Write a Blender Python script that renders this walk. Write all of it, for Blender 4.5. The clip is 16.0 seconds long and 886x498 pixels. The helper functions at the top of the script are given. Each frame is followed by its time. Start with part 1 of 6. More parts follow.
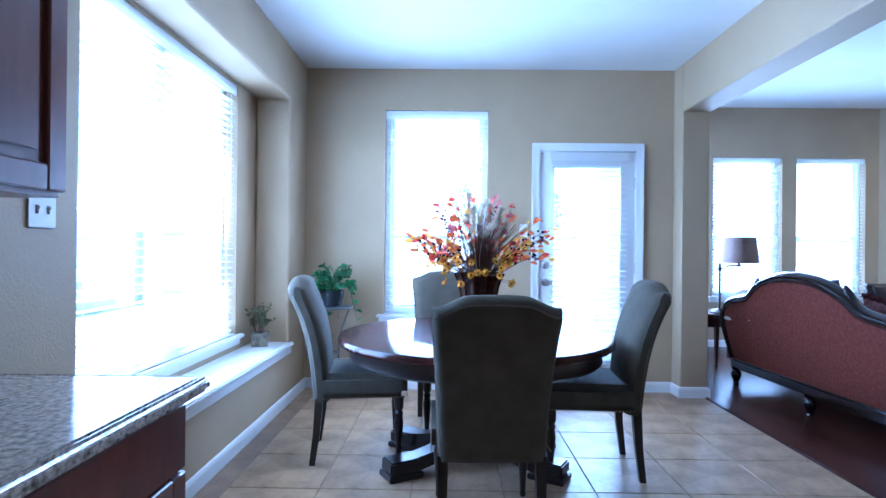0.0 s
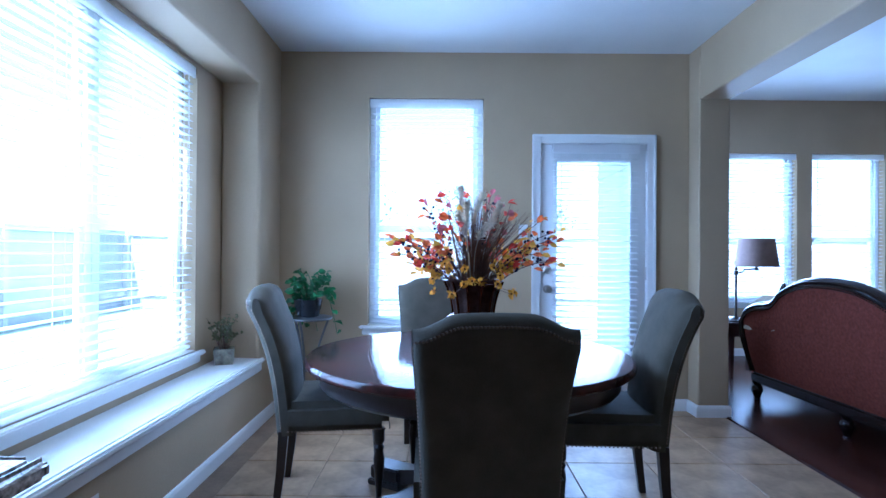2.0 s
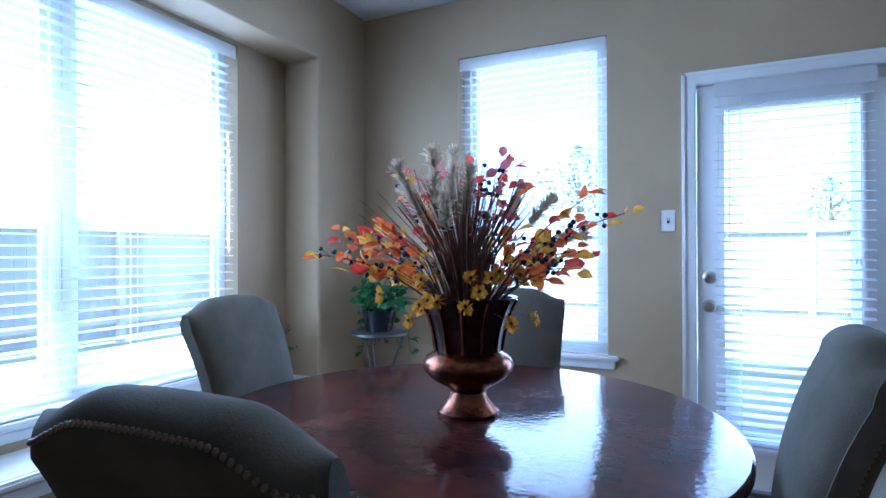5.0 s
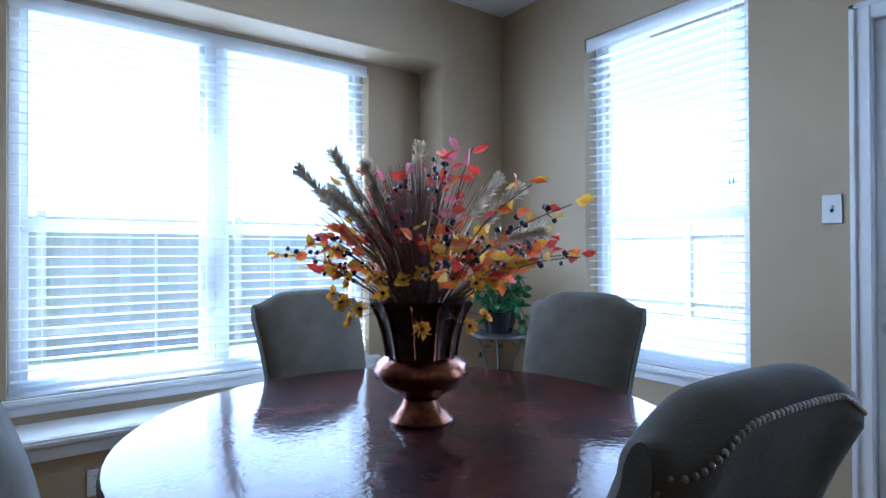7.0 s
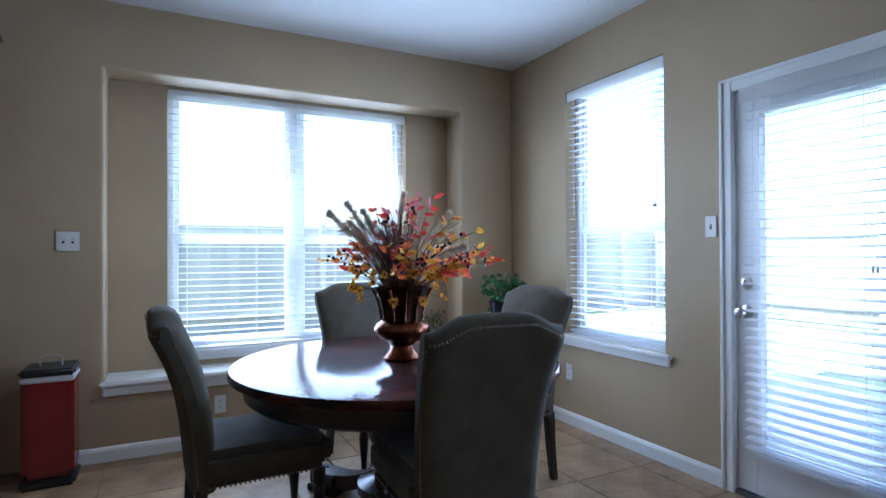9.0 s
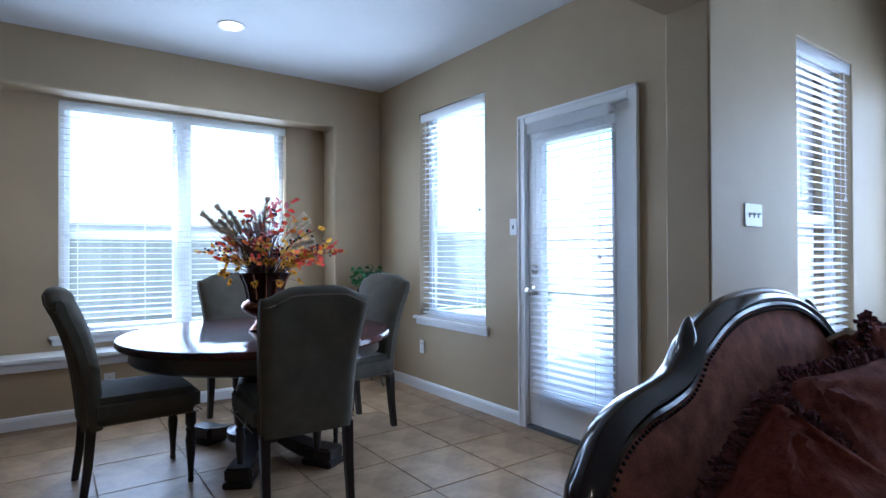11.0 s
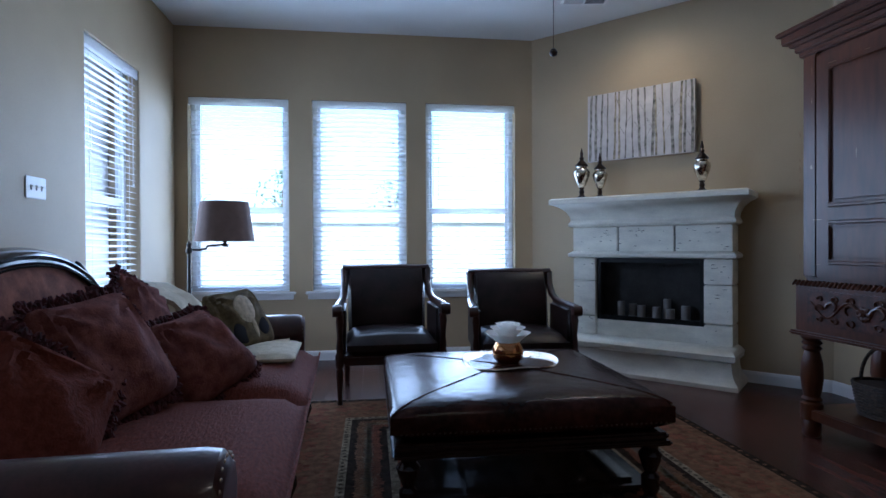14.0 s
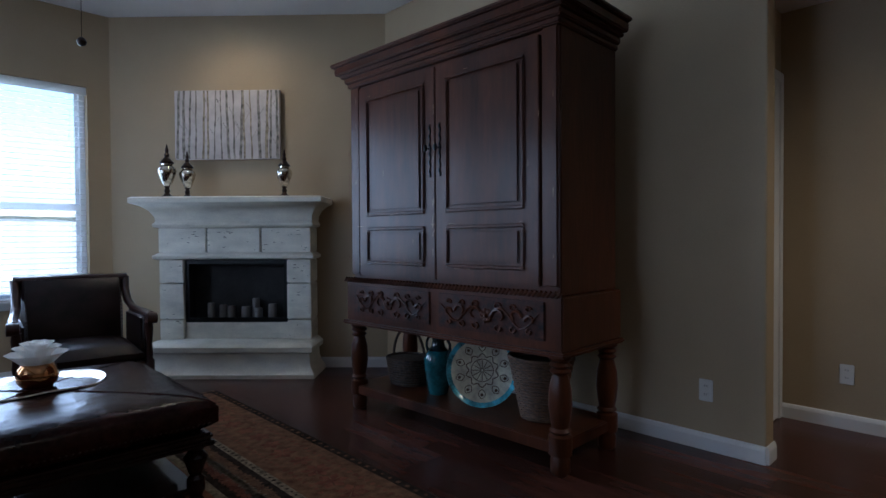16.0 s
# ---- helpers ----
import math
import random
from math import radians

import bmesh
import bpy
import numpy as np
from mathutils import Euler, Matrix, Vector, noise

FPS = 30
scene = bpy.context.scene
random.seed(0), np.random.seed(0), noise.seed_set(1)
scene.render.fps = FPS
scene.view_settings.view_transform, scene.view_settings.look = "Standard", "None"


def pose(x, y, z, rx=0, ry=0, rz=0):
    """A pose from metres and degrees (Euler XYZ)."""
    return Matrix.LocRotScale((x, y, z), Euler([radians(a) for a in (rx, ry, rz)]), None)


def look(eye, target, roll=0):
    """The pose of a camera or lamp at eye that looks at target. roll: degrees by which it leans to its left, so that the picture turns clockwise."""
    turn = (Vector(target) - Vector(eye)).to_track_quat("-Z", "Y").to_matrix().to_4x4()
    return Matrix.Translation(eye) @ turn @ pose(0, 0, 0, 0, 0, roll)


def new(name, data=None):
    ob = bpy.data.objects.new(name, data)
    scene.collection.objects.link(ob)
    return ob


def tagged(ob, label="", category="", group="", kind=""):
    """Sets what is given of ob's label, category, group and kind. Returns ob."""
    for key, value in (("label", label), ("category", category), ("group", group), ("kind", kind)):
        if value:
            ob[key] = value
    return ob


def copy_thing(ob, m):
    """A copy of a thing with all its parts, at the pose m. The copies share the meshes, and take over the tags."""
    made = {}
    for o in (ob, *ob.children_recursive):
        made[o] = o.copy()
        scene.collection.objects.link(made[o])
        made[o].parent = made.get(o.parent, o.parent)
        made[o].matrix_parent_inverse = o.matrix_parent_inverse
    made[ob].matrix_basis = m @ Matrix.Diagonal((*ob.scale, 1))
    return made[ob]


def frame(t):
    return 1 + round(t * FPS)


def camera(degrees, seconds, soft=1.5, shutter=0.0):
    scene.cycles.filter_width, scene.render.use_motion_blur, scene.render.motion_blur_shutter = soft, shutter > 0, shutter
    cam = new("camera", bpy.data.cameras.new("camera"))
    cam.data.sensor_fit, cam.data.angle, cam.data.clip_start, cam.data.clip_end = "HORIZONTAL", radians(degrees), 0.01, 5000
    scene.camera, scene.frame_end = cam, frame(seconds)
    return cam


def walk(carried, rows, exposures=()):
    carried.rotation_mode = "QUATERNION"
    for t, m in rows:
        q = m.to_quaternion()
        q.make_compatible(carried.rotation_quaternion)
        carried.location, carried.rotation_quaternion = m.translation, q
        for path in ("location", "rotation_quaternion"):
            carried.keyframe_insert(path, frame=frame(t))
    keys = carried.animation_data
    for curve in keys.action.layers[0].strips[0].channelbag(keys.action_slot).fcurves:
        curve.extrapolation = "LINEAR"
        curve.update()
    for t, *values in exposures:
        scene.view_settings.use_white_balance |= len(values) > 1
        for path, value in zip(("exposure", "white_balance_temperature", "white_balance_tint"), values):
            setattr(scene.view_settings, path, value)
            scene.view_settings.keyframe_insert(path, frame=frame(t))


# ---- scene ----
cam = camera(77.26, 16.0)
PATH = [
    (0, (-0.012, -0.044, 1.198), (-0.033, 1.956, 1.199), 0.59),
    (0.5, (-0.007, 0.111, 1.203), (-0.024, 2.111, 1.205), 0.66),
    (1, (-0.027, 0.256, 1.210), (-0.034, 2.256, 1.215), 0.62),
    (1.5, (-0.027, 0.349, 1.208), (-0.032, 2.349, 1.215), 0.51),
    (2, (0.017, 0.438, 1.205), (0.014, 2.438, 1.215), 0.42),
    (2.5, (0.146, 0.586, 1.202), (0.096, 2.585, 1.208), 0.13),
    (3, (0.277, 0.715, 1.207), (0.128, 2.709, 1.214), 0.02),
    (5.5, (0.917, 1.842, 1.199), (-0.162, 3.526, 1.207), -0.30),
    (6, (1.038, 2.061, 1.193), (-0.259, 3.583, 1.200), -0.45),
    (6.5, (1.220, 2.205, 1.202), (-0.260, 3.549, 1.216), -0.45),
    (7, (1.467, 2.244, 1.201), (-0.152, 3.419, 1.213), -0.23),
    (7.5, (1.758, 2.219, 1.212), (0.049, 3.257, 1.224), -0.25),
    (8, (2.039, 2.166, 1.231), (0.283, 3.124, 1.242), -0.23),
    (10.5, (3.323, 2.053, 1.219), (1.533, 2.945, 1.232), -0.27),
    (11, (3.475, 2.045, 1.184), (1.851, 3.212, 1.197), -0.24),
    (11.5, (3.572, 2.025, 1.149), (2.205, 3.485, 1.162), -0.23),
    (12, (3.660, 1.997, 1.106), (2.578, 3.679, 1.112), -0.34),
    (12.5, (3.753, 1.948, 1.080), (2.967, 3.788, 1.083), -0.21),
    (13, (3.816, 1.900, 1.060), (3.365, 3.848, 1.059), -0.42),
    (13.5, (3.815, 1.858, 1.062), (3.732, 3.856, 1.055), -0.31),
    (14, (3.857, 1.791, 1.058), (4.115, 3.774, 1.044), -0.25),
    (14.5, (3.900, 1.716, 1.059), (4.474, 3.632, 1.043), -0.13),
    (15, (3.962, 1.639, 1.064), (4.829, 3.442, 1.041), -0.22),
    (15.5, (4.036, 1.582, 1.081), (5.170, 3.229, 1.054), -0.27),
    (16, (4.134, 1.550, 1.102), (5.522, 2.989, 1.066), -0.35),
]

EXPOSURES = [(0.0, 3.30, 3850, 10), (0.5, 2.88, 3850, 10), (1.0, 2.60, 3880, 10), (1.5, 2.56, 3900, 10), (3.0, 2.58, 3960, 10), (5.5, 2.42, 4180, 10), (8.0, 2.30, 4480, 10), (10.5, 2.24, 4600, 10), (11.5, 2.28, 4500, 10), (13.0, 2.15, 4460, 10), (14.5, 1.98, 4420, 10), (16.0, 1.72, 4620, 10)]
walk(cam, [(t, look(eye, target, roll)) for t, eye, target, roll in PATH], EXPOSURES)

# ---- world and sun ----
world = bpy.data.worlds.new("sky")
scene.world = world
world.use_nodes = True
wn = world.node_tree
sky = wn.nodes.new("ShaderNodeTexSky")
sky.sky_type, sky.sun_disc = "NISHITA", False
sky.sun_elevation, sky.sun_rotation = radians(60), radians(200)
sky.dust_density, sky.air_density = 3.0, 1.2
wn.links.new(sky.outputs[0], wn.nodes["Background"].inputs[0])
wn.nodes["Background"].inputs[1].default_value = 0.15
sun = new("sun", bpy.data.lights.new("sun", "SUN"))
sun.data.energy, sun.data.angle, sun.data.color = 5.0, radians(0.6), (1.0, 0.96, 0.9)
sun_dir = Vector((math.sin(radians(200)) * math.cos(radians(60)), math.cos(radians(200)) * math.cos(radians(60)), math.sin(radians(60))))
sun.matrix_world = look(tuple(sun_dir * 30), (0, 0, 0))


def spot(name, x, y, z, energy, colour, size=0.06, angle=130):
    ob = new(name, bpy.data.lights.new(name, "SPOT"))
    ob.data.energy, ob.data.color, ob.data.shadow_soft_size, ob.data.spot_size, ob.data.spot_blend = energy, colour, size, radians(angle), 1.0
    ob.location = (x, y, z)
    return ob


WARM = (1.0, 0.72, 0.42)
spot("downlight_lamp", -0.43, 3.08, 2.70, 8, (1.0, 0.85, 0.66), angle=150)
spot("downlight_lamp", 5.83, 5.80, 2.99, 5.5, (1.0, 0.66, 0.32), angle=160)
spot("downlight_lamp", 4.6, 0.6, 2.99, 9, (1.0, 0.70, 0.40), angle=160)
spot("downlight_lamp", 7.55, 0.9, 2.40, 14, WARM, angle=160)


# ---- materials ----
def mat(name, colour, rough=0.6, metal=0.0, vary=0.12, scale=6.0, fine=60.0, bump=0.05, stretch=(1, 1, 1), dark=None, coat=0.0, rnd=0.0, spec=0.5, thin=0.0, coat_rough=0.12):
    """A plain paint, cloth, wood or metal with two scales of variation, at real size."""
    m = bpy.data.materials.new(name)
    m.use_nodes = True
    n, lk = m.node_tree.nodes, m.node_tree.links
    b = n["Principled BSDF"]
    tc = n.new("ShaderNodeTexCoord")
    mp = n.new("ShaderNodeMapping")
    mp.inputs["Scale"].default_value = stretch
    lk.new(tc.outputs["Object"], mp.inputs[0])
    a, c = n.new("ShaderNodeTexNoise"), n.new("ShaderNodeTexNoise")
    a.inputs["Scale"].default_value, a.inputs["Detail"].default_value = scale, 5
    c.inputs["Scale"].default_value, c.inputs["Detail"].default_value = fine, 3
    lk.new(mp.outputs[0], a.inputs["Vector"]), lk.new(mp.outputs[0], c.inputs["Vector"])
    add = n.new("ShaderNodeMath")
    add.operation = "MULTIPLY_ADD"
    add.inputs[1].default_value = 0.35
    lk.new(c.outputs["Fac"], add.inputs[0]), lk.new(a.outputs["Fac"], add.inputs[2])
    ramp = n.new("ShaderNodeValToRGB")
    low = dark or tuple(v * (1 - 2 * vary) for v in colour)
    high = tuple(min(1, v * (1 + vary)) for v in colour)
    ramp.color_ramp.elements[0].position, ramp.color_ramp.elements[1].position = 0.42, 0.9
    ramp.color_ramp.elements[0].color, ramp.color_ramp.elements[1].color = (*low, 1), (*high, 1)
    lk.new(add.outputs[0], ramp.inputs[0])
    out = ramp.outputs[0]
    if rnd:
        info, hsv = n.new("ShaderNodeObjectInfo"), n.new("ShaderNodeHueSaturation")
        rng = n.new("ShaderNodeMapRange")
        rng.inputs["To Min"].default_value, rng.inputs["To Max"].default_value = 1 - rnd, 1 + rnd
        lk.new(info.outputs["Random"], rng.inputs["Value"])
        lk.new(rng.outputs[0], hsv.inputs["Value"]), lk.new(out, hsv.inputs["Color"])
        out = hsv.outputs[0]
    lk.new(out, b.inputs["Base Color"])
    b.inputs["Roughness"].default_value, b.inputs["Metallic"].default_value = rough, metal
    b.inputs["Coat Weight"].default_value, b.inputs["Coat Roughness"].default_value = coat, coat_rough
    b.inputs["Specular IOR Level"].default_value = spec
    if bump:
        bp = n.new("ShaderNodeBump")
        bp.inputs["Strength"].default_value, bp.inputs["Distance"].default_value = bump, 0.01
        lk.new(add.outputs[0], bp.inputs["Height"]), lk.new(bp.outputs[0], b.inputs["Normal"])
    if thin:
        tr, mx = n.new("ShaderNodeBsdfTranslucent"), n.new("ShaderNodeMixShader")
        mx.inputs[0].default_value = thin
        lk.new(out, tr.inputs[0]), lk.new(b.outputs[0], mx.inputs[1]), lk.new(tr.outputs[0], mx.inputs[2])
        lk.new(mx.outputs[0], n["Material Output"].inputs[0])
    return m


def glow(name, colour, strength):
    m = bpy.data.materials.new(name)
    m.use_nodes = True
    b = m.node_tree.nodes["Principled BSDF"]
    b.inputs["Base Color"].default_value = (*colour, 1)
    b.inputs["Emission Color"].default_value = (*colour, 1)
    b.inputs["Emission Strength"].default_value = strength
    return m


def glass(name, colour=(1, 1, 1), rough=0.0):
    m = bpy.data.materials.new(name)
    m.use_nodes = True
    n, lk = m.node_tree.nodes, m.node_tree.links
    n.remove(n["Principled BSDF"])
    t, g, mix, fr = n.new("ShaderNodeBsdfTransparent"), n.new("ShaderNodeBsdfGlossy"), n.new("ShaderNodeMixShader"), n.new("ShaderNodeLayerWeight")
    pw, sc = n.new("ShaderNodeMath"), n.new("ShaderNodeMath")
    pw.operation, sc.operation = "POWER", "MULTIPLY_ADD"
    pw.inputs[1].default_value, sc.inputs[1].default_value, sc.inputs[2].default_value = 5.0, 0.6, 0.03
    fr.inputs["Blend"].default_value = 0.5
    t.inputs[0].default_value = (*colour, 1)
    g.inputs["Roughness"].default_value = rough
    lk.new(fr.outputs["Facing"], pw.inputs[0]), lk.new(pw.outputs[0], sc.inputs[0]), lk.new(sc.outputs[0], mix.inputs[0])
    lk.new(t.outputs[0], mix.inputs[1]), lk.new(g.outputs[0], mix.inputs[2])
    lk.new(mix.outputs[0], n["Material Output"].inputs[0])
    return m


M_WALL = mat("wall_paint", (0.41, 0.322, 0.195), 0.62, vary=0.05, scale=1.6, fine=110, bump=0.38)
M_CEIL = mat("ceiling_paint", (0.74, 0.74, 0.72), 0.9, vary=0.03, scale=2, fine=70, bump=0.15)
M_TRIM = mat("trim_paint", (0.78, 0.78, 0.77), 0.35, vary=0.02, scale=3, bump=0.01)
M_VINYL = mat("window_vinyl", (0.80, 0.81, 0.82), 0.4, vary=0.02, bump=0.0)
M_SLAT = mat("blind_slat", (0.86, 0.86, 0.86), 0.45, vary=0.02, scale=3, bump=0.01, thin=0.55)
M_GLASS = glass("window_glass")
M_TILE = mat("floor_tile", (0.37, 0.258, 0.146), 0.40, vary=0.24, scale=5, fine=28, bump=0.06, rnd=0.06, spec=0.30)
M_GROUT = mat("grout", (0.27, 0.195, 0.122), 0.9, vary=0.15, bump=0.1)
M_PLANK = mat("floor_plank", (0.066, 0.026, 0.018), 0.26, vary=0.3, scale=4, fine=40, stretch=(3, 0.4, 1), bump=0.03, spec=0.22, rnd=0.3)
M_SUBFLOOR = mat("plank_joint", (0.012, 0.006, 0.005), 0.6, bump=0.0)
M_CHROME = mat("brushed_nickel", (0.55, 0.53, 0.50), 0.28, 1.0, vary=0.05, bump=0.0)
M_PLASTIC = mat("white_plastic", (0.75, 0.75, 0.72), 0.4, vary=0.02, bump=0.0)
M_DARKSLOT = mat("dark_slot", (0.02, 0.02, 0.02), 0.6, bump=0.0)
M_GRASS = mat("lawn_grass", (0.27, 0.29, 0.15), 0.9, vary=0.3, scale=0.8, fine=20, bump=0.2)
# posts and rails lighter than the boards: sun on them put into the colour
M_RAILSUN = mat("sunlit_fence_rail", (0.46, 0.43, 0.38), 0.8, vary=0.15, scale=3, fine=30, bump=0.1)
M_FENCE = mat("fence_board", (0.36, 0.345, 0.32), 0.85, vary=0.2, scale=3, fine=30, stretch=(1, 1, 0.15), bump=0.1, rnd=0.12)
M_BOUNCESLAB = mat("bounce_slab_concrete", (0.50, 0.48, 0.45), 0.85, vary=0.12, scale=2, fine=50, bump=0.08)
M_BRICKWALL = mat("house_siding", (0.48, 0.42, 0.35), 0.85, vary=0.1, scale=2, fine=40, bump=0.1)
M_ROOF = mat("roof_shingle", (0.16, 0.14, 0.13), 0.9, vary=0.2, scale=4, fine=40, bump=0.2)
M_BARK = mat("tree_bark", (0.16, 0.11, 0.08), 0.9, vary=0.25, scale=8, fine=40, stretch=(1, 1, 0.2), bump=0.3)
M_FOLIAGE = mat("tree_leaves", (0.17, 0.22, 0.12), 0.6, vary=0.3, scale=3, bump=0.05, thin=0.5)


# ---- mesh helpers ----
def mesh_of(name, bm, material):
    me = bpy.data.meshes.new(name)
    bm.normal_update()
    bm.to_mesh(me)
    bm.free()
    for m in material if isinstance(material, (list, tuple)) else [material]:
        me.materials.append(m)
    return me


def smooth(me, angle=40):
    me.shade_smooth()
    me.set_sharp_from_angle(angle=radians(angle))
    return me


def part(name, bm, material, parent=None, label="", soft=True, at=None):
    me = mesh_of(name, bm, material)
    if soft:
        smooth(me)
    ob = new(name, me)
    if parent is not None:
        ob.parent = parent
    if at is not None:
        ob.matrix_basis = at
    return tagged(ob, label)


def thing(name, m, label, category, group=""):
    ob = new(name)
    ob.empty_display_size = 0.1
    ob.matrix_basis = m
    return tagged(ob, label, category, group)


def structure(name, bm, material, label, category, soft=True):
    return tagged(part(name, bm, material, None, "", soft), label, category, kind="structure")


def box(bm, x0, x1, y0, y1, z0, z1, bevel=0.0, seg=2, mi=0):
    r = bmesh.ops.create_cube(bm, size=1, matrix=Matrix.Translation(((x0 + x1) / 2, (y0 + y1) / 2, (z0 + z1) / 2)) @ Matrix.Diagonal((x1 - x0, y1 - y0, z1 - z0, 1)))
    vs = r["verts"]
    fs = {f for v in vs for f in v.link_faces}
    if bevel:
        es = list({e for v in vs for e in v.link_edges})
        out = bmesh.ops.bevel(bm, geom=es, offset=bevel, segments=seg, affect="EDGES", clamp_overlap=True)
        fs = set(out["faces"]) | {f for f in fs if f.is_valid}
        vs = list({v for f in fs for v in f.verts})
    for f in fs:
        f.material_index = mi
    return vs


def bx(*a, **k):
    bm = bmesh.new()
    box(bm, *a, **k)
    return bm


def lathe(bm, profile, seg=20, m=Matrix(), cap=True, squash=1.0):
    """Turns (radius, height) pairs round the z axis."""
    rings = []
    for r, z in profile:
        rings.append([bm.verts.new(m @ Vector((r * math.cos(2 * math.pi * i / seg), squash * r * math.sin(2 * math.pi * i / seg), z))) for i in range(seg)])
    for a, b in zip(rings, rings[1:]):
        for i in range(seg):
            j = (i + 1) % seg
            bm.faces.new((a[i], a[j], b[j], b[i]))
    if cap:
        bm.faces.new(list(reversed(rings[0])))
        bm.faces.new(rings[-1])
    return bm


def turned(profile, seg=20, m=Matrix(), squash=1.0):
    return lathe(bmesh.new(), profile, seg, m, True, squash)


def tube(bm, pts, r, seg=8, ends=True):
    """A round bar along points; r is one radius or one for each point."""
    pts = [Vector(p) for p in pts]
    rs = r if isinstance(r, (list, tuple)) else [r] * len(pts)
    rings, up = [], None
    for i, p in enumerate(pts):
        d = (pts[min(i + 1, len(pts) - 1)] - pts[max(i - 1, 0)]).normalized()
        if up is None:
            up = d.orthogonal().normalized()
        up = (up - d * up.dot(d)).normalized()
        side = d.cross(up)
        rings.append([bm.verts.new(p + rs[i] * (math.cos(2 * math.pi * k / seg) * up + math.sin(2 * math.pi * k / seg) * side)) for k in range(seg)])
    for a, b in zip(rings, rings[1:]):
        for k in range(seg):
            bm.faces.new((a[k], a[(k + 1) % seg], b[(k + 1) % seg], b[k]))
    if ends:
        bm.faces.new(list(reversed(rings[0])))
        bm.faces.new(rings[-1])
    return bm


def ball(bm, c, r, sub=2, sc=(1, 1, 1), mi=0):
    o = bmesh.ops.create_icosphere(bm, subdivisions=sub, radius=r, matrix=Matrix.Translation(c) @ Matrix.Diagonal((*sc, 1)))
    for v in o["verts"]:
        for f in v.link_faces:
            f.material_index = mi
    return o["verts"]


def loft(bm, rings, close=True, cap=True):
    vs = [[bm.verts.new(p) for p in ring] for ring in rings]
    n = len(vs[0])
    for a, b in zip(vs, vs[1:]):
        for i in range(n if close else n - 1):
            bm.faces.new((a[i], a[(i + 1) % n], b[(i + 1) % n], b[i]))
    if cap and close:
        bm.faces.new(list(reversed(vs[0])))
        bm.faces.new(vs[-1])
    return bm


def cells(us, ws, solid, depth, place):
    """A slab of grid cells with holes: faces only where it meets the air. place(u, w, d) gives the world point."""
    bm = bmesh.new()
    cache = {}

    def v(i, j, k):
        if (i, j, k) not in cache:
            cache[i, j, k] = bm.verts.new(place(us[i], ws[j], depth[k]))
        return cache[i, j, k]

    nu, nw = len(us) - 1, len(ws) - 1
    has = [[solid((us[i] + us[i + 1]) / 2, (ws[j] + ws[j + 1]) / 2) for j in range(nw)] for i in range(nu)]
    for i in range(nu):
        for j in range(nw):
            if not has[i][j]:
                continue
            for k in (0, 1):
                bm.faces.new((v(i, j, k), v(i + 1, j, k), v(i + 1, j + 1, k), v(i, j + 1, k)))
            for di, dj, e in ((-1, 0, ((i, j), (i, j + 1))), (1, 0, ((i + 1, j), (i + 1, j + 1))), (0, -1, ((i, j), (i + 1, j))), (0, 1, ((i, j + 1), (i + 1, j + 1)))):
                a, b = i + di, j + dj
                if not (0 <= a < nu and 0 <= b < nw and has[a][b]):
                    bm.faces.new((v(*e[0], 0), v(*e[1], 0), v(*e[1], 1), v(*e[0], 1)))
    bmesh.ops.recalc_face_normals(bm, faces=bm.faces)
    return bm


def wall(name, axis, d0, d1, u0, u1, z0, z1, holes, label, bevel=0.0):
    """A wall from d0 to d1 thick; holes are (u0, u1, z0, z1)."""
    us = sorted({u0, u1, *(h[0] for h in holes), *(h[1] for h in holes)})
    ws = sorted({z0, z1, *(h[2] for h in holes), *(h[3] for h in holes)})
    place = (lambda u, w, d: (d, u, w)) if axis == "x" else (lambda u, w, d: (u, d, w))
    bm = cells(us, ws, lambda u, w: not any(h[0] < u < h[1] and h[2] < w < h[3] for h in holes), (d0, d1), place)
    ob = structure(name, bm, M_WALL, label, "wall", soft=bool(bevel))
    if bevel:
        mod = ob.modifiers.new("bullnose", "BEVEL")
        mod.width, mod.segments, mod.limit_method, mod.angle_limit = bevel, 4, "ANGLE", radians(50)
    return ob


# ---- plan ----
FAR = 4.70          # inner face of the dining room's garden wall
LEFT = -1.24        # dining room's side wall, with the window seat
NICHE = -1.51       # back of the window seat's recess
COL0, COL1, COLY = 1.896, 2.125, 4.53
LIV = 7.01          # inner face of the living room's window wall
RIGHT = 7.10        # wall behind the armoire
DIAG = 12.42        # x + y along the chimney wall
H1, H2 = 2.74, 3.03
BACK = -3.2
HALL = 7.98
ENDY = 2.385        # free end of the wall behind the armoire
WIN_B = (-0.566, 0.318, 0.64, 2.385)
DOOR = (0.745, 1.585, 0.0, 2.06)
WIN_L = [(2.236, 3.116, 0.64, 2.40), (3.322, 4.196, 0.64, 2.40), (4.376, 5.240, 0.64, 2.40)]
WIN_S = (5.45, 6.25, 0.64, 2.385)
WIN_BAY = (2.126, 3.852, 0.585, 2.335)
NICHE_HOLE = (1.79, 4.215, 0.44, 2.345)

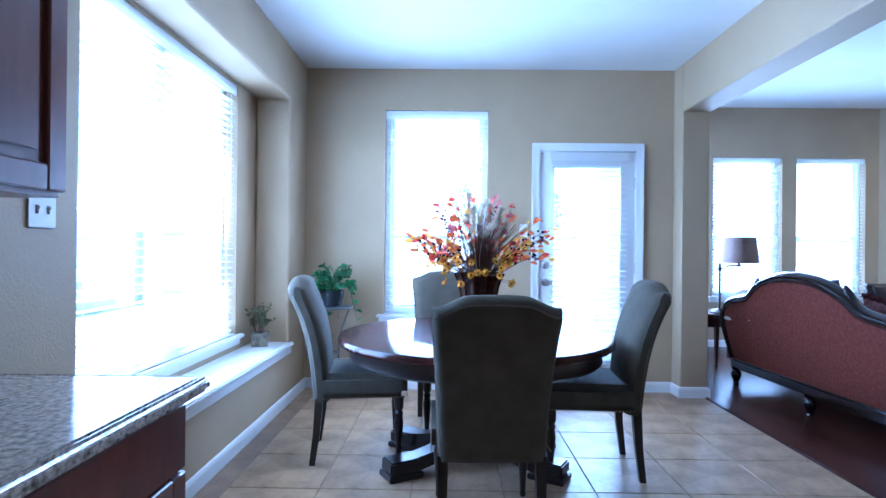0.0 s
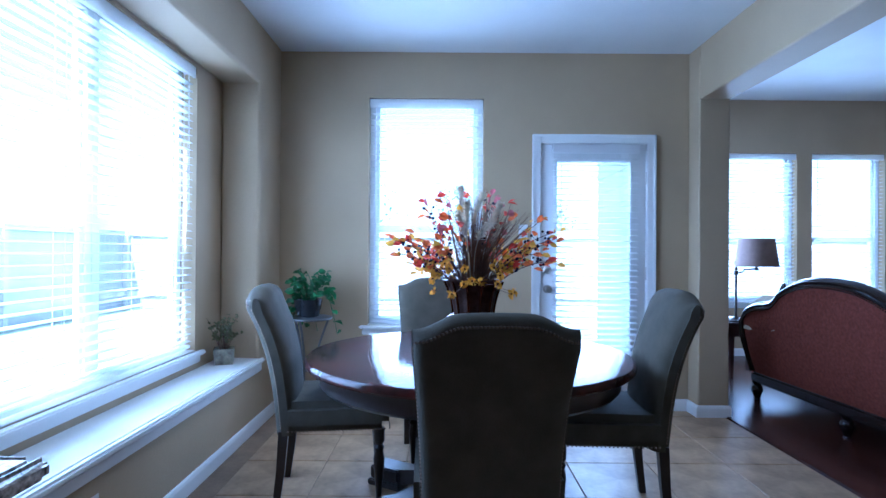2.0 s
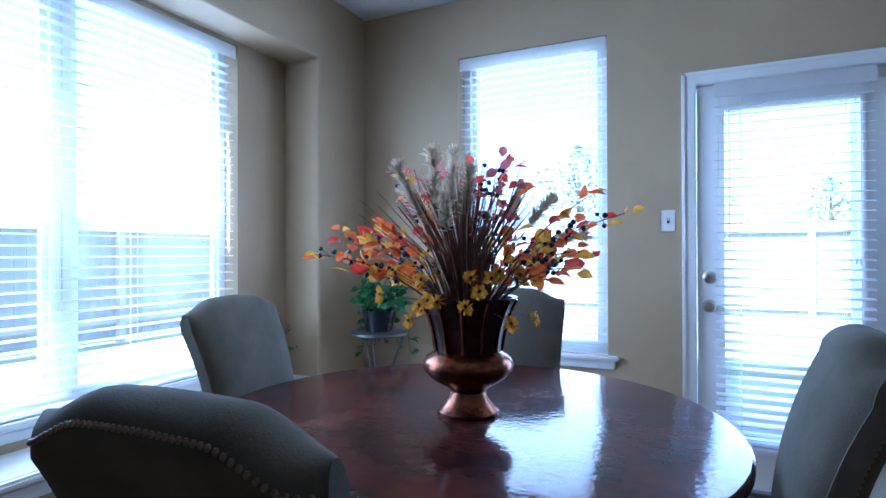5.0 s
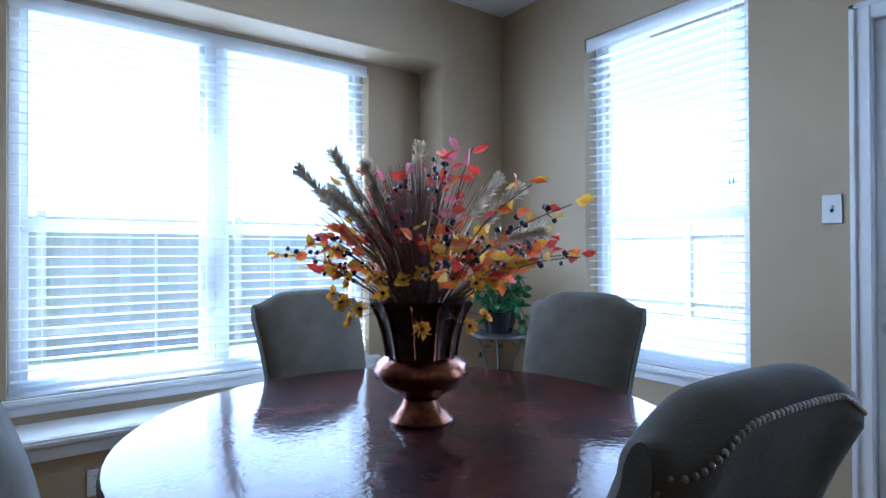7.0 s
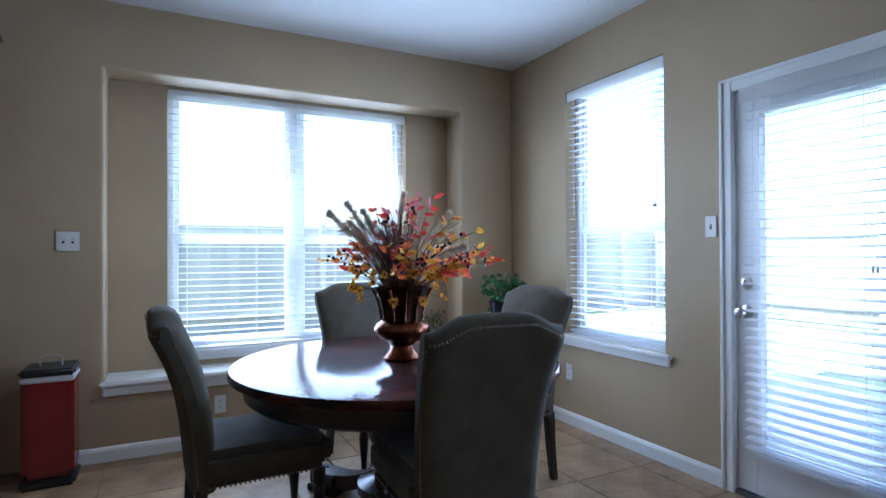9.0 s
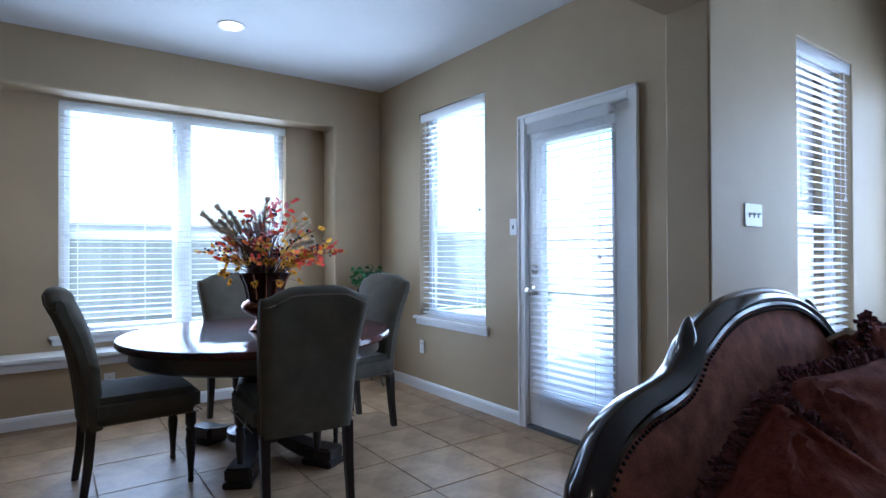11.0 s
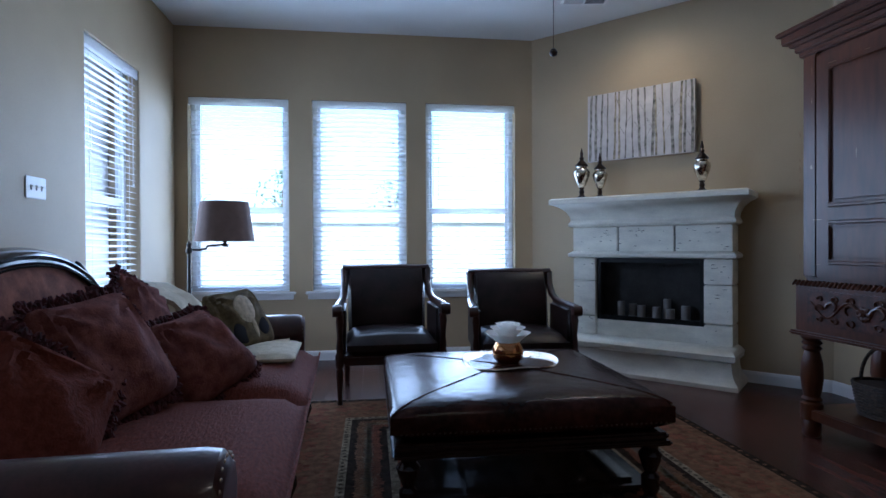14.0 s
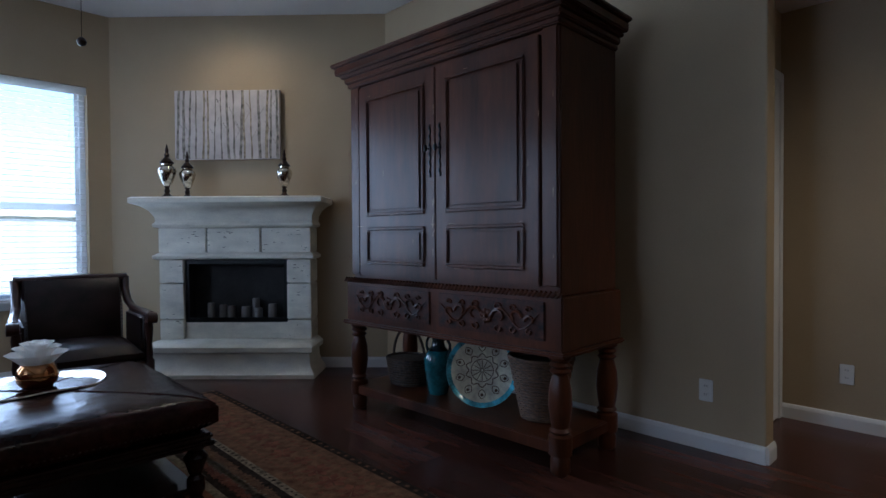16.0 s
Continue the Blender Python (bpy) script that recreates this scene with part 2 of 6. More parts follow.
wall("wall_north", "y", FAR, FAR + 0.16, NICHE - 0.17, COL0, 0, 3.3, [WIN_B, DOOR], "tan painted wall of the dining room with window and door")
wall("wall_west_inner", "x", NICHE, LEFT, BACK, FAR, 0, 3.3, [NICHE_HOLE], "tan painted wall with a deep rounded window recess", 0.022)
wall("wall_west_outer", "x", NICHE - 0.17, NICHE - 0.002, BACK, FAR - 0.002, 0, 3.3, [WIN_BAY], "tan painted back of the window recess")
wall("wall_column", "x", COL0 + 0.002, COL1, COLY, LIV - 0.002, 0, 3.3, [WIN_S], "tan painted wall between dining and living room", 0.012)
wall("wall_living_north", "y", LIV, LIV + 0.16, COL0, DIAG - LIV + 0.06, 0, 3.3, [(a, b, c, d) for a, b, c, d in WIN_L], "tan painted window wall of the living room")
wall("wall_east", "x", RIGHT, RIGHT + 0.12, ENDY, DIAG - RIGHT + 0.05, 0, 3.3, [], "tan painted wall behind the armoire", 0.01)
wall("wall_hall", "x", HALL, HALL + 0.12, BACK, 5.6, 0, 3.3, [], "tan painted hall wall")
wall("wall_hall_end", "y", 2.56, 2.66, RIGHT + 0.124, HALL - 0.002, 0, 3.3, [], "tan painted end wall of the hall")
wall("wall_south", "y", BACK - 0.16, BACK - 0.002, NICHE - 0.17, HALL + 0.12, 0, 3.3, [], "tan painted wall closing the house")
wall("wall_hall_header", "x", RIGHT, RIGHT + 0.12, BACK + 0.002, ENDY - 0.002, 2.40, 3.3, [], "tan painted header over the hall opening", 0.01)
bm = bmesh.new()
h = 0.11
p = [(DIAG - LIV, LIV), (RIGHT, DIAG - RIGHT), (RIGHT + h, DIAG - RIGHT + h), (DIAG - LIV + h, LIV + h)]
loft(bm, [[(*q, 0) for q in p], [(*q, 3.3) for q in p]])
structure("wall_chimney", bm, M_WALL, "tan painted diagonal wall behind the fireplace", "wall", False)
wall("wall_beam", "x", COL0 + 0.002, COL1, BACK + 0.002, COLY - 0.002, 2.345, 3.3, [], "tan painted beam over the opening to the living room", 0.012)

structure("ceiling_dining", bx(NICHE, COL0 + 0.01, BACK, FAR + 0.05, H1, H1 + 0.08), M_CEIL, "white textured dining room ceiling", "ceiling", False)
structure("ceiling_living", bx(COL1 - 0.01, RIGHT + 0.1, BACK, LIV + 0.05, H2, H2 + 0.08), M_CEIL, "white textured living room ceiling", "ceiling", False)
structure("ceiling_hall", bx(RIGHT + 0.1, HALL + 0.02, BACK, 3.45, 2.46, 2.54), M_CEIL, "white hall ceiling", "ceiling", False)
# unseen slab over all ceilings, added to keep sun out of the rooms
structure("unseen_roof_deck", bx(NICHE - 0.22, HALL + 0.3, BACK - 0.5, LIV + 0.22, 3.305, 3.40), M_ROOF, "dark unseen roof deck keeping the sun out", "roof", False)

# pale cladding added outdoors: its colour stands in for glare through the door
M_GLARECLAD = mat("glare_pale_cladding", (0.80, 0.79, 0.76), 0.7, vary=0.06, scale=2, fine=50, bump=0.08)
bm = bmesh.new()
for k in range(20):
    z0 = -0.13 + 0.17 * k
    loft(bm, [[(COL0 - d, y, z) for d, z in ((0.001, z0), (0.022, z0), (0.008, z0 + 0.168), (0.001, z0 + 0.168))] for y in (FAR + 0.165, LIV + 0.15)])
bmesh.ops.recalc_face_normals(bm, faces=bm.faces)
structure("glare_cladding", bm, M_GLARECLAD, "pale lapped cladding added outside, standing in for glare", "siding", False)

# ---- floors: beds under the tiles and planks ----
EDGE = 2.118
floor_tile_bed = structure("floor_dining", bx(NICHE, EDGE, BACK, FAR + 0.05, -0.06, -0.004), M_GROUT, "beige tiled floor with thin joints", "floor", False)
floor_wood_bed = structure("floor_living", bx(EDGE, HALL + 0.02, BACK, LIV + 0.05, -0.06, -0.003), M_SUBFLOOR, "dark cherry plank floor", "floor", False)
structure("floor_threshold", bx(EDGE - 0.018, EDGE + 0.018, BACK + 0.01, COLY - 0.005, -0.01, 0.009, bevel=0.006), M_PLANK, "dark wooden threshold strip", "trim")


# ---- baseboards ----
def baseboard(x0, y0, x1, y1, nx, ny):
    """A baseboard along a wall from (x0, y0) to (x1, y1), standing out along (nx, ny)."""
    prof = [(0, 0), (0.014, 0), (0.014, 0.065), (0.010, 0.078), (0.006, 0.085), (0, 0.088)]
    bm = bmesh.new()
    loft(bm, [[(x + nx * d, y + ny * d, z) for d, z in prof] for x, y in ((x0, y0), (x1, y1))])
    bmesh.ops.recalc_face_normals(bm, faces=bm.faces)
    structure("baseboard", bm, M_TRIM, "white painted wooden baseboard", "baseboard", False)


baseboard(LEFT + 0.001, FAR, 0.69, FAR, 0, -1)
baseboard(1.645, FAR, COL0, FAR, 0, -1)
baseboard(LEFT, 1.52, LEFT, FAR - 0.015, 1, 0)
baseboard(COL0, FAR - 0.015, COL0, COLY - 0.014, -1, 0)
baseboard(COL0, COLY, COL1, COLY, 0, -1)
baseboard(COL1, COLY - 0.014, COL1, LIV - 0.015, 1, 0)
baseboard(COL1 + 0.001, LIV, DIAG - LIV, LIV, 0, -1)
baseboard(DIAG - LIV, LIV, RIGHT, DIAG - RIGHT, -0.7071, -0.7071)
baseboard(RIGHT, DIAG - RIGHT, RIGHT, ENDY, -1, 0)
baseboard(RIGHT, ENDY, RIGHT + 0.12, ENDY, 0, -1)
baseboard(HALL, 2.55, HALL, BACK, -1, 0)


# ---- windows and blinds ----
def place(axis, d, s):
    """The frame of a window: local x along the wall, local y out of the room, z up. s turns x so that it runs to the right seen from inside."""
    if axis == "y":
        return lambda u: pose(u, d, 0)
    return lambda u: pose(d, u, 0, 0, 0, 90) if s < 0 else pose(d, u, 0, 0, 0, -90)


def window(name, m, w, z0, z1, units, sill, label):
    """A vinyl single-hung window set back in its opening. m: the inner wall face at the opening's middle, y going out."""
    ob = tagged(thing(name, m, label, "window"), kind="structure")
    d0, d1, f = 0.095, 0.15, 0.045
    uw = w / units
    for k in range(units):
        a, b = -w / 2 + k * uw, -w / 2 + (k + 1) * uw
        for nm, q in (("window_frame", (a, a + f, d0, d1, z0, z1)), ("window_frame", (b - f, b, d0, d1, z0, z1)), ("window_frame", (a + f, b - f, d0, d1, z0, z0 + f)), ("window_frame", (a + f, b - f, d0, d1, z1 - f, z1))):
            part(nm, bx(*q, bevel=0.004, seg=1), M_VINYL, ob)
        zm = z0 + (z1 - z0) * 0.425
        part("meeting_rail", bx(a + f, b - f, d0 + 0.005, d1 - 0.005, zm - 0.028, zm + 0.028, bevel=0.004, seg=1), M_VINYL, ob)
        for s0, s1, dd in ((z0 + f, zm - 0.028, 0.118), (zm + 0.028, z1 - f, 0.132)):
            for q in ((a + f, a + f + 0.028, dd - 0.012, dd + 0.012, s0, s1), (b - f - 0.028, b - f, dd - 0.012, dd + 0.012, s0, s1)):
                part("sash_stile", bx(*q), M_VINYL, ob, soft=False)
            pane = part("pane", bx(a + f + 0.028, b - f - 0.028, dd - 0.003, dd + 0.003, s0, s1), M_GLASS, ob, soft=False)
            pane.visible_shadow = False
    if sill:
        part("window_sill", bx(-w / 2 - 0.06, w / 2 + 0.06, -0.045, 0.0, z0 - 0.028, z0 - 0.002, bevel=0.008), M_TRIM, ob)
        part("window_sill", bx(-w / 2, w / 2, 0.002, 0.094, z0 - 0.02, z0 + 0.004), M_TRIM, ob, soft=False)
        part("apron", bx(-w / 2 - 0.04, w / 2 + 0.04, -0.018, 0.0, z0 - 0.075, z0 - 0.03, bevel=0.006), M_TRIM, ob)
    return ob


SLATS = {}


def blind(m, w, z0, z1, label, depth=0.05, tilt=8, lift=0.0, wand=True):
    """A white two-inch slat blind under a valance; y goes out of the room."""
    ob = thing("window_blind", m, label, "blind", "white slat blinds")
    part("valance", bx(-w / 2 + 0.002, w / 2 - 0.002, -0.006, 0.006, z1 - 0.075, z1 - 0.004, bevel=0.004), M_SLAT, ob)
    part("headrail", bx(-w / 2 + 0.006, w / 2 - 0.006, 0.01, 0.06, z1 - 0.05, z1 - 0.006), M_SLAT, ob, soft=False)
    key = round(w, 3)
    if key not in SLATS:
        bm = bmesh.new()
        bw, ring = w / 2 - 0.008, []
        prof = [(-depth / 2, 0), (0, 0.0022), (depth / 2, 0), (depth / 2, 0.0026), (0, 0.0050), (-depth / 2, 0.0026)]
        loft(bm, [[(x, y, z) for y, z in prof] for x in (-bw, bw)])
        bmesh.ops.recalc_face_normals(bm, faces=bm.faces)
        SLATS[key] = mesh_of("slat", bm, M_SLAT)
    zb, n = z0 + 0.03 + lift, int((z1 - 0.08 - z0 - 0.05) / 0.044)
    for i in range(n):
        s = new("slat", SLATS[key])
        s.parent = ob
        s.matrix_basis = pose(0, 0.035, zb + 0.03 + i * (z1 - 0.10 - zb) / n, tilt, 0, 0)
    part("bottom_rail", bx(-w / 2 + 0.008, w / 2 - 0.008, 0.012, 0.058, zb - 0.012, zb + 0.008, bevel=0.004), M_SLAT, ob)
    cords = (-w / 2 + 0.12, w / 2 - 0.12) if w < 1.2 else (-w / 2 + 0.12, -w / 6, w / 6, w / 2 - 0.12)
    for c in cords:
        for y in (0.011, 0.059):
            part("ladder_cord", tube(bmesh.new(), [(c, y, zb), (c, y, z1 - 0.05)], 0.0012, 4), M_SLAT, ob)
    if wand:
        part("tilt_wand", tube(bmesh.new(), [(-w / 2 + 0.07, 0.002, z1 - 0.9), (-w / 2 + 0.07, 0.004, z1 - 0.07)], 0.0022, 5), M_PLASTIC, ob)
        for x in (w / 2 - 0.07, w / 2 - 0.085):
            part("lift_cord", tube(bmesh.new(), [(x, 0.0, z1 - 0.86), (x, 0.004, z1 - 0.07)], 0.0012, 4), M_SLAT, ob)
            part("tassel", turned([(0.002, 0), (0.006, 0.004), (0.005, 0.02), (0.002, 0.03)], 8, pose(x, 0, z1 - 0.89)), M_PLASTIC, ob)
    return ob


def daylight(m, w, z0, z1, units):
    """Area lamps added in each unit of a window to stand in for sky light."""
    for k in range(units):
        for depth, share, trim, spread in ((-0.004, 0.60, 0.06, 135), (0.088, 0.85, 0.16, 180)):
            ob = new("window_daylight", bpy.data.lights.new("window_daylight", "AREA"))
            ob.data.shape, ob.data.size, ob.data.size_y = "RECTANGLE", w / units - trim, z1 - z0 - trim
            ob.data.energy, ob.data.color = share * DAY * (w / units - 0.08) * (z1 - z0 - 0.08), (0.97, 0.985, 1.0)
            ob.data.spread = radians(spread)
            ob.matrix_world = m @ pose((k + 0.5) * w / units - w / 2, depth, (z0 + z1) / 2, -90, 0, 0)


DAY = 2.8


def fitted(kind, name, axis, d, s, spec, units, sill, label, tilt=3, lift=0.0):
    u0, u1, z0, z1 = spec
    m = place(axis, d, s)((u0 + u1) / 2)
    window(name, m, u1 - u0, z0, z1, units, sill, label)
    daylight(m, u1 - u0, z0, z1, units)
    blind(m @ pose(0, 0.012, 0), u1 - u0 - 0.006, z0, z1, "white slat blind hung in the " + kind + ", slats open", tilt=tilt, lift=lift)


fitted("dining room window", "window_1", "y", FAR, 1, WIN_B, 1, True, "white vinyl window with sill in the dining room")
fitted("window seat's wide window", "window_2", "x", NICHE, -1, WIN_BAY, 2, True, "wide white double window above the window seat")
for i, sp in enumerate(WIN_L):
    fitted("living room window", "window_%d" % (3 + i), "y", LIV, 1, sp, 1, True, "tall white vinyl window in the living room", tilt=(4, -16, 4)[i])
fitted("narrow side window", "window_6", "x", COL1, -1, WIN_S, 1, True, "white vinyl side window in the living room", tilt=14)

# ---- materials of the dining things ----
M_FABRIC = mat("olive_linen", (0.088, 0.080, 0.060), 0.95, vary=0.12, scale=12, fine=260, bump=0.25, spec=0.2)
M_DARKWOOD = mat("black_stained_wood", (0.016, 0.011, 0.010), 0.3, vary=0.3, scale=6, fine=40, stretch=(1, 1, 0.2), bump=0.03)
M_TABLETOP = mat("hammered_copper_table", (0.040, 0.0075, 0.005), 0.6, vary=0.6, scale=5, fine=26, bump=0.10, coat=0.55, coat_rough=0.035, spec=0.04)
tn = M_TABLETOP.node_tree
ripple, hammer = tn.nodes.new("ShaderNodeTexNoise"), tn.nodes.new("ShaderNodeBump")
ripple.inputs["Scale"].default_value, ripple.inputs["Detail"].default_value = 60.0, 2.0
hammer.inputs["Strength"].default_value, hammer.inputs["Distance"].default_value = 0.16, 0.004
tn.links.new(tn.nodes["Texture Coordinate"].outputs["Object"], ripple.inputs["Vector"])
tn.links.new(ripple.outputs["Fac"], hammer.inputs["Height"])
tn.links.new(hammer.outputs[0], tn.nodes["Principled BSDF"].inputs["Coat Normal"])
M_NAIL = mat("antique_nailhead", (0.22, 0.17, 0.125), 0.4, 1.0, vary=0.1, bump=0.0)
M_NAILDARK = mat("blackened_nailhead", (0.05, 0.032, 0.024), 0.4, 1.0, vary=0.1, bump=0.0)
M_BRONZE = mat("dark_bronze", (0.055, 0.030, 0.022), 0.35, 0.8, vary=0.4, scale=14, fine=70, bump=0.12)
M_COPPER = mat("burnished_copper", (0.17, 0.062, 0.026), 0.26, 0.9, vary=0.5, scale=22, fine=60, bump=0.30, dark=(0.03, 0.012, 0.008))
M_STEM = mat("brown_stem", (0.10, 0.055, 0.04), 0.8, vary=0.2, bump=0.0)
M_REED = mat("dried_reed", (0.17, 0.09, 0.06), 0.8, vary=0.3, scale=20, bump=0.0)
M_LEAFR = mat("red_silk_leaf", (0.55, 0.05, 0.03), 0.6, vary=0.25, scale=25, bump=0.02, thin=0.4)
M_LEAFO = mat("orange_silk_leaf", (0.70, 0.16, 0.03), 0.6, vary=0.25, scale=25, bump=0.02, thin=0.4)
M_LEAFY = mat("yellow_silk_leaf", (0.75, 0.42, 0.04), 0.6, vary=0.25, scale=25, bump=0.02, thin=0.4)
M_LEAFP = mat("dusty_pink_leaf", (0.50, 0.16, 0.18), 0.6, vary=0.25, scale=25, bump=0.02, thin=0.4)
M_BERRY = mat("navy_berry", (0.012, 0.016, 0.045), 0.25, vary=0.2, bump=0.0)
M_PLUME = mat("wheat_plume", (0.84, 0.77, 0.64), 0.9, vary=0.15, scale=30, bump=0.05, thin=0.5)
M_DAISY = mat("mustard_petal", (0.72, 0.36, 0.02), 0.7, vary=0.25, scale=40, bump=0.0, thin=0.4)
M_POT = mat("glazed_black_pot", (0.015, 0.017, 0.020), 0.15, vary=0.2, bump=0.0)
M_GREEN = mat("pothos_leaf", (0.045, 0.16, 0.045), 0.4, vary=0.35, scale=15, bump=0.02, thin=0.4)
M_SAGE = mat("sage_leaf", (0.16, 0.17, 0.08), 0.6, vary=0.3, scale=20, bump=0.0, thin=0.4)
M_METAL = mat("grey_wrought_metal", (0.18, 0.18, 0.18), 0.45, 0.8, vary=0.1, bump=0.0)
M_GRANITE = mat("speckled_granite", (0.50, 0.43, 0.35), 0.12, vary=0.5, scale=70, fine=160, bump=0.0, dark=(0.05, 0.04, 0.035))
M_CHERRY = mat("cherry_cabinet", (0.11, 0.028, 0.016), 0.3, vary=0.25, scale=5, fine=40, stretch=(1, 1, 0.15), bump=0.02, coat=0.2)
M_SPLASH = mat("travertine_splash", (0.46, 0.36, 0.25), 0.5, vary=0.15, scale=8, fine=40, bump=0.05, rnd=0.06)
M_REDBIN = mat("red_enamel", (0.20, 0.007, 0.009), 0.22, vary=0.1, bump=0.0, coat=0.3)
M_BLACK = mat("black_plastic", (0.015, 0.015, 0.015), 0.4, vary=0.1, bump=0.0)
M_LINER = mat("bin_liner", (0.7, 0.7, 0.7), 0.4, vary=0.1, bump=0.1)
M_BULB = glow("downlight_lens", (1.0, 0.88, 0.7), 6.0)

# ---- garden door ----
door = tagged(thing("door_1", pose((DOOR[0] + DOOR[1]) / 2, FAR, 0), "white garden door with full glass and slat blind, closed", "door"), kind="structure")
hw = (DOOR[1] - DOOR[0]) / 2
for a, b, z0, z1 in ((-hw - 0.055, -hw + 0.012, 0, 2.112), (hw - 0.012, hw + 0.055, 0, 2.112), (-hw + 0.012, hw - 0.012, 2.045, 2.112)):
    bm = bmesh.new()
    box(bm, a, b, -0.018, -0.001, z0, z1, bevel=0.005)
    w = 0.02
    if z1 - z0 > 1:
        outer = a if a < 0 else b - w
        box(bm, outer, outer + w, -0.028, -0.016, z0, z1, bevel=0.004)
    else:
        box(bm, -hw - 0.055, hw + 0.055, -0.028, -0.016, z1 - w, z1, bevel=0.004)
    part("casing", bm, M_TRIM, door)
for a, b in ((-hw, -hw + 0.012), (hw - 0.012, hw)):
    part("jamb", bx(a, b, 0, 0.15, 0, 2.045), M_TRIM, door, soft=False)
part("jamb", bx(-hw, hw, 0, 0.15, 2.045, 2.06), M_TRIM, door, soft=False)
part("door_sill", bx(-hw, hw, -0.01, 0.155, 0.0, 0.022, bevel=0.004), M_METAL, door)
L = hw - 0.016
for a, b, z0, z1 in ((-L, -L + 0.10, 0.03, 2.04), (L - 0.10, L, 0.03, 2.04), (-L + 0.10, L - 0.10, 0.03, 0.25), (-L + 0.10, L - 0.10, 1.93, 2.04)):
    part("door_rail", bx(a, b, 0.012, 0.056, z0, z1, bevel=0.002, seg=1), M_TRIM, door)
for a, b, z0, z1 in ((-L + 0.10, -L + 0.125, 0.25, 1.93), (L - 0.125, L - 0.10, 0.25, 1.93), (-L + 0.125, L - 0.125, 0.25, 0.275), (-L + 0.125, L - 0.125, 1.905, 1.93)):
    part("glazing_bead", bx(a, b, 0.002, 0.064, z0, z1, bevel=0.006), M_TRIM, door)
daylight(pose((DOOR[0] + DOOR[1]) / 2, FAR - 0.065, 0), 0.6, 0.28, 1.90, 1)
pane = part("pane", bx(-L + 0.12, L - 0.12, 0.03, 0.036, 0.26, 1.92), M_GLASS, door, soft=False)
pane.visible_shadow = False
for z in (0.30, 1.05, 1.78):
    part("hinge", tube(bmesh.new(), [(L + 0.006, 0.004, z - 0.05), (L + 0.006, 0.004, z + 0.05)], 0.008, 10), M_CHROME, door)
bm = turned([(0.033, 0), (0.033, 0.006), (0.014, 0.012), (0.012, 0.035), (0.024, 0.042), (0.029, 0.055), (0.024, 0.068), (0.004, 0.072)], 20, pose(-L + 0.055, 0.012, 0.925, 90))
part("door_knob", bm, M_CHROME, door, "brushed nickel door knob")
bm = turned([(0.032, 0), (0.032, 0.008), (0.024, 0.014), (0.006, 0.016)], 20, pose(-L + 0.055, 0.012, 1.07, 90))
box(bm, -L + 0.050, -L + 0.060, -0.018, 0.0, 1.055, 1.085, bevel=0.002)
part("deadbolt", bm, M_CHROME, door, "brushed nickel deadbolt")
blind(pose((DOOR[0] + DOOR[1]) / 2, FAR - 0.072, 0), 0.66, 0.21, 2.03, "white slat blind mounted on the garden door, slats open", depth=0.05, tilt=10)


# ---- switches and outlets ----
def plate(m, kind, n=1, w=0.07):
    """A cover plate; y local goes into the wall."""
    wd = w + 0.046 * (n - 1)
    ob = thing("light_switch" if kind == "switch" else "outlet", m, "white plastic %s plate on the tan wall" % ("light switch" if kind == "switch" else "power outlet"), "switch" if kind == "switch" else "outlet")
    part("cover_plate", bx(-wd / 2, wd / 2, -0.006, -0.0005, -0.057, 0.057, bevel=0.003), M_PLASTIC, ob)
    for i in range(n):
        x = (i - (n - 1) / 2) * 0.046
        if kind == "switch":
            part("toggle_slot", bx(x - 0.006, x + 0.006, -0.0068, -0.005, -0.013, 0.013), M_DARKSLOT, ob, soft=False)
            part("toggle", bx(x - 0.0045, x + 0.0045, -0.017, -0.005, 0.0, 0.011, bevel=0.002), M_PLASTIC, ob)
        else:
            for z in (-0.022, 0.022):
                part("socket", bx(x - 0.016, x + 0.016, -0.0075, -0.004, z - 0.014, z + 0.014, bevel=0.003), M_PLASTIC, ob)
                for s in (-0.006, 0.006):
                    part("slot", bx(x + s - 0.0012, x + s + 0.0012, -0.0082, -0.007, z - 0.002, z + 0.007), M_DARKSLOT, ob, soft=False)
    return ob


plate(pose(0.625, FAR, 1.361), "switch")
plate(pose(-0.53, FAR, 0.373), "outlet")
plate(pose(LEFT, 1.61, 1.305, 0, 0, 90), "switch", 2)
plate(pose(LEFT, 2.43, 0.26, 0, 0, 90), "outlet")
plate(pose(COL1, 4.93, 1.365, 0, 0, 90), "switch", 3, 0.085)
plate(pose(RIGHT, 2.665, 0.31, 0, 0, -90), "outlet")
plate(pose(HALL, 2.22, 0.315, 0, 0, -90), "outlet")
plate(pose(RIGHT, 4.93, 0.40, 0, 0, -90), "outlet")


hall_door = tagged(thing("door_2", pose((RIGHT + 0.12 + HALL) / 2, 2.56, 0), "white painted hall door, closed", "door"), kind="structure")
hd = (HALL - RIGHT - 0.12) / 2 - 0.004
for a, b, z0, z1 in ((-hd, -hd + 0.06, 0, 2.09), (hd - 0.06, hd, 0, 2.09), (-hd + 0.06, hd - 0.06, 2.03, 2.09)):
    part("casing", bx(a, b, -0.018, -0.001, z0, z1, bevel=0.004), M_TRIM, hall_door)
part("door_slab", bx(-hd + 0.062, hd - 0.062, -0.010, -0.001, 0.008, 2.028), M_TRIM, hall_door, soft=False)
for z0, z1 in ((0.15, 0.85), (1.0, 1.9)):
    part("raised_panel", bx(-hd + 0.16, hd - 0.16, -0.016, -0.0102, z0, z1, bevel=0.005), M_TRIM, hall_door)


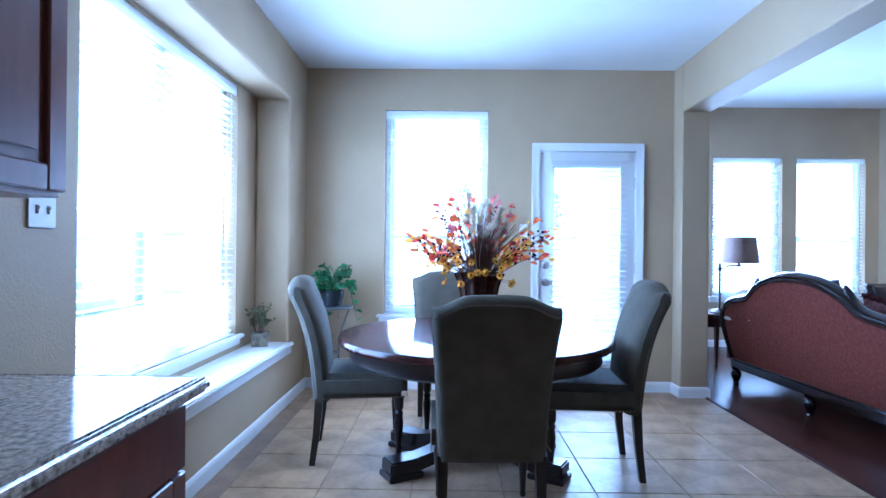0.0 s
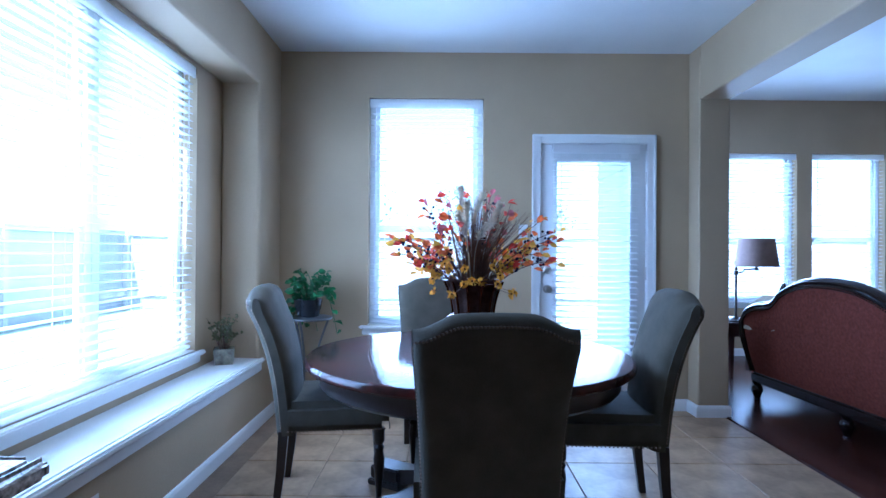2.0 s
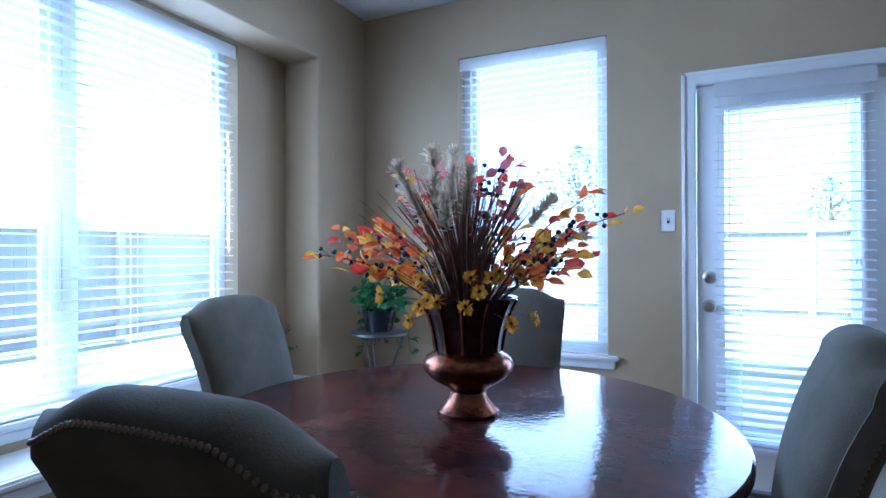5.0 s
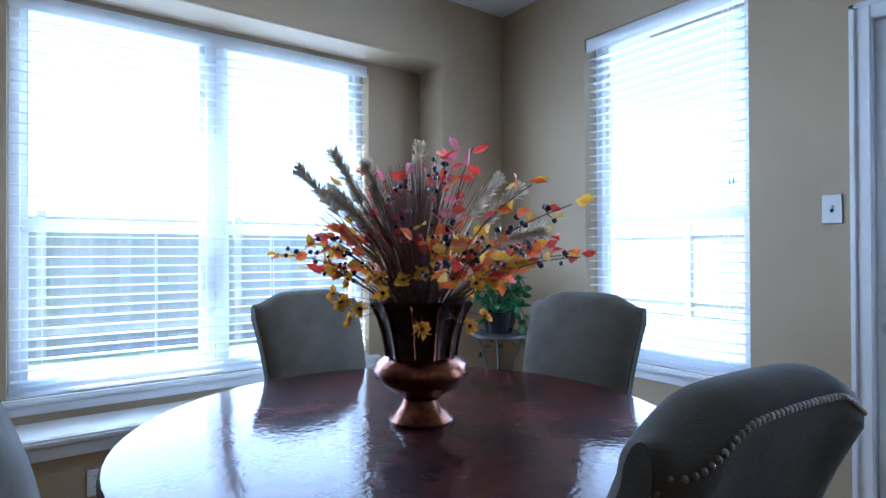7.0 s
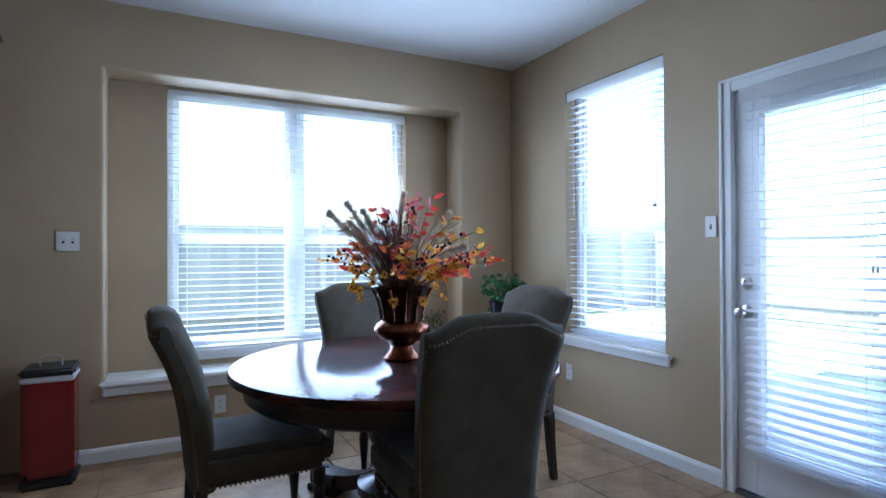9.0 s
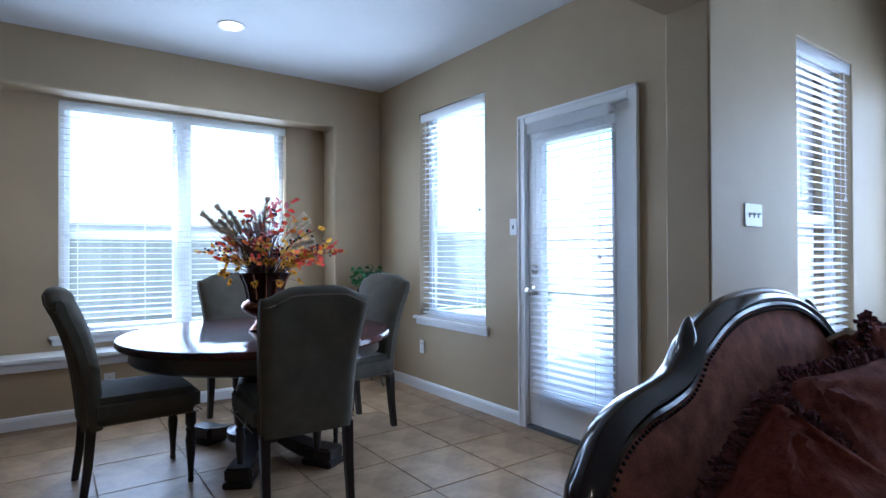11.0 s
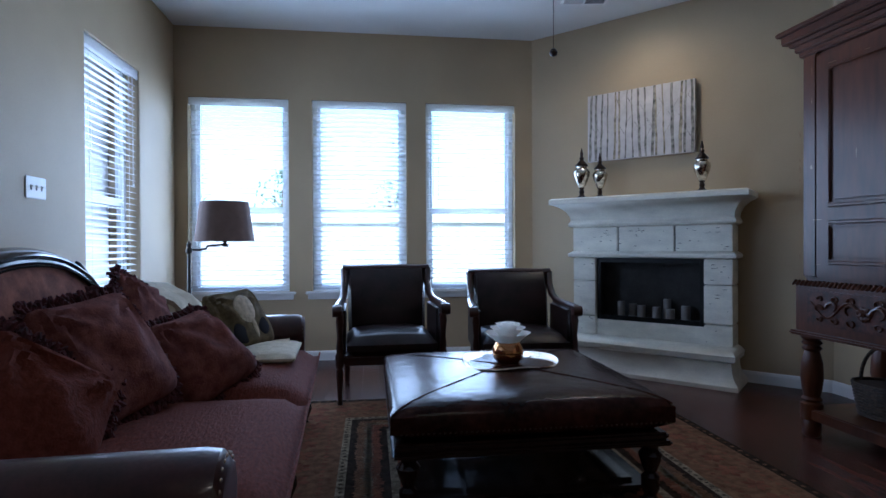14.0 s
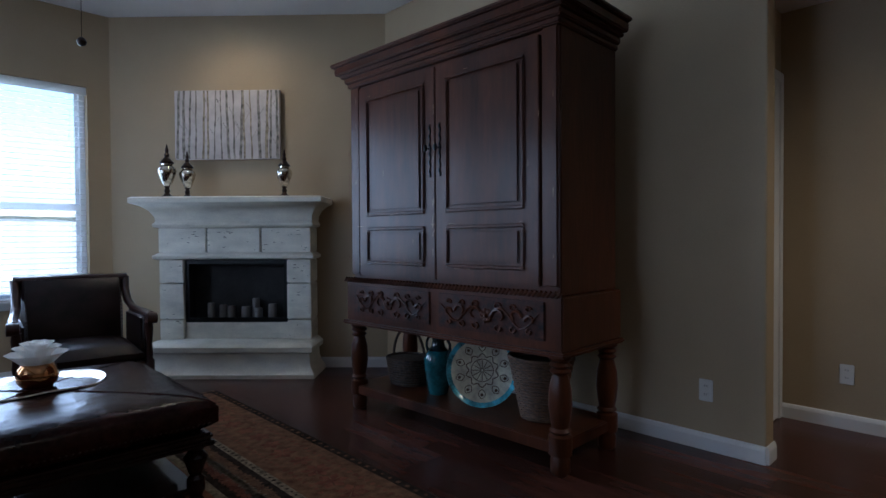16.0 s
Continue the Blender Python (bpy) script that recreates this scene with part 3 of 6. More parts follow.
def downlight(x, y, z, label):
    ob = thing("ceiling_light", pose(x, y, z), label, "ceiling light")
    part("trim_ring", turned([(0.072, -0.001), (0.095, -0.002), (0.097, -0.007), (0.088, -0.010), (0.074, -0.004)], 28), M_TRIM, ob)
    part("lens", turned([(0.001, -0.0045), (0.070, -0.0045), (0.071, -0.002)], 28), M_BULB, ob)


downlight(-0.43, 3.08, H1, "round recessed ceiling light, switched on")
downlight(5.83, 5.80, H2, "round recessed ceiling light, switched on")
downlight(4.6, 0.6, H2, "round recessed ceiling light, switched on")
downlight(7.55, 0.9, 2.46, "round recessed hall ceiling light, switched on")

# ---- window seat ----
bm = bmesh.new()
box(bm, NICHE + 0.001, LEFT + 0.001, NICHE_HOLE[0] + 0.001, NICHE_HOLE[1] - 0.001, 0.441, 0.472)
box(bm, LEFT + 0.001, LEFT + 0.038, NICHE_HOLE[0] - 0.03, NICHE_HOLE[1] + 0.03, 0.441, 0.472, bevel=0.010)
box(bm, LEFT + 0.001, LEFT + 0.020, NICHE_HOLE[0] - 0.015, NICHE_HOLE[1] + 0.015, 0.385, 0.441, bevel=0.007)
structure("window_seat", bm, M_TRIM, "white painted window seat board with moulded edge", "window seat")


# ---- dining chairs ----
def camel(u):
    """The top line of the chair back: flat shoulders, a broad arch."""
    k = max(0.0, min(1.0, (0.92 - abs(u)) / 0.5))
    return 0.962 + 0.034 * k * k * (3 - 2 * k) + 0.016 * (1 - u * u)


def chair_lean(v):
    return -0.215 - 0.040 * v - 0.085 * v ** 3


def chair_back(bm):
    nu, nv, na = 36, 16, 10
    rings = []
    for i in range(nu + 1):
        u = math.sin(math.pi * (i / nu - 0.5))
        side = max(0.12, (1 - abs(u) ** 9)) ** 0.5
        top = camel(u)
        loop = []
        for k in range(nv):
            v = k / nv
            th = (0.047 + 0.013 * v + 0.010 * (1 - u * u) * math.sin(math.pi * v)) * side
            loop.append((u * (0.222 + 0.030 * v ** 1.5), chair_lean(v) + th, 0.34 + (top - 0.06 - 0.34) * v))
        for k in range(na + 1):
            a = math.pi * k / na
            th = 0.060 * side
            loop.append((u * 0.252, chair_lean(1) + th * math.cos(a) - 0.010 * math.sin(a), top - 0.06 + 0.06 * math.sin(a) ** 0.8))
        for k in range(nv - 1, -1, -1):
            v = k / nv
            loop.append((u * (0.222 + 0.030 * v ** 1.5), chair_lean(v) - (0.047 + 0.013 * v) * side, 0.34 + (top - 0.06 - 0.34) * v))
        rings.append(loop)
    loft(bm, rings)
    bmesh.ops.recalc_face_normals(bm, faces=bm.faces)
    return bm


def nail(bm, p, n):
    m = Matrix.Translation(p) @ Vector(n).to_track_quat("Z", "Y").to_matrix().to_4x4()
    lathe(bm, [(0.0052, 0), (0.0044, 0.0024), (0.0016, 0.0040)], 6, m)


def dining_chair(m, label):
    ob = thing("dining_chair", m, label, "chair", "chairs round the dining table")
    part("backrest", chair_back(bmesh.new()), M_FABRIC, ob)
    part("seat", bx(-0.245, 0.245, -0.24, 0.262, 0.355, 0.492, bevel=0.035, seg=4), M_FABRIC, ob)
    bm = bmesh.new()
    for s in (-1, 1):
        for k in range(44):
            v = (k + 0.5) / 44
            nail(bm, (s * (0.222 + 0.030 * v ** 1.5) * 0.978, chair_lean(v) - (0.047 + 0.013 * v) * 0.46, 0.37 + 0.545 * v), (s * 0.75, -1, 0))
        for k in range(26):
            nail(bm, (s * 0.2452, -0.20 + 0.44 * k / 25, 0.366), (s, 0, 0))
    for k in range(44):
        u = -0.95 + 1.9 * k / 43
        nail(bm, (u * 0.252, chair_lean(1) - 0.0605 * max(0.12, 1 - abs(u) ** 9) ** 0.5, camel(u) - 0.037), (0, -1, 0.3))
        nail(bm, (u * 0.245, 0.2625, 0.366), (0, 1, 0))
    tagged(part("nailhead_trim", bm, M_NAIL, ob, "row of antique brass nailheads"), kind="stuff")
    for s in (-1, 1):
        prof = [(0.012, 0), (0.016, 0.012), (0.013, 0.03), (0.017, 0.10), (0.024, 0.18), (0.027, 0.22), (0.020, 0.255), (0.026, 0.27), (0.018, 0.285), (0.027, 0.30), (0.027, 0.36)]
        part("leg", turned(prof, 16, pose(s * 0.205, 0.215, 0)), M_DARKWOOD, ob)
        bm = bmesh.new()
        loft(bm, [[(s * 0.2 + a * r, -0.225 + dy + b * r, z) for a, b in ((-1, -1), (1, -1), (1, 1), (-1, 1))] for z, r, dy in ((0, 0.016, -0.035), (0.18, 0.019, -0.012), (0.36, 0.022, 0))])
        part("leg", bm, M_DARKWOOD, ob, soft=False)
    return ob


CHAIR_H = Matrix.Diagonal((1, 1, 1.013, 1))
ch = dining_chair(pose(0.163, 2.44, 0, 0, 0, 2) @ CHAIR_H, "olive upholstered dining chair with nailhead trim, back to the kitchen")
TBL = (0.14, 3.10)
for x, y, rz, lb in ((0.757, 3.06, 87, "beside the garden door"), (-0.525, 3.245, -82, "beside the window seat"), (0.03, 3.70, 189, "before the dining room window")):
    tagged(copy_thing(ch, pose(x, y, 0, 0, 0, rz) @ CHAIR_H), "olive upholstered dining chair with nailhead trim, " + lb)

# ---- dining table ----
table = thing("round_dining_table", pose(TBL[0], TBL[1], 0.0145) @ Matrix.Diagonal((0.976, 0.976, 0.955, 1)), "round dark table with glossy hammered copper-brown top", "table")
part("tabletop", turned([(0.72, 0.700), (0.773, 0.702), (0.782, 0.712), (0.782, 0.732), (0.775, 0.742), (0.763, 0.7445), (0.40, 0.745)], 72), M_TABLETOP, table)
part("apron", turned([(0.66, 0.60), (0.70, 0.605), (0.715, 0.62), (0.712, 0.66), (0.725, 0.68), (0.725, 0.699)], 64), M_DARKWOOD, table)
part("pedestal", turned([(0.20, 0.095), (0.20, 0.14), (0.13, 0.17), (0.10, 0.22), (0.12, 0.30), (0.15, 0.38), (0.13, 0.46), (0.09, 0.50), (0.16, 0.56), (0.22, 0.60)], 28), M_DARKWOOD, table)
for a in (30, 150, 210, 330):
    bm = bmesh.new()
    box(bm, 0.36, 0.56, -0.075, 0.075, 0.0, 0.035, bevel=0.006)
    box(bm, 0.37, 0.55, -0.068, 0.068, 0.035, 0.105, bevel=0.010)
    rings = []
    for k in range(9):
        q = k / 8
        x, z = 0.10 + 0.34 * q, 0.075 + 0.10 * (1 - q) ** 2
        rings.append([(x, s * 0.05, z + d) for s, d in ((-1, -0.045), (1, -0.045), (1, 0.03), (-1, 0.03))])
    loft(bm, rings)
    part("foot", bm, M_DARKWOOD, table, at=pose(0, 0, -0.015, 0, 0, a))

# ---- vase ----
VX, VY, VZ = 0.160, 3.115, 0.7265
vase = thing("urn_vase", pose(VX, VY, VZ) @ Matrix.Diagonal((1.02, 1.02, 0.99, 1)), "bronze and copper footed urn vase on the table", "vase")
prof = [(0.088, 0), (0.090, 0.010), (0.078, 0.020), (0.058, 0.045), (0.050, 0.066), (0.060, 0.078)]
part("foot", turned(prof, 36), M_COPPER, vase)
part("bowl", turned([(0.060, 0.078), (0.105, 0.105), (0.128, 0.130), (0.132, 0.150), (0.122, 0.170), (0.096, 0.184), (0.092, 0.188)], 36), M_COPPER, vase, "burnished copper bowl")
bm = bmesh.new()
rings, seg = [], 72
for k in range(11):
    q = k / 10
    z, r = 0.186 + 0.155 * q, 0.090 + 0.020 * q + 0.024 * q ** 3
    rings.append([((r + 0.005 * abs(math.sin(6 * t))) * math.cos(t), (r + 0.005 * abs(math.sin(6 * t))) * math.sin(t), z) for t in (2 * math.pi * i / seg for i in range(seg))])
for z, dr in ((0.347, 0.010), (0.345, -0.004), (0.30, -0.014)):
    rings.append([((0.134 + dr) * math.cos(2 * math.pi * i / seg), (0.134 + dr) * math.sin(2 * math.pi * i / seg), z) for i in range(seg)])
loft(bm, rings)
part("neck", bm, M_BRONZE, vase, "dark bronze fluted neck")
for i in range(12):
    t = 2 * math.pi * (i + 0.5) / 12
    pts = [((0.092 + 0.020 * q + 0.024 * q ** 3 + 0.006) * math.cos(t), (0.092 + 0.020 * q + 0.024 * q ** 3 + 0.006) * math.sin(t), 0.19 + 0.15 * q) for q in (0, 0.25, 0.5, 0.75, 1)]
    part("rib", tube(bmesh.new(), pts, 0.0055, 6), M_COPPER, vase)

# ---- autumn arrangement ----
rng = random.Random(7)
arr = thing("flower_arrangement", pose(VX, VY, VZ + 0.275), "autumn arrangement of silk leaves, berries, reeds and wheat plumes", "flowers")


def leaf(bm, p, d, length, width, mi, rng):
    """A folded pointed leaf of six faces."""
    d = Vector(d).normalized()
    up = Vector((rng.uniform(-1, 1), rng.uniform(-1, 1), rng.uniform(-0.2, 1)))
    side = d.cross(up).normalized()
    nrm = side.cross(d)
    p = Vector(p)
    mid = [p, p + d * length * 0.35 - nrm * length * 0.03, p + d * length * 0.7 - nrm * length * 0.05, p + d * length - nrm * length * 0.16]
    wd = [0.12, 1.0, 0.92, 0.05]
    c = [bm.verts.new(q) for q in mid]
    for s in (-1, 1):
        e = [bm.verts.new(q + s * side * width / 2 * k + nrm * width * 0.16 * k) for q, k in zip(mid, wd)]
        for i in range(3):
            f = bm.faces.new((c[i], c[i + 1], e[i + 1], e[i]))
            f.material_index = mi


def curve_to(a, b, sag, n, rng):
    a, b = Vector(a), Vector(b)
    off = Vector((rng.uniform(-1, 1), rng.uniform(-1, 1), 0)) * 0.03
    return [a.lerp(b, k / n) + (off + Vector((0, 0, sag))) * math.sin(math.pi * k / n) for k in range(n + 1)]


mats = [M_STEM, M_LEAFR, M_LEAFO, M_LEAFY, M_LEAFP, M_BERRY]
for i in range(40):
    # few branches stand among the reeds, on the kitchen side
    t = radians(-48 + 296 * i / 39)
    t += rng.uniform(-0.12, 0.12)
    reach, rise = rng.uniform(0.20, 0.40), rng.uniform(0.10, 0.38)
    if i % 4 == 0:
        reach, rise = rng.uniform(0.38, 0.46), rng.uniform(0.16, 0.32)
    if i % 5 == 0:
        reach, rise = rng.uniform(0.08, 0.24), rng.uniform(0.40, 0.52)
    tip = (reach * math.cos(t), reach * math.sin(t), rise)
    bm = bmesh.new()
    pts = curve_to((0.04 * math.cos(t), 0.04 * math.sin(t), 0), tip, 0.05, 8, rng)
    tube(bm, pts, [0.003 - 0.0002 * k for k in range(9)], 5)
    for k in range(4, 9):
        for _ in range(2):
            d = Vector((math.cos(t) + rng.uniform(-1, 1), math.sin(t) + rng.uniform(-1, 1), rng.uniform(-0.3, 1.0)))
            base = pts[k] + Vector((rng.uniform(-1, 1), rng.uniform(-1, 1), rng.uniform(-1, 1))) * 0.018
            pick = rng.choice((1, 2, 2, 2, 3, 3, 1, 3)) if i % 5 else rng.choice((4, 1, 2, 1))
            leaf(bm, base, d, rng.uniform(0.034, 0.056), rng.uniform(0.022, 0.032), pick, rng)
    if i % 2 == 0:
        for k in (4, 5, 6, 7):
            for _ in range(3):
                q = pts[k] + Vector((rng.uniform(-1, 1), rng.uniform(-1, 1), rng.uniform(-0.6, 1))) * 0.028
                tube(bm, [pts[k], q], 0.001, 4)
                ball(bm, q, rng.uniform(0.006, 0.0095), 1, mi=5)
    part("leaf_branch", bm, mats, arr)
bm = bmesh.new()
for i in range(260):
    r = rng.random() ** 0.7
    lean = i % 3 > 0
    t = rng.gauss(radians(282), 0.55) if lean else rng.uniform(0, 2 * math.pi)
    reach, rise = (0.34 * r, 0.46 - 0.12 * r + rng.uniform(-0.06, 0.03)) if lean else (0.22 * r, rng.uniform(0.30, 0.46))
    tube(bm, [(0.05 * r * math.cos(t), 0.05 * r * math.sin(t), -0.02), (0.4 * reach * math.cos(t), 0.4 * reach * math.sin(t), rise * 0.55), (reach * math.cos(t + 0.05), reach * math.sin(t + 0.05), rise)], [0.0022, 0.0018, 0.0006], 4)
tagged(part("dried_reeds", bm, M_REED, arr, "bundle of thin brown dried reeds"), kind="stuff")
for t, reach, rise in ((262, 0.33, 0.40), (274, 0.27, 0.44), (282, 0.30, 0.33), (294, 0.24, 0.40), (252, 0.24, 0.36), (150, 0.07, 0.50), (40, 0.27, 0.36), (28, 0.34, 0.25), (62, 0.22, 0.40)):
    c, s = math.cos(radians(t)), math.sin(radians(t))
    pts = curve_to((0.03 * c, 0.03 * s, 0), (reach * c, reach * s, rise), 0.06, 10, rng)
    bm = bmesh.new()
    tube(bm, pts[:8], 0.002, 5)
    for k in range(6, 11):
        for j in range(60):
            p = pts[k].lerp(pts[min(k + 1, 10)], rng.random())
            d = (pts[min(k + 1, 10)] - pts[k - 1]).normalized() + Vector((rng.uniform(-1, 1), rng.uniform(-1, 1), rng.uniform(-1, 1))) * 0.75
            q = p + d.normalized() * rng.uniform(0.020, 0.038)
            tube(bm, [p, q], [0.0024, 0.0010], 4)
    part("wheat_plume", bm, M_PLUME, arr, "pale wheat plume")
for i in range(40):
    t = 2 * math.pi * i / 40 + rng.uniform(-0.1, 0.1)
    r, z = rng.uniform(0.13, 0.27 if math.cos(t - 4.45) > 0.3 else 0.20), rng.uniform(0.05, 0.15)
    if i % 9 == 0:
        r, z = 0.20, 0.01
    c = Vector((r * math.cos(t), r * math.sin(t), z))
    n = Vector((math.cos(t), math.sin(t), rng.uniform(0.1, 0.9))).normalized()
    bm = bmesh.new()
    tube(bm, [(0.06 * math.cos(t), 0.06 * math.sin(t), 0.05), c], 0.0014, 4)
    a = n.orthogonal().normalized()
    b = n.cross(a)
    for k in range(9):
        w = 2 * math.pi * k / 9
        d = math.cos(w) * a + math.sin(w) * b + n * rng.uniform(0.0, 0.5)
        leaf(bm, c, d, rng.uniform(0.020, 0.030), 0.018, 1, rng)
    ball(bm, c + n * 0.004, 0.0065, 1, mi=2)
    part("mustard_flower", bm, [M_STEM, M_DAISY, M_BRONZE], arr)

# ---- plant stand and pothos in the corner ----
PX, PY = -0.95, 4.40
stand = thing("plant_stand", pose(PX, PY, 0), "grey metal plant stand with round glass top", "plant stand")
part("stand_top", turned([(0.02, 0.716), (0.165, 0.716), (0.172, 0.722), (0.172, 0.732), (0.165, 0.735), (0.02, 0.735)], 32), M_METAL, stand)
for k in range(3):
    t = 2 * math.pi * k / 3 + 0.4
    pts = [((0.15 - 0.10 * math.sin(math.pi * q) + 0.02 * q) * math.cos(t), (0.15 - 0.10 * math.sin(math.pi * q) + 0.02 * q) * math.sin(t), 0.72 - 0.712 * q) for q in (0, 0.1, 0.25, 0.4, 0.55, 0.7, 0.85, 1)]
    part("leg", tube(bmesh.new(), pts, 0.008, 8), M_METAL, stand)
part("stretcher_ring", tube(bmesh.new(), [(0.055 * math.cos(a), 0.055 * math.sin(a), 0.36) for a in (2 * math.pi * i / 16 for i in range(17))], 0.006, 6), M_METAL, stand)
pothos = thing("potted_plant", pose(PX, PY, 0.7355), "green trailing pothos in a glazed dark pot", "plant")
part("pot", turned([(0.06, 0), (0.075, 0.004), (0.092, 0.06), (0.10, 0.11), (0.103, 0.125), (0.094, 0.125), (0.088, 0.10), (0.02, 0.098)], 28), M_POT, pothos)
for k in range(46):
    t = rng.uniform(0, 2 * math.pi)
    trail = k < 8
    reach, rise = (rng.uniform(0.14, 0.22), rng.uniform(-0.15, 0.02)) if trail else (rng.uniform(0.03, 0.19), rng.uniform(0.14, 0.33))
    if math.cos(t) < -0.2:
        reach *= 0.7
    tip = (reach * math.cos(t), min(reach * math.sin(t), 0.2), rise)
    bm = bmesh.new()
    pts = curve_to((0.03 * math.cos(t), 0.03 * math.sin(t), 0.1), tip, 0.16 if trail else 0.04, 8, rng)
    tube(bm, pts, 0.0022, 4)
    for i in ((3, 4, 5, 6, 7, 8) if trail else (5, 7, 8)):
        leaf(bm, pts[i], (math.cos(t) + rng.uniform(-1, 1), math.sin(t) + rng.uniform(-1, 1), rng.uniform(-0.6, 0.4)), rng.uniform(0.042, 0.070), rng.uniform(0.030, 0.046), 0, rng)
    part("vine", bm, M_GREEN, pothos)

# ---- small plant on the window seat ----
small = thing("small_potted_plant", pose(-1.40, 4.03, 0.472, 0, 0, 20), "small sage coloured plant in a square glass pot", "plant")
bm = bmesh.new()
loft(bm, [[(a * r, b * r, z) for a, b in ((-1, -1), (1, -1), (1, 1), (-1, 1))] for z, r in ((0, 0.055), (0.10, 0.065), (0.10, 0.058), (0.02, 0.05))])
part("pot", bm, mat("mossy_glass_pot", (0.22, 0.20, 0.14), 0.2, vary=0.4, scale=20, bump=0.02), small)
for k in range(22):
    t = rng.uniform(0, 2 * math.pi)
    tip = (rng.uniform(0.02, 0.12) * math.cos(t), rng.uniform(0.02, 0.12) * math.sin(t), rng.uniform(0.16, 0.31))
    bm = bmesh.new()
    pts = curve_to((0.02 * math.cos(t), 0.02 * math.sin(t), 0.08), tip, 0.02, 6, rng)
    tube(bm, pts, 0.0016, 4)
    for i in range(3, 7):
        for _ in range(2):
            leaf(bm, pts[i], (rng.uniform(-1, 1), rng.uniform(-1, 1), rng.uniform(-0.2, 1)), rng.uniform(0.018, 0.03), 0.018, 1, rng)
    part("sprig", bm, [M_STEM, M_SAGE], small)

# ---- kitchen end: base and wall cabinets, worktop, splashback, bin ----
KEND = 1.265


def panel_door(m, w, hgt, parent, pull=True, material=None):
    """A framed door with a raised panel; it faces local -y."""
    material = material or M_CHERRY
    bm = bmesh.new()
    f = 0.06
    for q in ((-w / 2, -w / 2 + f, 0, hgt), (w / 2 - f, w / 2, 0, hgt), (-w / 2 + f, w / 2 - f, 0, f), (-w / 2 + f, w / 2 - f, hgt - f, hgt)):
        box(bm, q[0], q[1], -0.022, 0, q[2], q[3], bevel=0.004, seg=1)
    box(bm, -w / 2 + f, w / 2 - f, -0.008, 0, f, hgt - f)
    box(bm, -w / 2 + f + 0.022, w / 2 - f - 0.022, -0.018, -0.006, f + 0.022, hgt - f - 0.022, bevel=0.009, seg=2)
    return part("door", bm, material, parent, at=m)


for k in range(4):
    y1 = KEND - k * 0.6
    y0 = y1 - 0.598
    cab = thing("base_cabinet", pose(LEFT, (y0 + y1) / 2, 0), "cherry kitchen base cabinet under the granite worktop", "cabinet", "kitchen base cabinets")
    bm = bx(0.002, 0.595, -0.299, 0.299, 0.10, 0.848, bevel=0.003, seg=1)
    part("body", bm, M_CHERRY, cab)
    part("toe_kick", bx(0.002, 0.535, -0.299, 0.299, 0.0, 0.10), M_DARKWOOD, cab, soft=False)
    panel_door(pose(0.5955, 0, 0.115, 0, 0, 90), 0.57, 0.56, cab)
    part("drawer_front", bx(0.596, 0.617, -0.285, 0.285, 0.68, 0.835, bevel=0.006), M_CHERRY, cab)
    if k < 3:
        up = thing("wall_cabinet", pose(LEFT, (y0 + y1) / 2, 1.31), "cherry kitchen wall cabinet with raised panel door", "cabinet", "kitchen wall cabinets")
        part("body", bx(0.002, 0.30, -0.299, 0.299, 0, 1.05, bevel=0.003, seg=1), M_CHERRY, up)
        panel_door(pose(0.3005, 0, 0.012, 0, 0, 90), 0.585, 1.02, up)
        bm = bmesh.new()
        box(bm, 0.002, 0.36, -0.3, 0.3 + (0.03 if k == 0 else 0), 1.05, 1.085, bevel=0.006)
        box(bm, 0.002, 0.39, -0.3, 0.3 + (0.05 if k == 0 else 0), 1.085, 1.13, bevel=0.012)
        part("crown", bm, M_CHERRY, up)
top = thing("kitchen_worktop", pose(0, 0, 0), "speckled brown granite worktop with rounded edge", "worktop")
part("slab", bx(LEFT + 0.002, LEFT + 0.63, KEND - 2.42, KEND + 0.010, 0.850, 0.886), M_GRANITE, top, soft=False)
part("front_nosing", bx(LEFT + 0.6302, LEFT + 0.655, KEND - 2.42, KEND + 0.035, 0.850, 0.886, bevel=0.0115, seg=3), M_GRANITE, top)
part("end_nosing", bx(LEFT + 0.002, LEFT + 0.63, KEND + 0.0102, KEND + 0.035, 0.850, 0.886, bevel=0.0115, seg=3), M_GRANITE, top)
splash = tagged(thing("splashback", pose(LEFT, 0, 0), "beige stone tiled splashback above the worktop", "splashback"), kind="structure")
bm0 = mesh_of("tile", bx(0.001, 0.010, -0.0735, 0.0735, 0.0, 0.147, bevel=0.002, seg=1), M_SPLASH)
for r in range(2):
    for k in range(15):
        tl = new("tile", bm0)
        tl.parent = splash
        tl.matrix_basis = pose(0, KEND - 0.075 - 0.15 * k, 0.888 + 0.15 * r)
plate(pose(LEFT + 0.0105, KEND - 0.24, 1.06, 0, 90, 90), "outlet")
bn = thing("trash_can", pose(-1.06, 1.555, 0), "red enamel pedal bin with black base and white liner", "bin")
part("base", bx(-0.13, 0.13, -0.125, 0.125, 0, 0.045, bevel=0.015), M_BLACK, bn)
part("body", bx(-0.122, 0.122, -0.118, 0.118, 0.045, 0.585, bevel=0.03, seg=4), M_REDBIN, bn)
part("liner", bx(-0.124, 0.124, -0.12, 0.12, 0.555, 0.585, bevel=0.008), M_LINER, bn)
part("lid", bx(-0.13, 0.13, -0.125, 0.125, 0.587, 0.625, bevel=0.012, seg=3), M_BLACK, bn)
part("handle", tube(bmesh.new(), [(0, -0.05, 0.622), (0, -0.05, 0.665), (0, -0.03, 0.678), (0, 0.03, 0.678), (0, 0.05, 0.665), (0, 0.05, 0.622)], 0.005, 8), M_CHROME, bn)

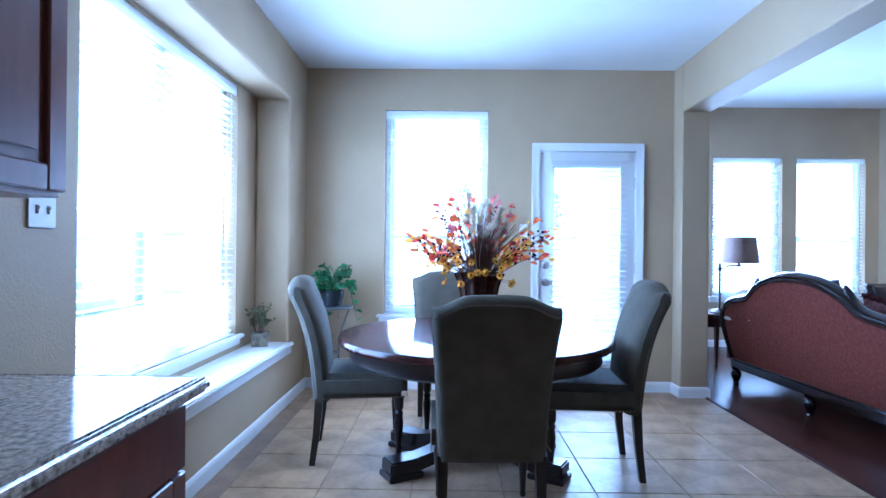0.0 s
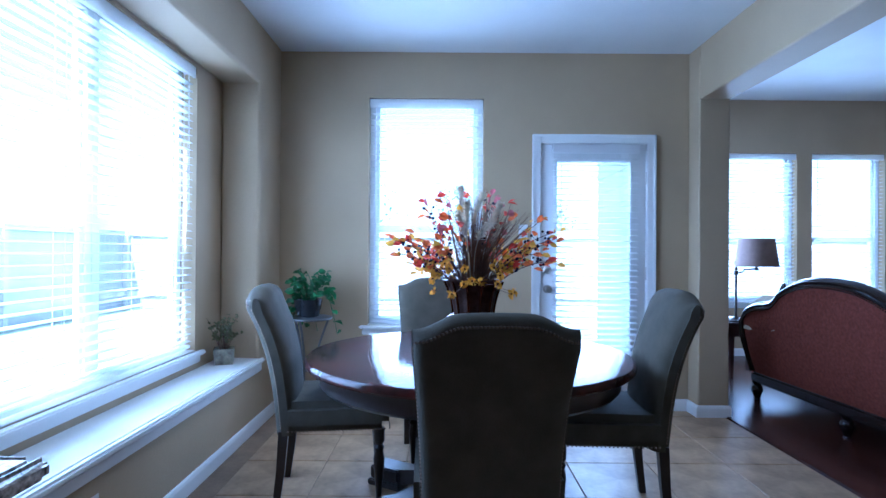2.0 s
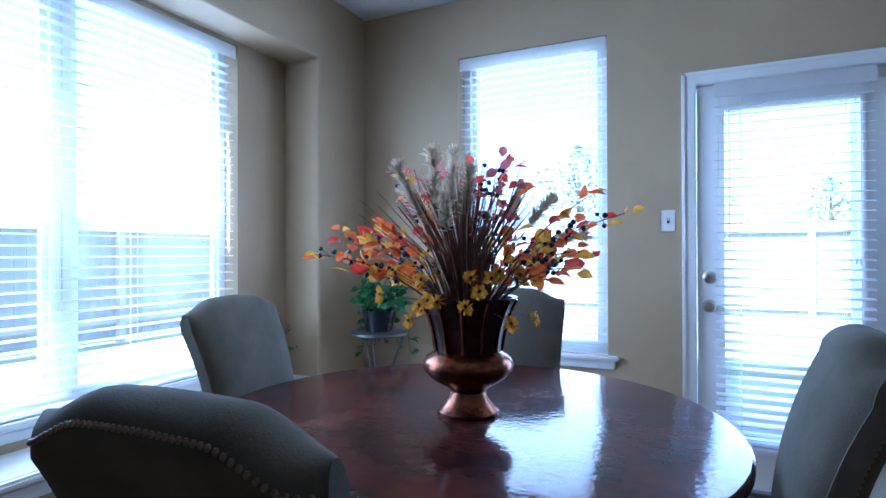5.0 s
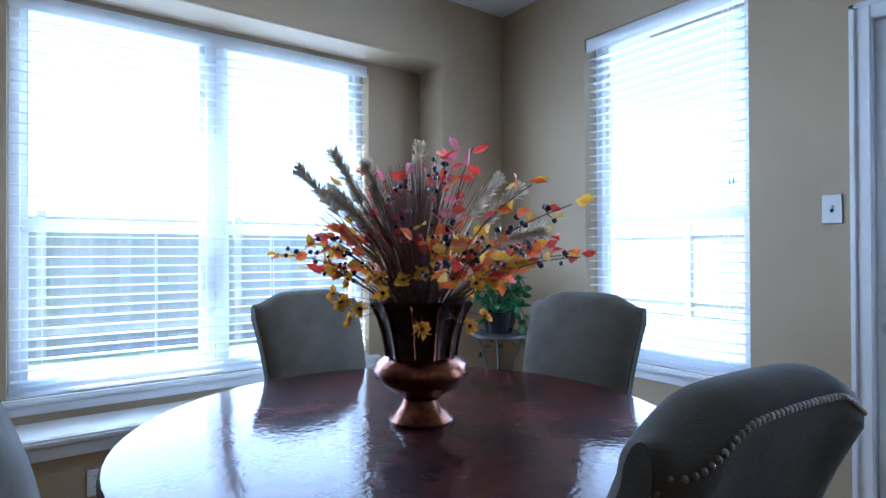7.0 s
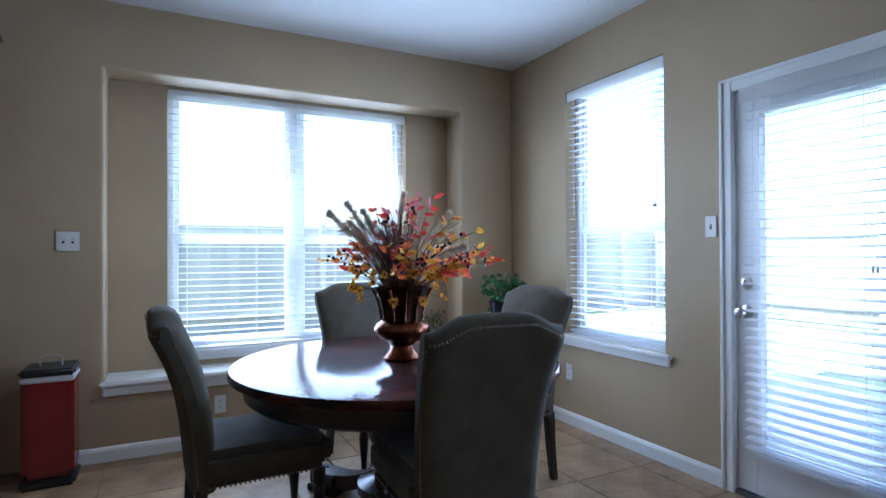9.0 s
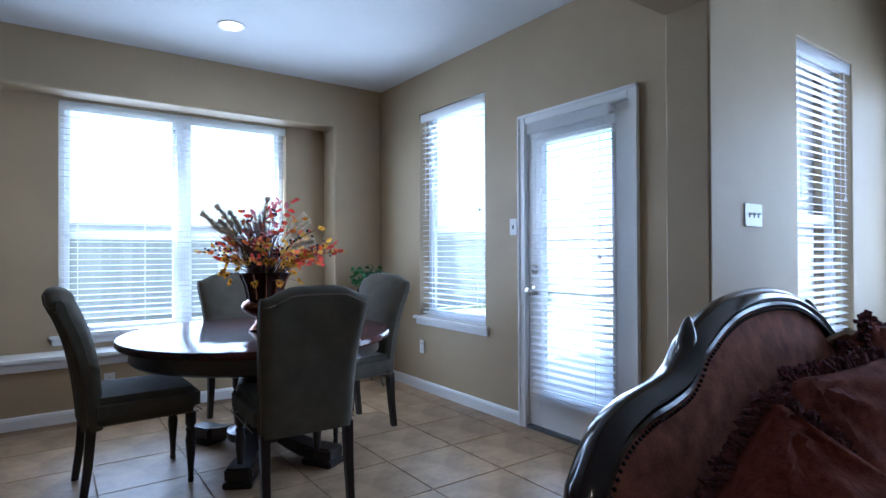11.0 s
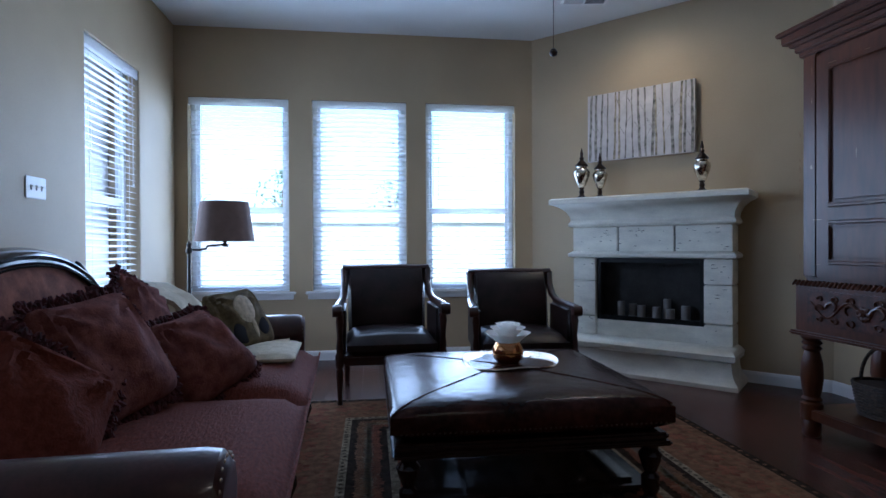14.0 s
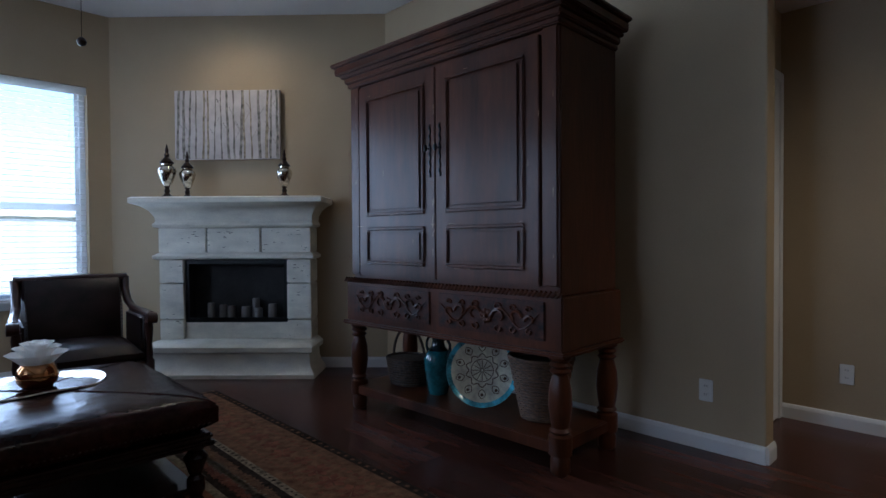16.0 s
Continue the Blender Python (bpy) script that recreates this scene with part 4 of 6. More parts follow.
# ---- materials of the living room ----
M_TERRA = mat("terracotta_chenille", (0.135, 0.035, 0.022), 0.9, vary=0.18, scale=45, fine=150, bump=0.6, spec=0.2, stretch=(1, 2.2, 1))
M_TERRAGOLD = mat("gold_patterned_chenille", (0.17, 0.064, 0.036), 0.9, vary=0.55, scale=16, fine=160, bump=0.45, spec=0.25, dark=(0.085, 0.024, 0.018))
M_PILLOW = mat("figured_terracotta_chenille", (0.145, 0.052, 0.040), 0.92, vary=0.5, scale=22, fine=170, bump=0.5, spec=0.2, dark=(0.075, 0.022, 0.020))
M_FRINGE = mat("burgundy_fringe", (0.085, 0.022, 0.026), 0.95, vary=0.4, scale=50, bump=0.2)
M_CARVED = mat("carved_dark_mahogany", (0.014, 0.007, 0.006), 0.20, vary=0.3, scale=9, fine=60, bump=0.06, coat=0.30, coat_rough=0.06, spec=0.3)
M_GLOSSWOOD = mat("polished_black_slat", (0.014, 0.009, 0.008), 0.16, vary=0.3, scale=9, fine=60, bump=0.01, coat=0.6, coat_rough=0.06)
M_LEATHER = mat("espresso_leather", (0.018, 0.009, 0.008), 0.36, vary=0.35, scale=9, fine=110, bump=0.2, spec=0.3)
M_BROWNLEATHER = mat("brown_leather", (0.032, 0.011, 0.008), 0.25, vary=0.4, scale=5, fine=40, bump=0.28, spec=0.16)
M_OXBLOOD = mat("oxblood_leather", (0.040, 0.012, 0.011), 0.34, vary=0.35, scale=8, fine=100, bump=0.12, coat=0.15)
M_CHAIRWOOD = mat("walnut_chair_frame", (0.042, 0.014, 0.009), 0.28, vary=0.3, scale=8, fine=60, stretch=(1, 1, 0.3), bump=0.03, coat=0.3)
M_ARMOIRE = mat("distressed_cherry", (0.072, 0.023, 0.009), 0.32, vary=0.4, scale=4, fine=45, stretch=(1, 1, 0.15), bump=0.05, spec=0.2, coat=0.14, coat_rough=0.18)
M_DRAWERGROUND = mat("dark_drawer_ground", (0.050, 0.015, 0.007), 0.45, vary=0.5, scale=30, bump=0.1, spec=0.2)
M_WORN = mat("bare_wood_wear", (0.30, 0.17, 0.09), 0.6, vary=0.4, scale=40, bump=0.1)
M_STONE = mat("cast_limestone", (0.76, 0.73, 0.63), 0.65, vary=0.10, scale=5, fine=45, stretch=(1, 1, 2.5), bump=0.18)
M_PIT = mat("limestone_pit", (0.20, 0.18, 0.14), 0.9, bump=0.2)
# near-black lining panels of the firebox
M_FIREBOX = mat("dark_firebox_lining", (0.020, 0.018, 0.017), 0.8, vary=0.4, scale=8, bump=0.1)
M_IRON = mat("black_iron", (0.012, 0.012, 0.012), 0.4, 0.6, bump=0.02)
M_CANDLE = mat("grey_wax", (0.15, 0.135, 0.12), 0.6, vary=0.1, bump=0.02)
M_MERCURY = mat("mercury_glass", (0.62, 0.58, 0.50), 0.12, 1.0, vary=0.35, scale=30, bump=0.05)
M_BRONZEDK = mat("bronze_finial", (0.035, 0.022, 0.016), 0.3, 0.7, vary=0.3, bump=0.02)
M_CANVAS = mat("painted_canvas", (0.56, 0.52, 0.50), 0.85, vary=0.10, scale=12, fine=120, bump=0.08)
M_BIRCH = mat("birch_grey_paint", (0.28, 0.26, 0.22), 0.85, vary=0.5, scale=25, fine=90, bump=0.08)
M_BIRCHGOLD = mat("birch_gold_paint", (0.34, 0.29, 0.20), 0.85, vary=0.4, scale=25, fine=90, bump=0.08)
M_GOLD = mat("rose_gold", (0.62, 0.32, 0.14), 0.12, 1.0, vary=0.1, scale=10, bump=0.02)
M_TRAY = mat("hammered_champagne_metal", (0.66, 0.58, 0.45), 0.16, 1.0, vary=0.15, scale=45, fine=90, bump=0.25)
M_ROSE = mat("white_rose_petal", (0.90, 0.88, 0.84), 0.7, vary=0.03, scale=30, bump=0.0, thin=0.5)
M_WICKER = mat("dark_wicker", (0.062, 0.038, 0.022), 0.7, vary=0.4, scale=60, bump=0.2)
M_RATTAN = mat("striped_rattan", (0.12, 0.066, 0.032), 0.7, vary=0.6, scale=40, fine=120, stretch=(1, 1, 4), bump=0.3, dark=(0.02, 0.014, 0.012))
M_TEAL = mat("teal_glaze", (0.035, 0.15, 0.17), 0.14, vary=0.35, scale=10, bump=0.03, coat=0.4)
M_TEALDK = mat("dark_teal_glaze", (0.020, 0.030, 0.034), 0.14, vary=0.35, scale=12, bump=0.02, coat=0.4)
M_PLATEBLUE = mat("blue_glass_rim", (0.12, 0.46, 0.60), 0.30, 0.35, vary=0.5, scale=16, bump=0.06, coat=0.5)
M_PLATECREAM = mat("cream_glass_centre", (0.86, 0.80, 0.64), 0.32, 0.45, vary=0.22, scale=14, bump=0.06, coat=0.5)
M_PLATELINE = mat("dark_glass_line", (0.10, 0.055, 0.025), 0.3, bump=0.0)
M_SHADE = mat("taupe_lampshade", (0.27, 0.20, 0.18), 0.9, vary=0.08, scale=20, fine=200, bump=0.1)
M_LAMPMETAL = mat("antique_bronze_lamp", (0.06, 0.05, 0.045), 0.35, 0.8, bump=0.02)
M_THROW = mat("cream_knit_throw", (0.52, 0.46, 0.34), 0.95, vary=0.12, scale=20, fine=140, bump=0.5)
M_TAPESTRY = mat("olive_tapestry", (0.15, 0.115, 0.055), 0.95, vary=0.3, scale=25, fine=180, bump=0.2)
M_CREAM = mat("cream_patch", (0.62, 0.54, 0.40), 0.95, vary=0.2, scale=40, bump=0.15)
M_NAVY = mat("navy_patch", (0.012, 0.012, 0.018), 0.95, bump=0.1)
M_RUGRUST = mat("rug_rust_wool", (0.15, 0.062, 0.034), 0.98, vary=0.6, scale=16, fine=130, bump=0.3, dark=(0.085, 0.030, 0.020), spec=0.08)
M_RUGGOLD = mat("rug_gold_wool", (0.145, 0.082, 0.042), 0.98, vary=0.5, scale=22, fine=140, bump=0.3, dark=(0.085, 0.040, 0.022), spec=0.08)
M_RUGBLACK = mat("rug_black_wool", (0.030, 0.020, 0.014), 0.98, vary=0.4, scale=30, fine=140, bump=0.3, spec=0.08)
M_RUGCREAM = mat("rug_cream_wool", (0.25, 0.20, 0.13), 0.98, vary=0.4, scale=40, fine=140, bump=0.3, spec=0.08)
M_SIDEWOOD = mat("cherry_side_table", (0.060, 0.018, 0.012), 0.28, vary=0.3, scale=6, fine=40, bump=0.02, coat=0.3)


def smoothed(profile, q):
    """Cosine interpolation in a short table of (place, value)."""
    for (a, va), (b, vb) in zip(profile, profile[1:]):
        if q <= b:
            k = 0 if b == a else (q - a) / (b - a)
            return va + (vb - va) * (0.5 - 0.5 * math.cos(math.pi * k))
    return profile[-1][1]


# ---- rug ----
RUG = (3.30, 5.73, 2.25, 5.60)
rug = thing("area_rug", pose((RUG[0] + RUG[1]) / 2, (RUG[2] + RUG[3]) / 2, 0.001), "rust, gold and black patterned wool rug with fringe", "rug")
rw, rl = (RUG[1] - RUG[0]) / 2, (RUG[3] - RUG[2]) / 2
inset = [(0.0, M_RUGBLACK, 0.009), (0.05, M_RUGGOLD, 0.0095), (0.40, M_RUGCREAM, 0.0099), (0.44, M_RUGBLACK, 0.0103), (0.64, M_RUGCREAM, 0.0107), (0.68, M_RUGRUST, 0.0111)]
for k, (a, m_, z) in enumerate(inset):
    part("field" if k == 5 else "border_band", bx(-rw + a, rw - a, -rl + a, rl - a, 0 if k == 0 else z - 0.0015, z), m_, rug, soft=False)


def motif(bm, x, y, z, r, turn, petals, rg):
    """A flat woven blossom with scrolling stems."""
    for k in range(petals):
        t = turn + 2 * math.pi * k / petals
        c = Vector((x, y, z))
        tip = c + Vector((math.cos(t), math.sin(t), 0)) * r
        sd = Vector((-math.sin(t), math.cos(t), 0)) * r * 0.28
        mid = c.lerp(tip, 0.6)
        vs = [bm.verts.new(q) for q in (c, mid - sd, tip, mid + sd)]
        bm.faces.new(vs)


rg = random.Random(11)
bands = (("gold_blossoms", 0.225, 0.15, 0.085, M_RUGRUST, 0.0102), ("dark_sprigs", 0.12, 0.045, 0.018, M_RUGRUST, 0.0103), ("dark_sprigs", 0.33, 0.045, 0.018, M_RUGRUST, 0.0103), ("cream_vines", 0.54, 0.030, 0.050, M_RUGCREAM, 0.0109), ("gold_vines", 0.50, 0.035, 0.035, M_RUGGOLD, 0.0110), ("rust_vines", 0.58, 0.035, 0.035, M_RUGRUST, 0.0110), ("guard_dots", 0.42, 0.04, 0.014, M_RUGBLACK, 0.0106), ("outer_dots", 0.025, 0.06, 0.016, M_RUGGOLD, 0.0097))
for nm, a, step, r, m_, z in bands:
    bm = bmesh.new()
    w, l = rw - a, rl - a
    n = int(2 * l / step)
    for i in range(n + 1):
        for s in (-1, 1):
            motif(bm, s * w + rg.uniform(-0.2, 0.2) * r, -l + 2 * l * i / n, z, r * rg.uniform(0.7, 1), rg.uniform(0, 6), 6, rg)
    n = int(2 * w / step)
    for i in range(1, n):
        for s in (-1, 1):
            motif(bm, -w + 2 * w * i / n, s * l + rg.uniform(-0.2, 0.2) * r, z, r * rg.uniform(0.7, 1), rg.uniform(0, 6), 6, rg)
    tagged(part("woven_pattern", bm, m_, rug, soft=False), kind="stuff")
for m_, z, cnt, r in ((M_RUGGOLD, 0.0115, 260, 0.07), (M_RUGBLACK, 0.0118, 230, 0.05), (M_RUGCREAM, 0.0121, 220, 0.03)):
    bm = bmesh.new()
    for i in range(cnt):
        motif(bm, rg.uniform(-rw + 0.75, rw - 0.75), rg.uniform(-rl + 0.75, rl - 0.75), z, r * rg.uniform(0.6, 1.1), rg.uniform(0, 6), rg.choice((5, 6, 7)), rg)
    tagged(part("woven_pattern", bm, m_, rug, soft=False), kind="stuff")
bm = bmesh.new()
for s in (-1, 1):
    for i in range(260):
        x = -rw + 2 * rw * i / 259
        tube(bm, [(x, s * rl, 0.006), (x + rg.uniform(-0.006, 0.006), s * (rl + rg.uniform(0.02, 0.035)), 0.003)], 0.002, 3)
tagged(part("fringe", bm, M_RUGCREAM, rug), kind="stuff")

# ---- sofa ----
SOFA = pose(3.06, 4.08, 0, 0, 0, 92.8) @ Matrix.Diagonal((1.01, 1, 1.0, 1))
CREST = [(0, 1.045), (0.12, 1.040), (0.24, 1.023), (0.35, 0.990), (0.43, 0.955), (0.48, 0.930), (0.53, 0.888), (0.59, 0.853), (0.68, 0.831), (0.80, 0.812), (0.92, 0.765), (1.02, 0.665)]


def eased(table, q):
    """A smooth curve through a short table of (place, value)."""
    for i, ((a, va), (b, vb)) in enumerate(zip(table, table[1:])):
        if q <= b or i == len(table) - 2:
            k = (q - a) / (b - a)
            m0 = (vb - table[i - 1][1]) / (b - table[i - 1][0]) if i else 0.0
            m1 = (table[i + 2][1] - va) / (table[i + 2][0] - a) if i + 2 < len(table) else (vb - va) / (b - a)
            h = b - a
            return (2 * k ** 3 - 3 * k * k + 1) * va + (k ** 3 - 2 * k * k + k) * h * m0 + (3 * k * k - 2 * k ** 3) * vb + (k ** 3 - k * k) * h * m1


sofa = thing("camelback_sofa", SOFA, "terracotta sofa with carved mahogany camel back and leather arms", "sofa")


def back_y(z):
    return 0.40 + 0.13 * max(0, z - 0.2) / 0.87


def crest_pts(off, dy, n=72, lim=1.0):
    out = []
    for i in range(n + 1):
        u = -1.02 * lim + 2.04 * lim * i / n
        z = eased(CREST, abs(u)) + off
        out.append(Vector((u, back_y(z) + dy, z)))
    return out


def panel(name, d0, d1, m_, front):
    bm = bmesh.new()
    n, nv = 48, 10
    grid = []
    for i in range(n + 1):
        u = -0.985 + 1.97 * i / n
        top = eased(CREST, abs(u)) - 0.035
        col = []
        for k in range(nv + 1):
            v = k / nv
            z = 0.24 + (top - 0.24) * v
            puff = 0.045 * math.sin(math.pi * min(1, v * 1.02)) ** 0.6 * (1 - (u / 1.0) ** 6) if front else 0.015 * math.sin(math.pi * v)
            squeeze = 1 - (0.07 * (1 - v) if not front else 0)
            col.append((u * squeeze, back_y(z) + d0 + (-puff if front else puff), z))
        grid.append(col)
    vs = [[bm.verts.new(p) for p in col] for col in grid]
    for i in range(n):
        for k in range(nv):
            bm.faces.new((vs[i][k], vs[i + 1][k], vs[i + 1][k + 1], vs[i][k + 1]))
    r = bmesh.ops.extrude_face_region(bm, geom=list(bm.faces))
    for e in r["geom"]:
        if isinstance(e, bmesh.types.BMVert):
            e.co.y += d1
    bmesh.ops.recalc_face_normals(bm, faces=bm.faces)
    return part(name, bm, m_, sofa)


panel("back_cushion", -0.02, 0.035, M_TERRAGOLD, True)
panel("rear_panel", 0.022, 0.012, M_TERRA, False)
bm = bmesh.new()
line = crest_pts(-0.020, 0.0, 110)
drop = [(1.036, 0.60), (1.040, 0.54), (1.030, 0.47), (1.010, 0.40), (0.985, 0.32), (0.965, 0.24)]
line = [Vector((-x, back_y(z), z)) for x, z in reversed(drop)] + line + [Vector((x, back_y(z), z)) for x, z in drop]
rings = []
for i, p in enumerate(line):
    d = (line[min(i + 1, len(line) - 1)] - line[max(i - 1, 0)]).normalized()
    up = Vector((-d.z, 0, d.x)).normalized()
    rings.append([p + Vector((0, (0.050 + 0.004 * math.cos(4 * t)) * math.cos(t), 0)) + up * (0.029 + 0.003 * math.cos(4 * t)) * math.sin(t) for t in (2 * math.pi * k / 16 for k in range(16))])
loft(bm, rings)
bmesh.ops.recalc_face_normals(bm, faces=bm.faces)
crest = part("crest_rail", bm, M_CARVED, sofa, "carved dark mahogany crest rail")
part("inner_moulding", tube(bmesh.new(), crest_pts(-0.044, -0.040, 96, 0.98), 0.011, 6), M_CARVED, crest)
part("inner_moulding", tube(bmesh.new(), crest_pts(-0.044, 0.043, 96, 0.98), 0.010, 6), M_CARVED, crest)
bm = bmesh.new()
for dy in (-0.050, 0.054):
    for p in crest_pts(-0.060, dy, 130, 0.97):
        ball(bm, p, 0.0062, 1)
tagged(part("bead_row", bm, M_CARVED, crest), kind="stuff")
for s in (-1, 1):
    bm = bmesh.new()
    pts = [(0.565, 0.842), (0.530, 0.868), (0.503, 0.898), (0.486, 0.930), (0.476, 0.958), (0.468, 0.980), (0.458, 0.990)]
    tube(bm, [(s * x, back_y(z) - 0.002, z) for x, z in pts], [0.026, 0.030, 0.031, 0.029, 0.022, 0.013, 0.005], 12)
    part("scroll", bm, M_CARVED, crest)
    # rolled leather arm
    bm = bmesh.new()
    prof = []
    for k in range(20):
        t = -0.35 * math.pi + 1.55 * math.pi * k / 19
        prof.append((s * (1.115 + 0.095 * math.cos(t)), 0.548 + 0.095 * math.sin(t)))
    prof += [(s * 1.035, 0.30), (s * 1.035, 0.20), (s * 1.185, 0.20), (s * 1.185, 0.40)]
    rings = [[(x * 1.0, y, z) for x, z in prof] for y in (0.36, 0.15, -0.2, -0.40)]
    c = (s * 1.115, 0.49)
    rings.append([(c[0] + (x - c[0]) * 0.96, -0.435, c[1] + (z - c[1]) * 0.96) for x, z in prof])
    rings.append([(c[0] + (x - c[0]) * 0.80, -0.452, c[1] + (z - c[1]) * 0.80) for x, z in prof])
    loft(bm, rings)
    bmesh.ops.recalc_face_normals(bm, faces=bm.faces)
    arm = part("arm", bm, M_OXBLOOD, sofa, "rolled oxblood leather arm")
    bm = bmesh.new()
    for k in range(18):
        t = -0.3 * math.pi + 1.5 * math.pi * k / 17
        nail(bm, (s * (1.115 + 0.080 * math.cos(t)), -0.446, 0.548 + 0.080 * math.sin(t)), (0, -1, 0))
    tagged(part("nailheads", bm, M_NAIL, arm), kind="stuff")
part("seat_frame", bx(-1.05, 1.05, -0.47, 0.40, 0.16, 0.30, bevel=0.02), M_TERRA, sofa)
part("front_rail", bx(-1.18, 1.18, -0.46, -0.41, 0.13, 0.22, bevel=0.015), M_CARVED, sofa)
part("rear_rail", bx(-0.99, 0.99, 0.37, 0.44, 0.15, 0.235, bevel=0.015), M_CARVED, sofa)


def cushion(bm, w, d, h, c, crown, nx=14, ny=12, seed=0, power=7, rim=0.25):
    """A stuffed seat cushion: soft edges, crowned top, slight wrinkles."""
    rg = random.Random(seed)
    rings = []
    for i in range(nx + 1):
        u = -1 + 2 * i / nx
        loop = []
        for s in (1, -1):
            for k in range(ny + 1):
                v = (-1 + 2 * k / ny) * s
                e = (1 - abs(u) ** power) ** 0.4 * (1 - abs(v) ** power) ** 0.4 if abs(u) < 1 and abs(v) < 1 else 0
                e = rim + (1 - rim) * e
                top = h / 2 * e + crown * (1 - u * u) * (1 - v * v) * (1 if s > 0 else 0.2)
                loop.append((c[0] + u * w / 2, c[1] + v * d / 2, c[2] + s * top + rg.uniform(-1, 1) * 0.0015))
        rings.append(loop)
    loft(bm, rings)
    bmesh.ops.recalc_face_normals(bm, faces=bm.faces)
    return bm


for s in (-1, 1):
    cu = part("seat_cushion", cushion(bmesh.new(), 1.02, 0.92, 0.165, (s * 0.515, -0.075, 0.385), 0.030, seed=s + 2), M_TERRA, sofa)
    e = [(s * 0.515 - 0.505, -0.54, 0.395), (s * 0.515 + 0.505, -0.54, 0.395)]
    part("piping", tube(bmesh.new(), [(e[0][0], -0.545, 0.425), (e[1][0], -0.545, 0.425)], 0.006, 6), M_TERRA, cu)
for x, y in ((-1.05, -0.45), (1.05, -0.45), (-0.95, 0.405), (0.95, 0.405), (0.0, 0.405), (0, -0.45)):
    part("foot", turned([(0.020, 0), (0.028, 0.008), (0.022, 0.025), (0.030, 0.045), (0.046, 0.085), (0.042, 0.115), (0.028, 0.130), (0.038, 0.145), (0.038, 0.165)], 16, pose(x, y, 0)), M_CARVED, sofa)


def pillow(m, w, h, th, label, material, fringe=True, seed=0, name="throw_pillow"):
    """A stuffed pillow in local x, z with its thickness along y; pinched corners and creases."""
    rg = random.Random(seed)
    ob = thing(name, m, label, "pillow", "pillows on the sofa")
    n = 24
    bm = bmesh.new()
    vs = {}

    def outline(u, v):
        """Rounded, slightly waisted square that sags at the foot."""
        k = 1 - 0.10 * (u * v) ** 4
        wx = 1 - 0.07 * (1 - v * v) * u * u + 0.05 * (0.3 - v) * (1 - v * v)
        wz = 1 - 0.07 * (1 - u * u) * v * v
        return u * k * wx * w / 2, v * k * wz * h / 2 - 0.02 * h * (1 - u * u) * (v > 0) * v

    for s in (1, -1):
        for i in range(n + 1):
            for k in range(n + 1):
                u, v = math.sin(math.pi * (i / n - 0.5)), math.sin(math.pi * (k / n - 0.5))
                edge = i in (0, n) or k in (0, n)
                if edge and s < 0:
                    vs[s, i, k] = vs[1, i, k]
                    continue
                b = (math.sqrt((1 - u * u) * (1 - v * v))) ** 0.72 if not edge else 0
                ang, far = math.atan2(v - 0.9, u + 0.8), math.hypot(u + 0.8, v - 0.9)
                ang2, far2 = math.atan2(v - 0.9, u - 0.85), math.hypot(u - 0.85, v - 0.9)
                crease = 0.026 * math.sin(9 * ang + seed) * math.exp(-far * 1.1) + 0.022 * math.sin(10 * ang2 + 2 * seed) * math.exp(-far2 * 1.2)
                crease += 0.011 * math.sin(5 * u + 4 * v + seed) * math.sin(3 * v - 2 * u + 2 * seed)
                x, z = outline(u, v)
                vs[s, i, k] = bm.verts.new((x, s * (th / 2 * b * (1 - 0.22 * v) + crease * b) + (0.02 * u * v if not edge else 0.02 * u * v), z))
        for i in range(n):
            for k in range(n):
                bm.faces.new([vs[s, a, b] for a, b in ((i, k), (i + 1, k), (i + 1, k + 1), (i, k + 1))])
    bmesh.ops.recalc_face_normals(bm, faces=bm.faces)
    part("cover", bm, material, ob)
    if fringe:
        bm = bmesh.new()
        for q in range(220):
            t = q / 220 * 4
            side, f = int(t), (t % 1) * 2 - 1
            p = {0: (f, -1), 1: (1, f), 2: (-f, 1), 3: (-1, -f)}[side]
            x, z = outline(*p)
            y = 0.02 * p[0] * p[1]
            out = Vector((p[0] if abs(p[0]) == 1 else 0, 0, p[1] if abs(p[1]) == 1 else 0)).normalized()
            for _ in range(2):
                along = Vector((out.z, 0, -out.x)) * rg.uniform(-0.012, 0.012)
                c = Vector((x, y + rg.uniform(-1, 1) * 0.012, z)) + along
                tip = c + out * rg.uniform(0.018, 0.034) + Vector((rg.uniform(-1, 1), rg.uniform(-1, 1), rg.uniform(-1.2, 0.4))) * 0.010
                bend = Vector((rg.uniform(-1, 1), rg.uniform(-1, 1), rg.uniform(-1, 1))) * 0.010
                tube(bm, [c - out * 0.006, c.lerp(tip, 0.6) + bend, tip, c.lerp(tip, 0.5) - bend], [0.006, 0.0065, 0.007, 0.005], 5)
        tagged(part("fringe", bm, M_FRINGE, ob, "looped burgundy fringe"), kind="stuff")
    return ob


def on_sofa(u, y, z, rx, ry, rz):
    return SOFA @ pose(u, y, z, rx, ry, rz)


pillow(on_sofa(-0.66, 0.14, 0.60, -24, 32, -52), 0.39, 0.39, 0.19, "plain terracotta throw pillow with looped fringe", M_TERRA, seed=1)
pillow(on_sofa(-0.36, 0.09, 0.695, -24, -6, -20), 0.44, 0.44, 0.20, "patterned terracotta throw pillow with looped fringe", M_PILLOW, seed=2)
pillow(on_sofa(0.36, 0.20, 0.715, -20, 16, -8), 0.44, 0.42, 0.20, "patterned terracotta throw pillow with looped fringe", M_PILLOW, seed=3)
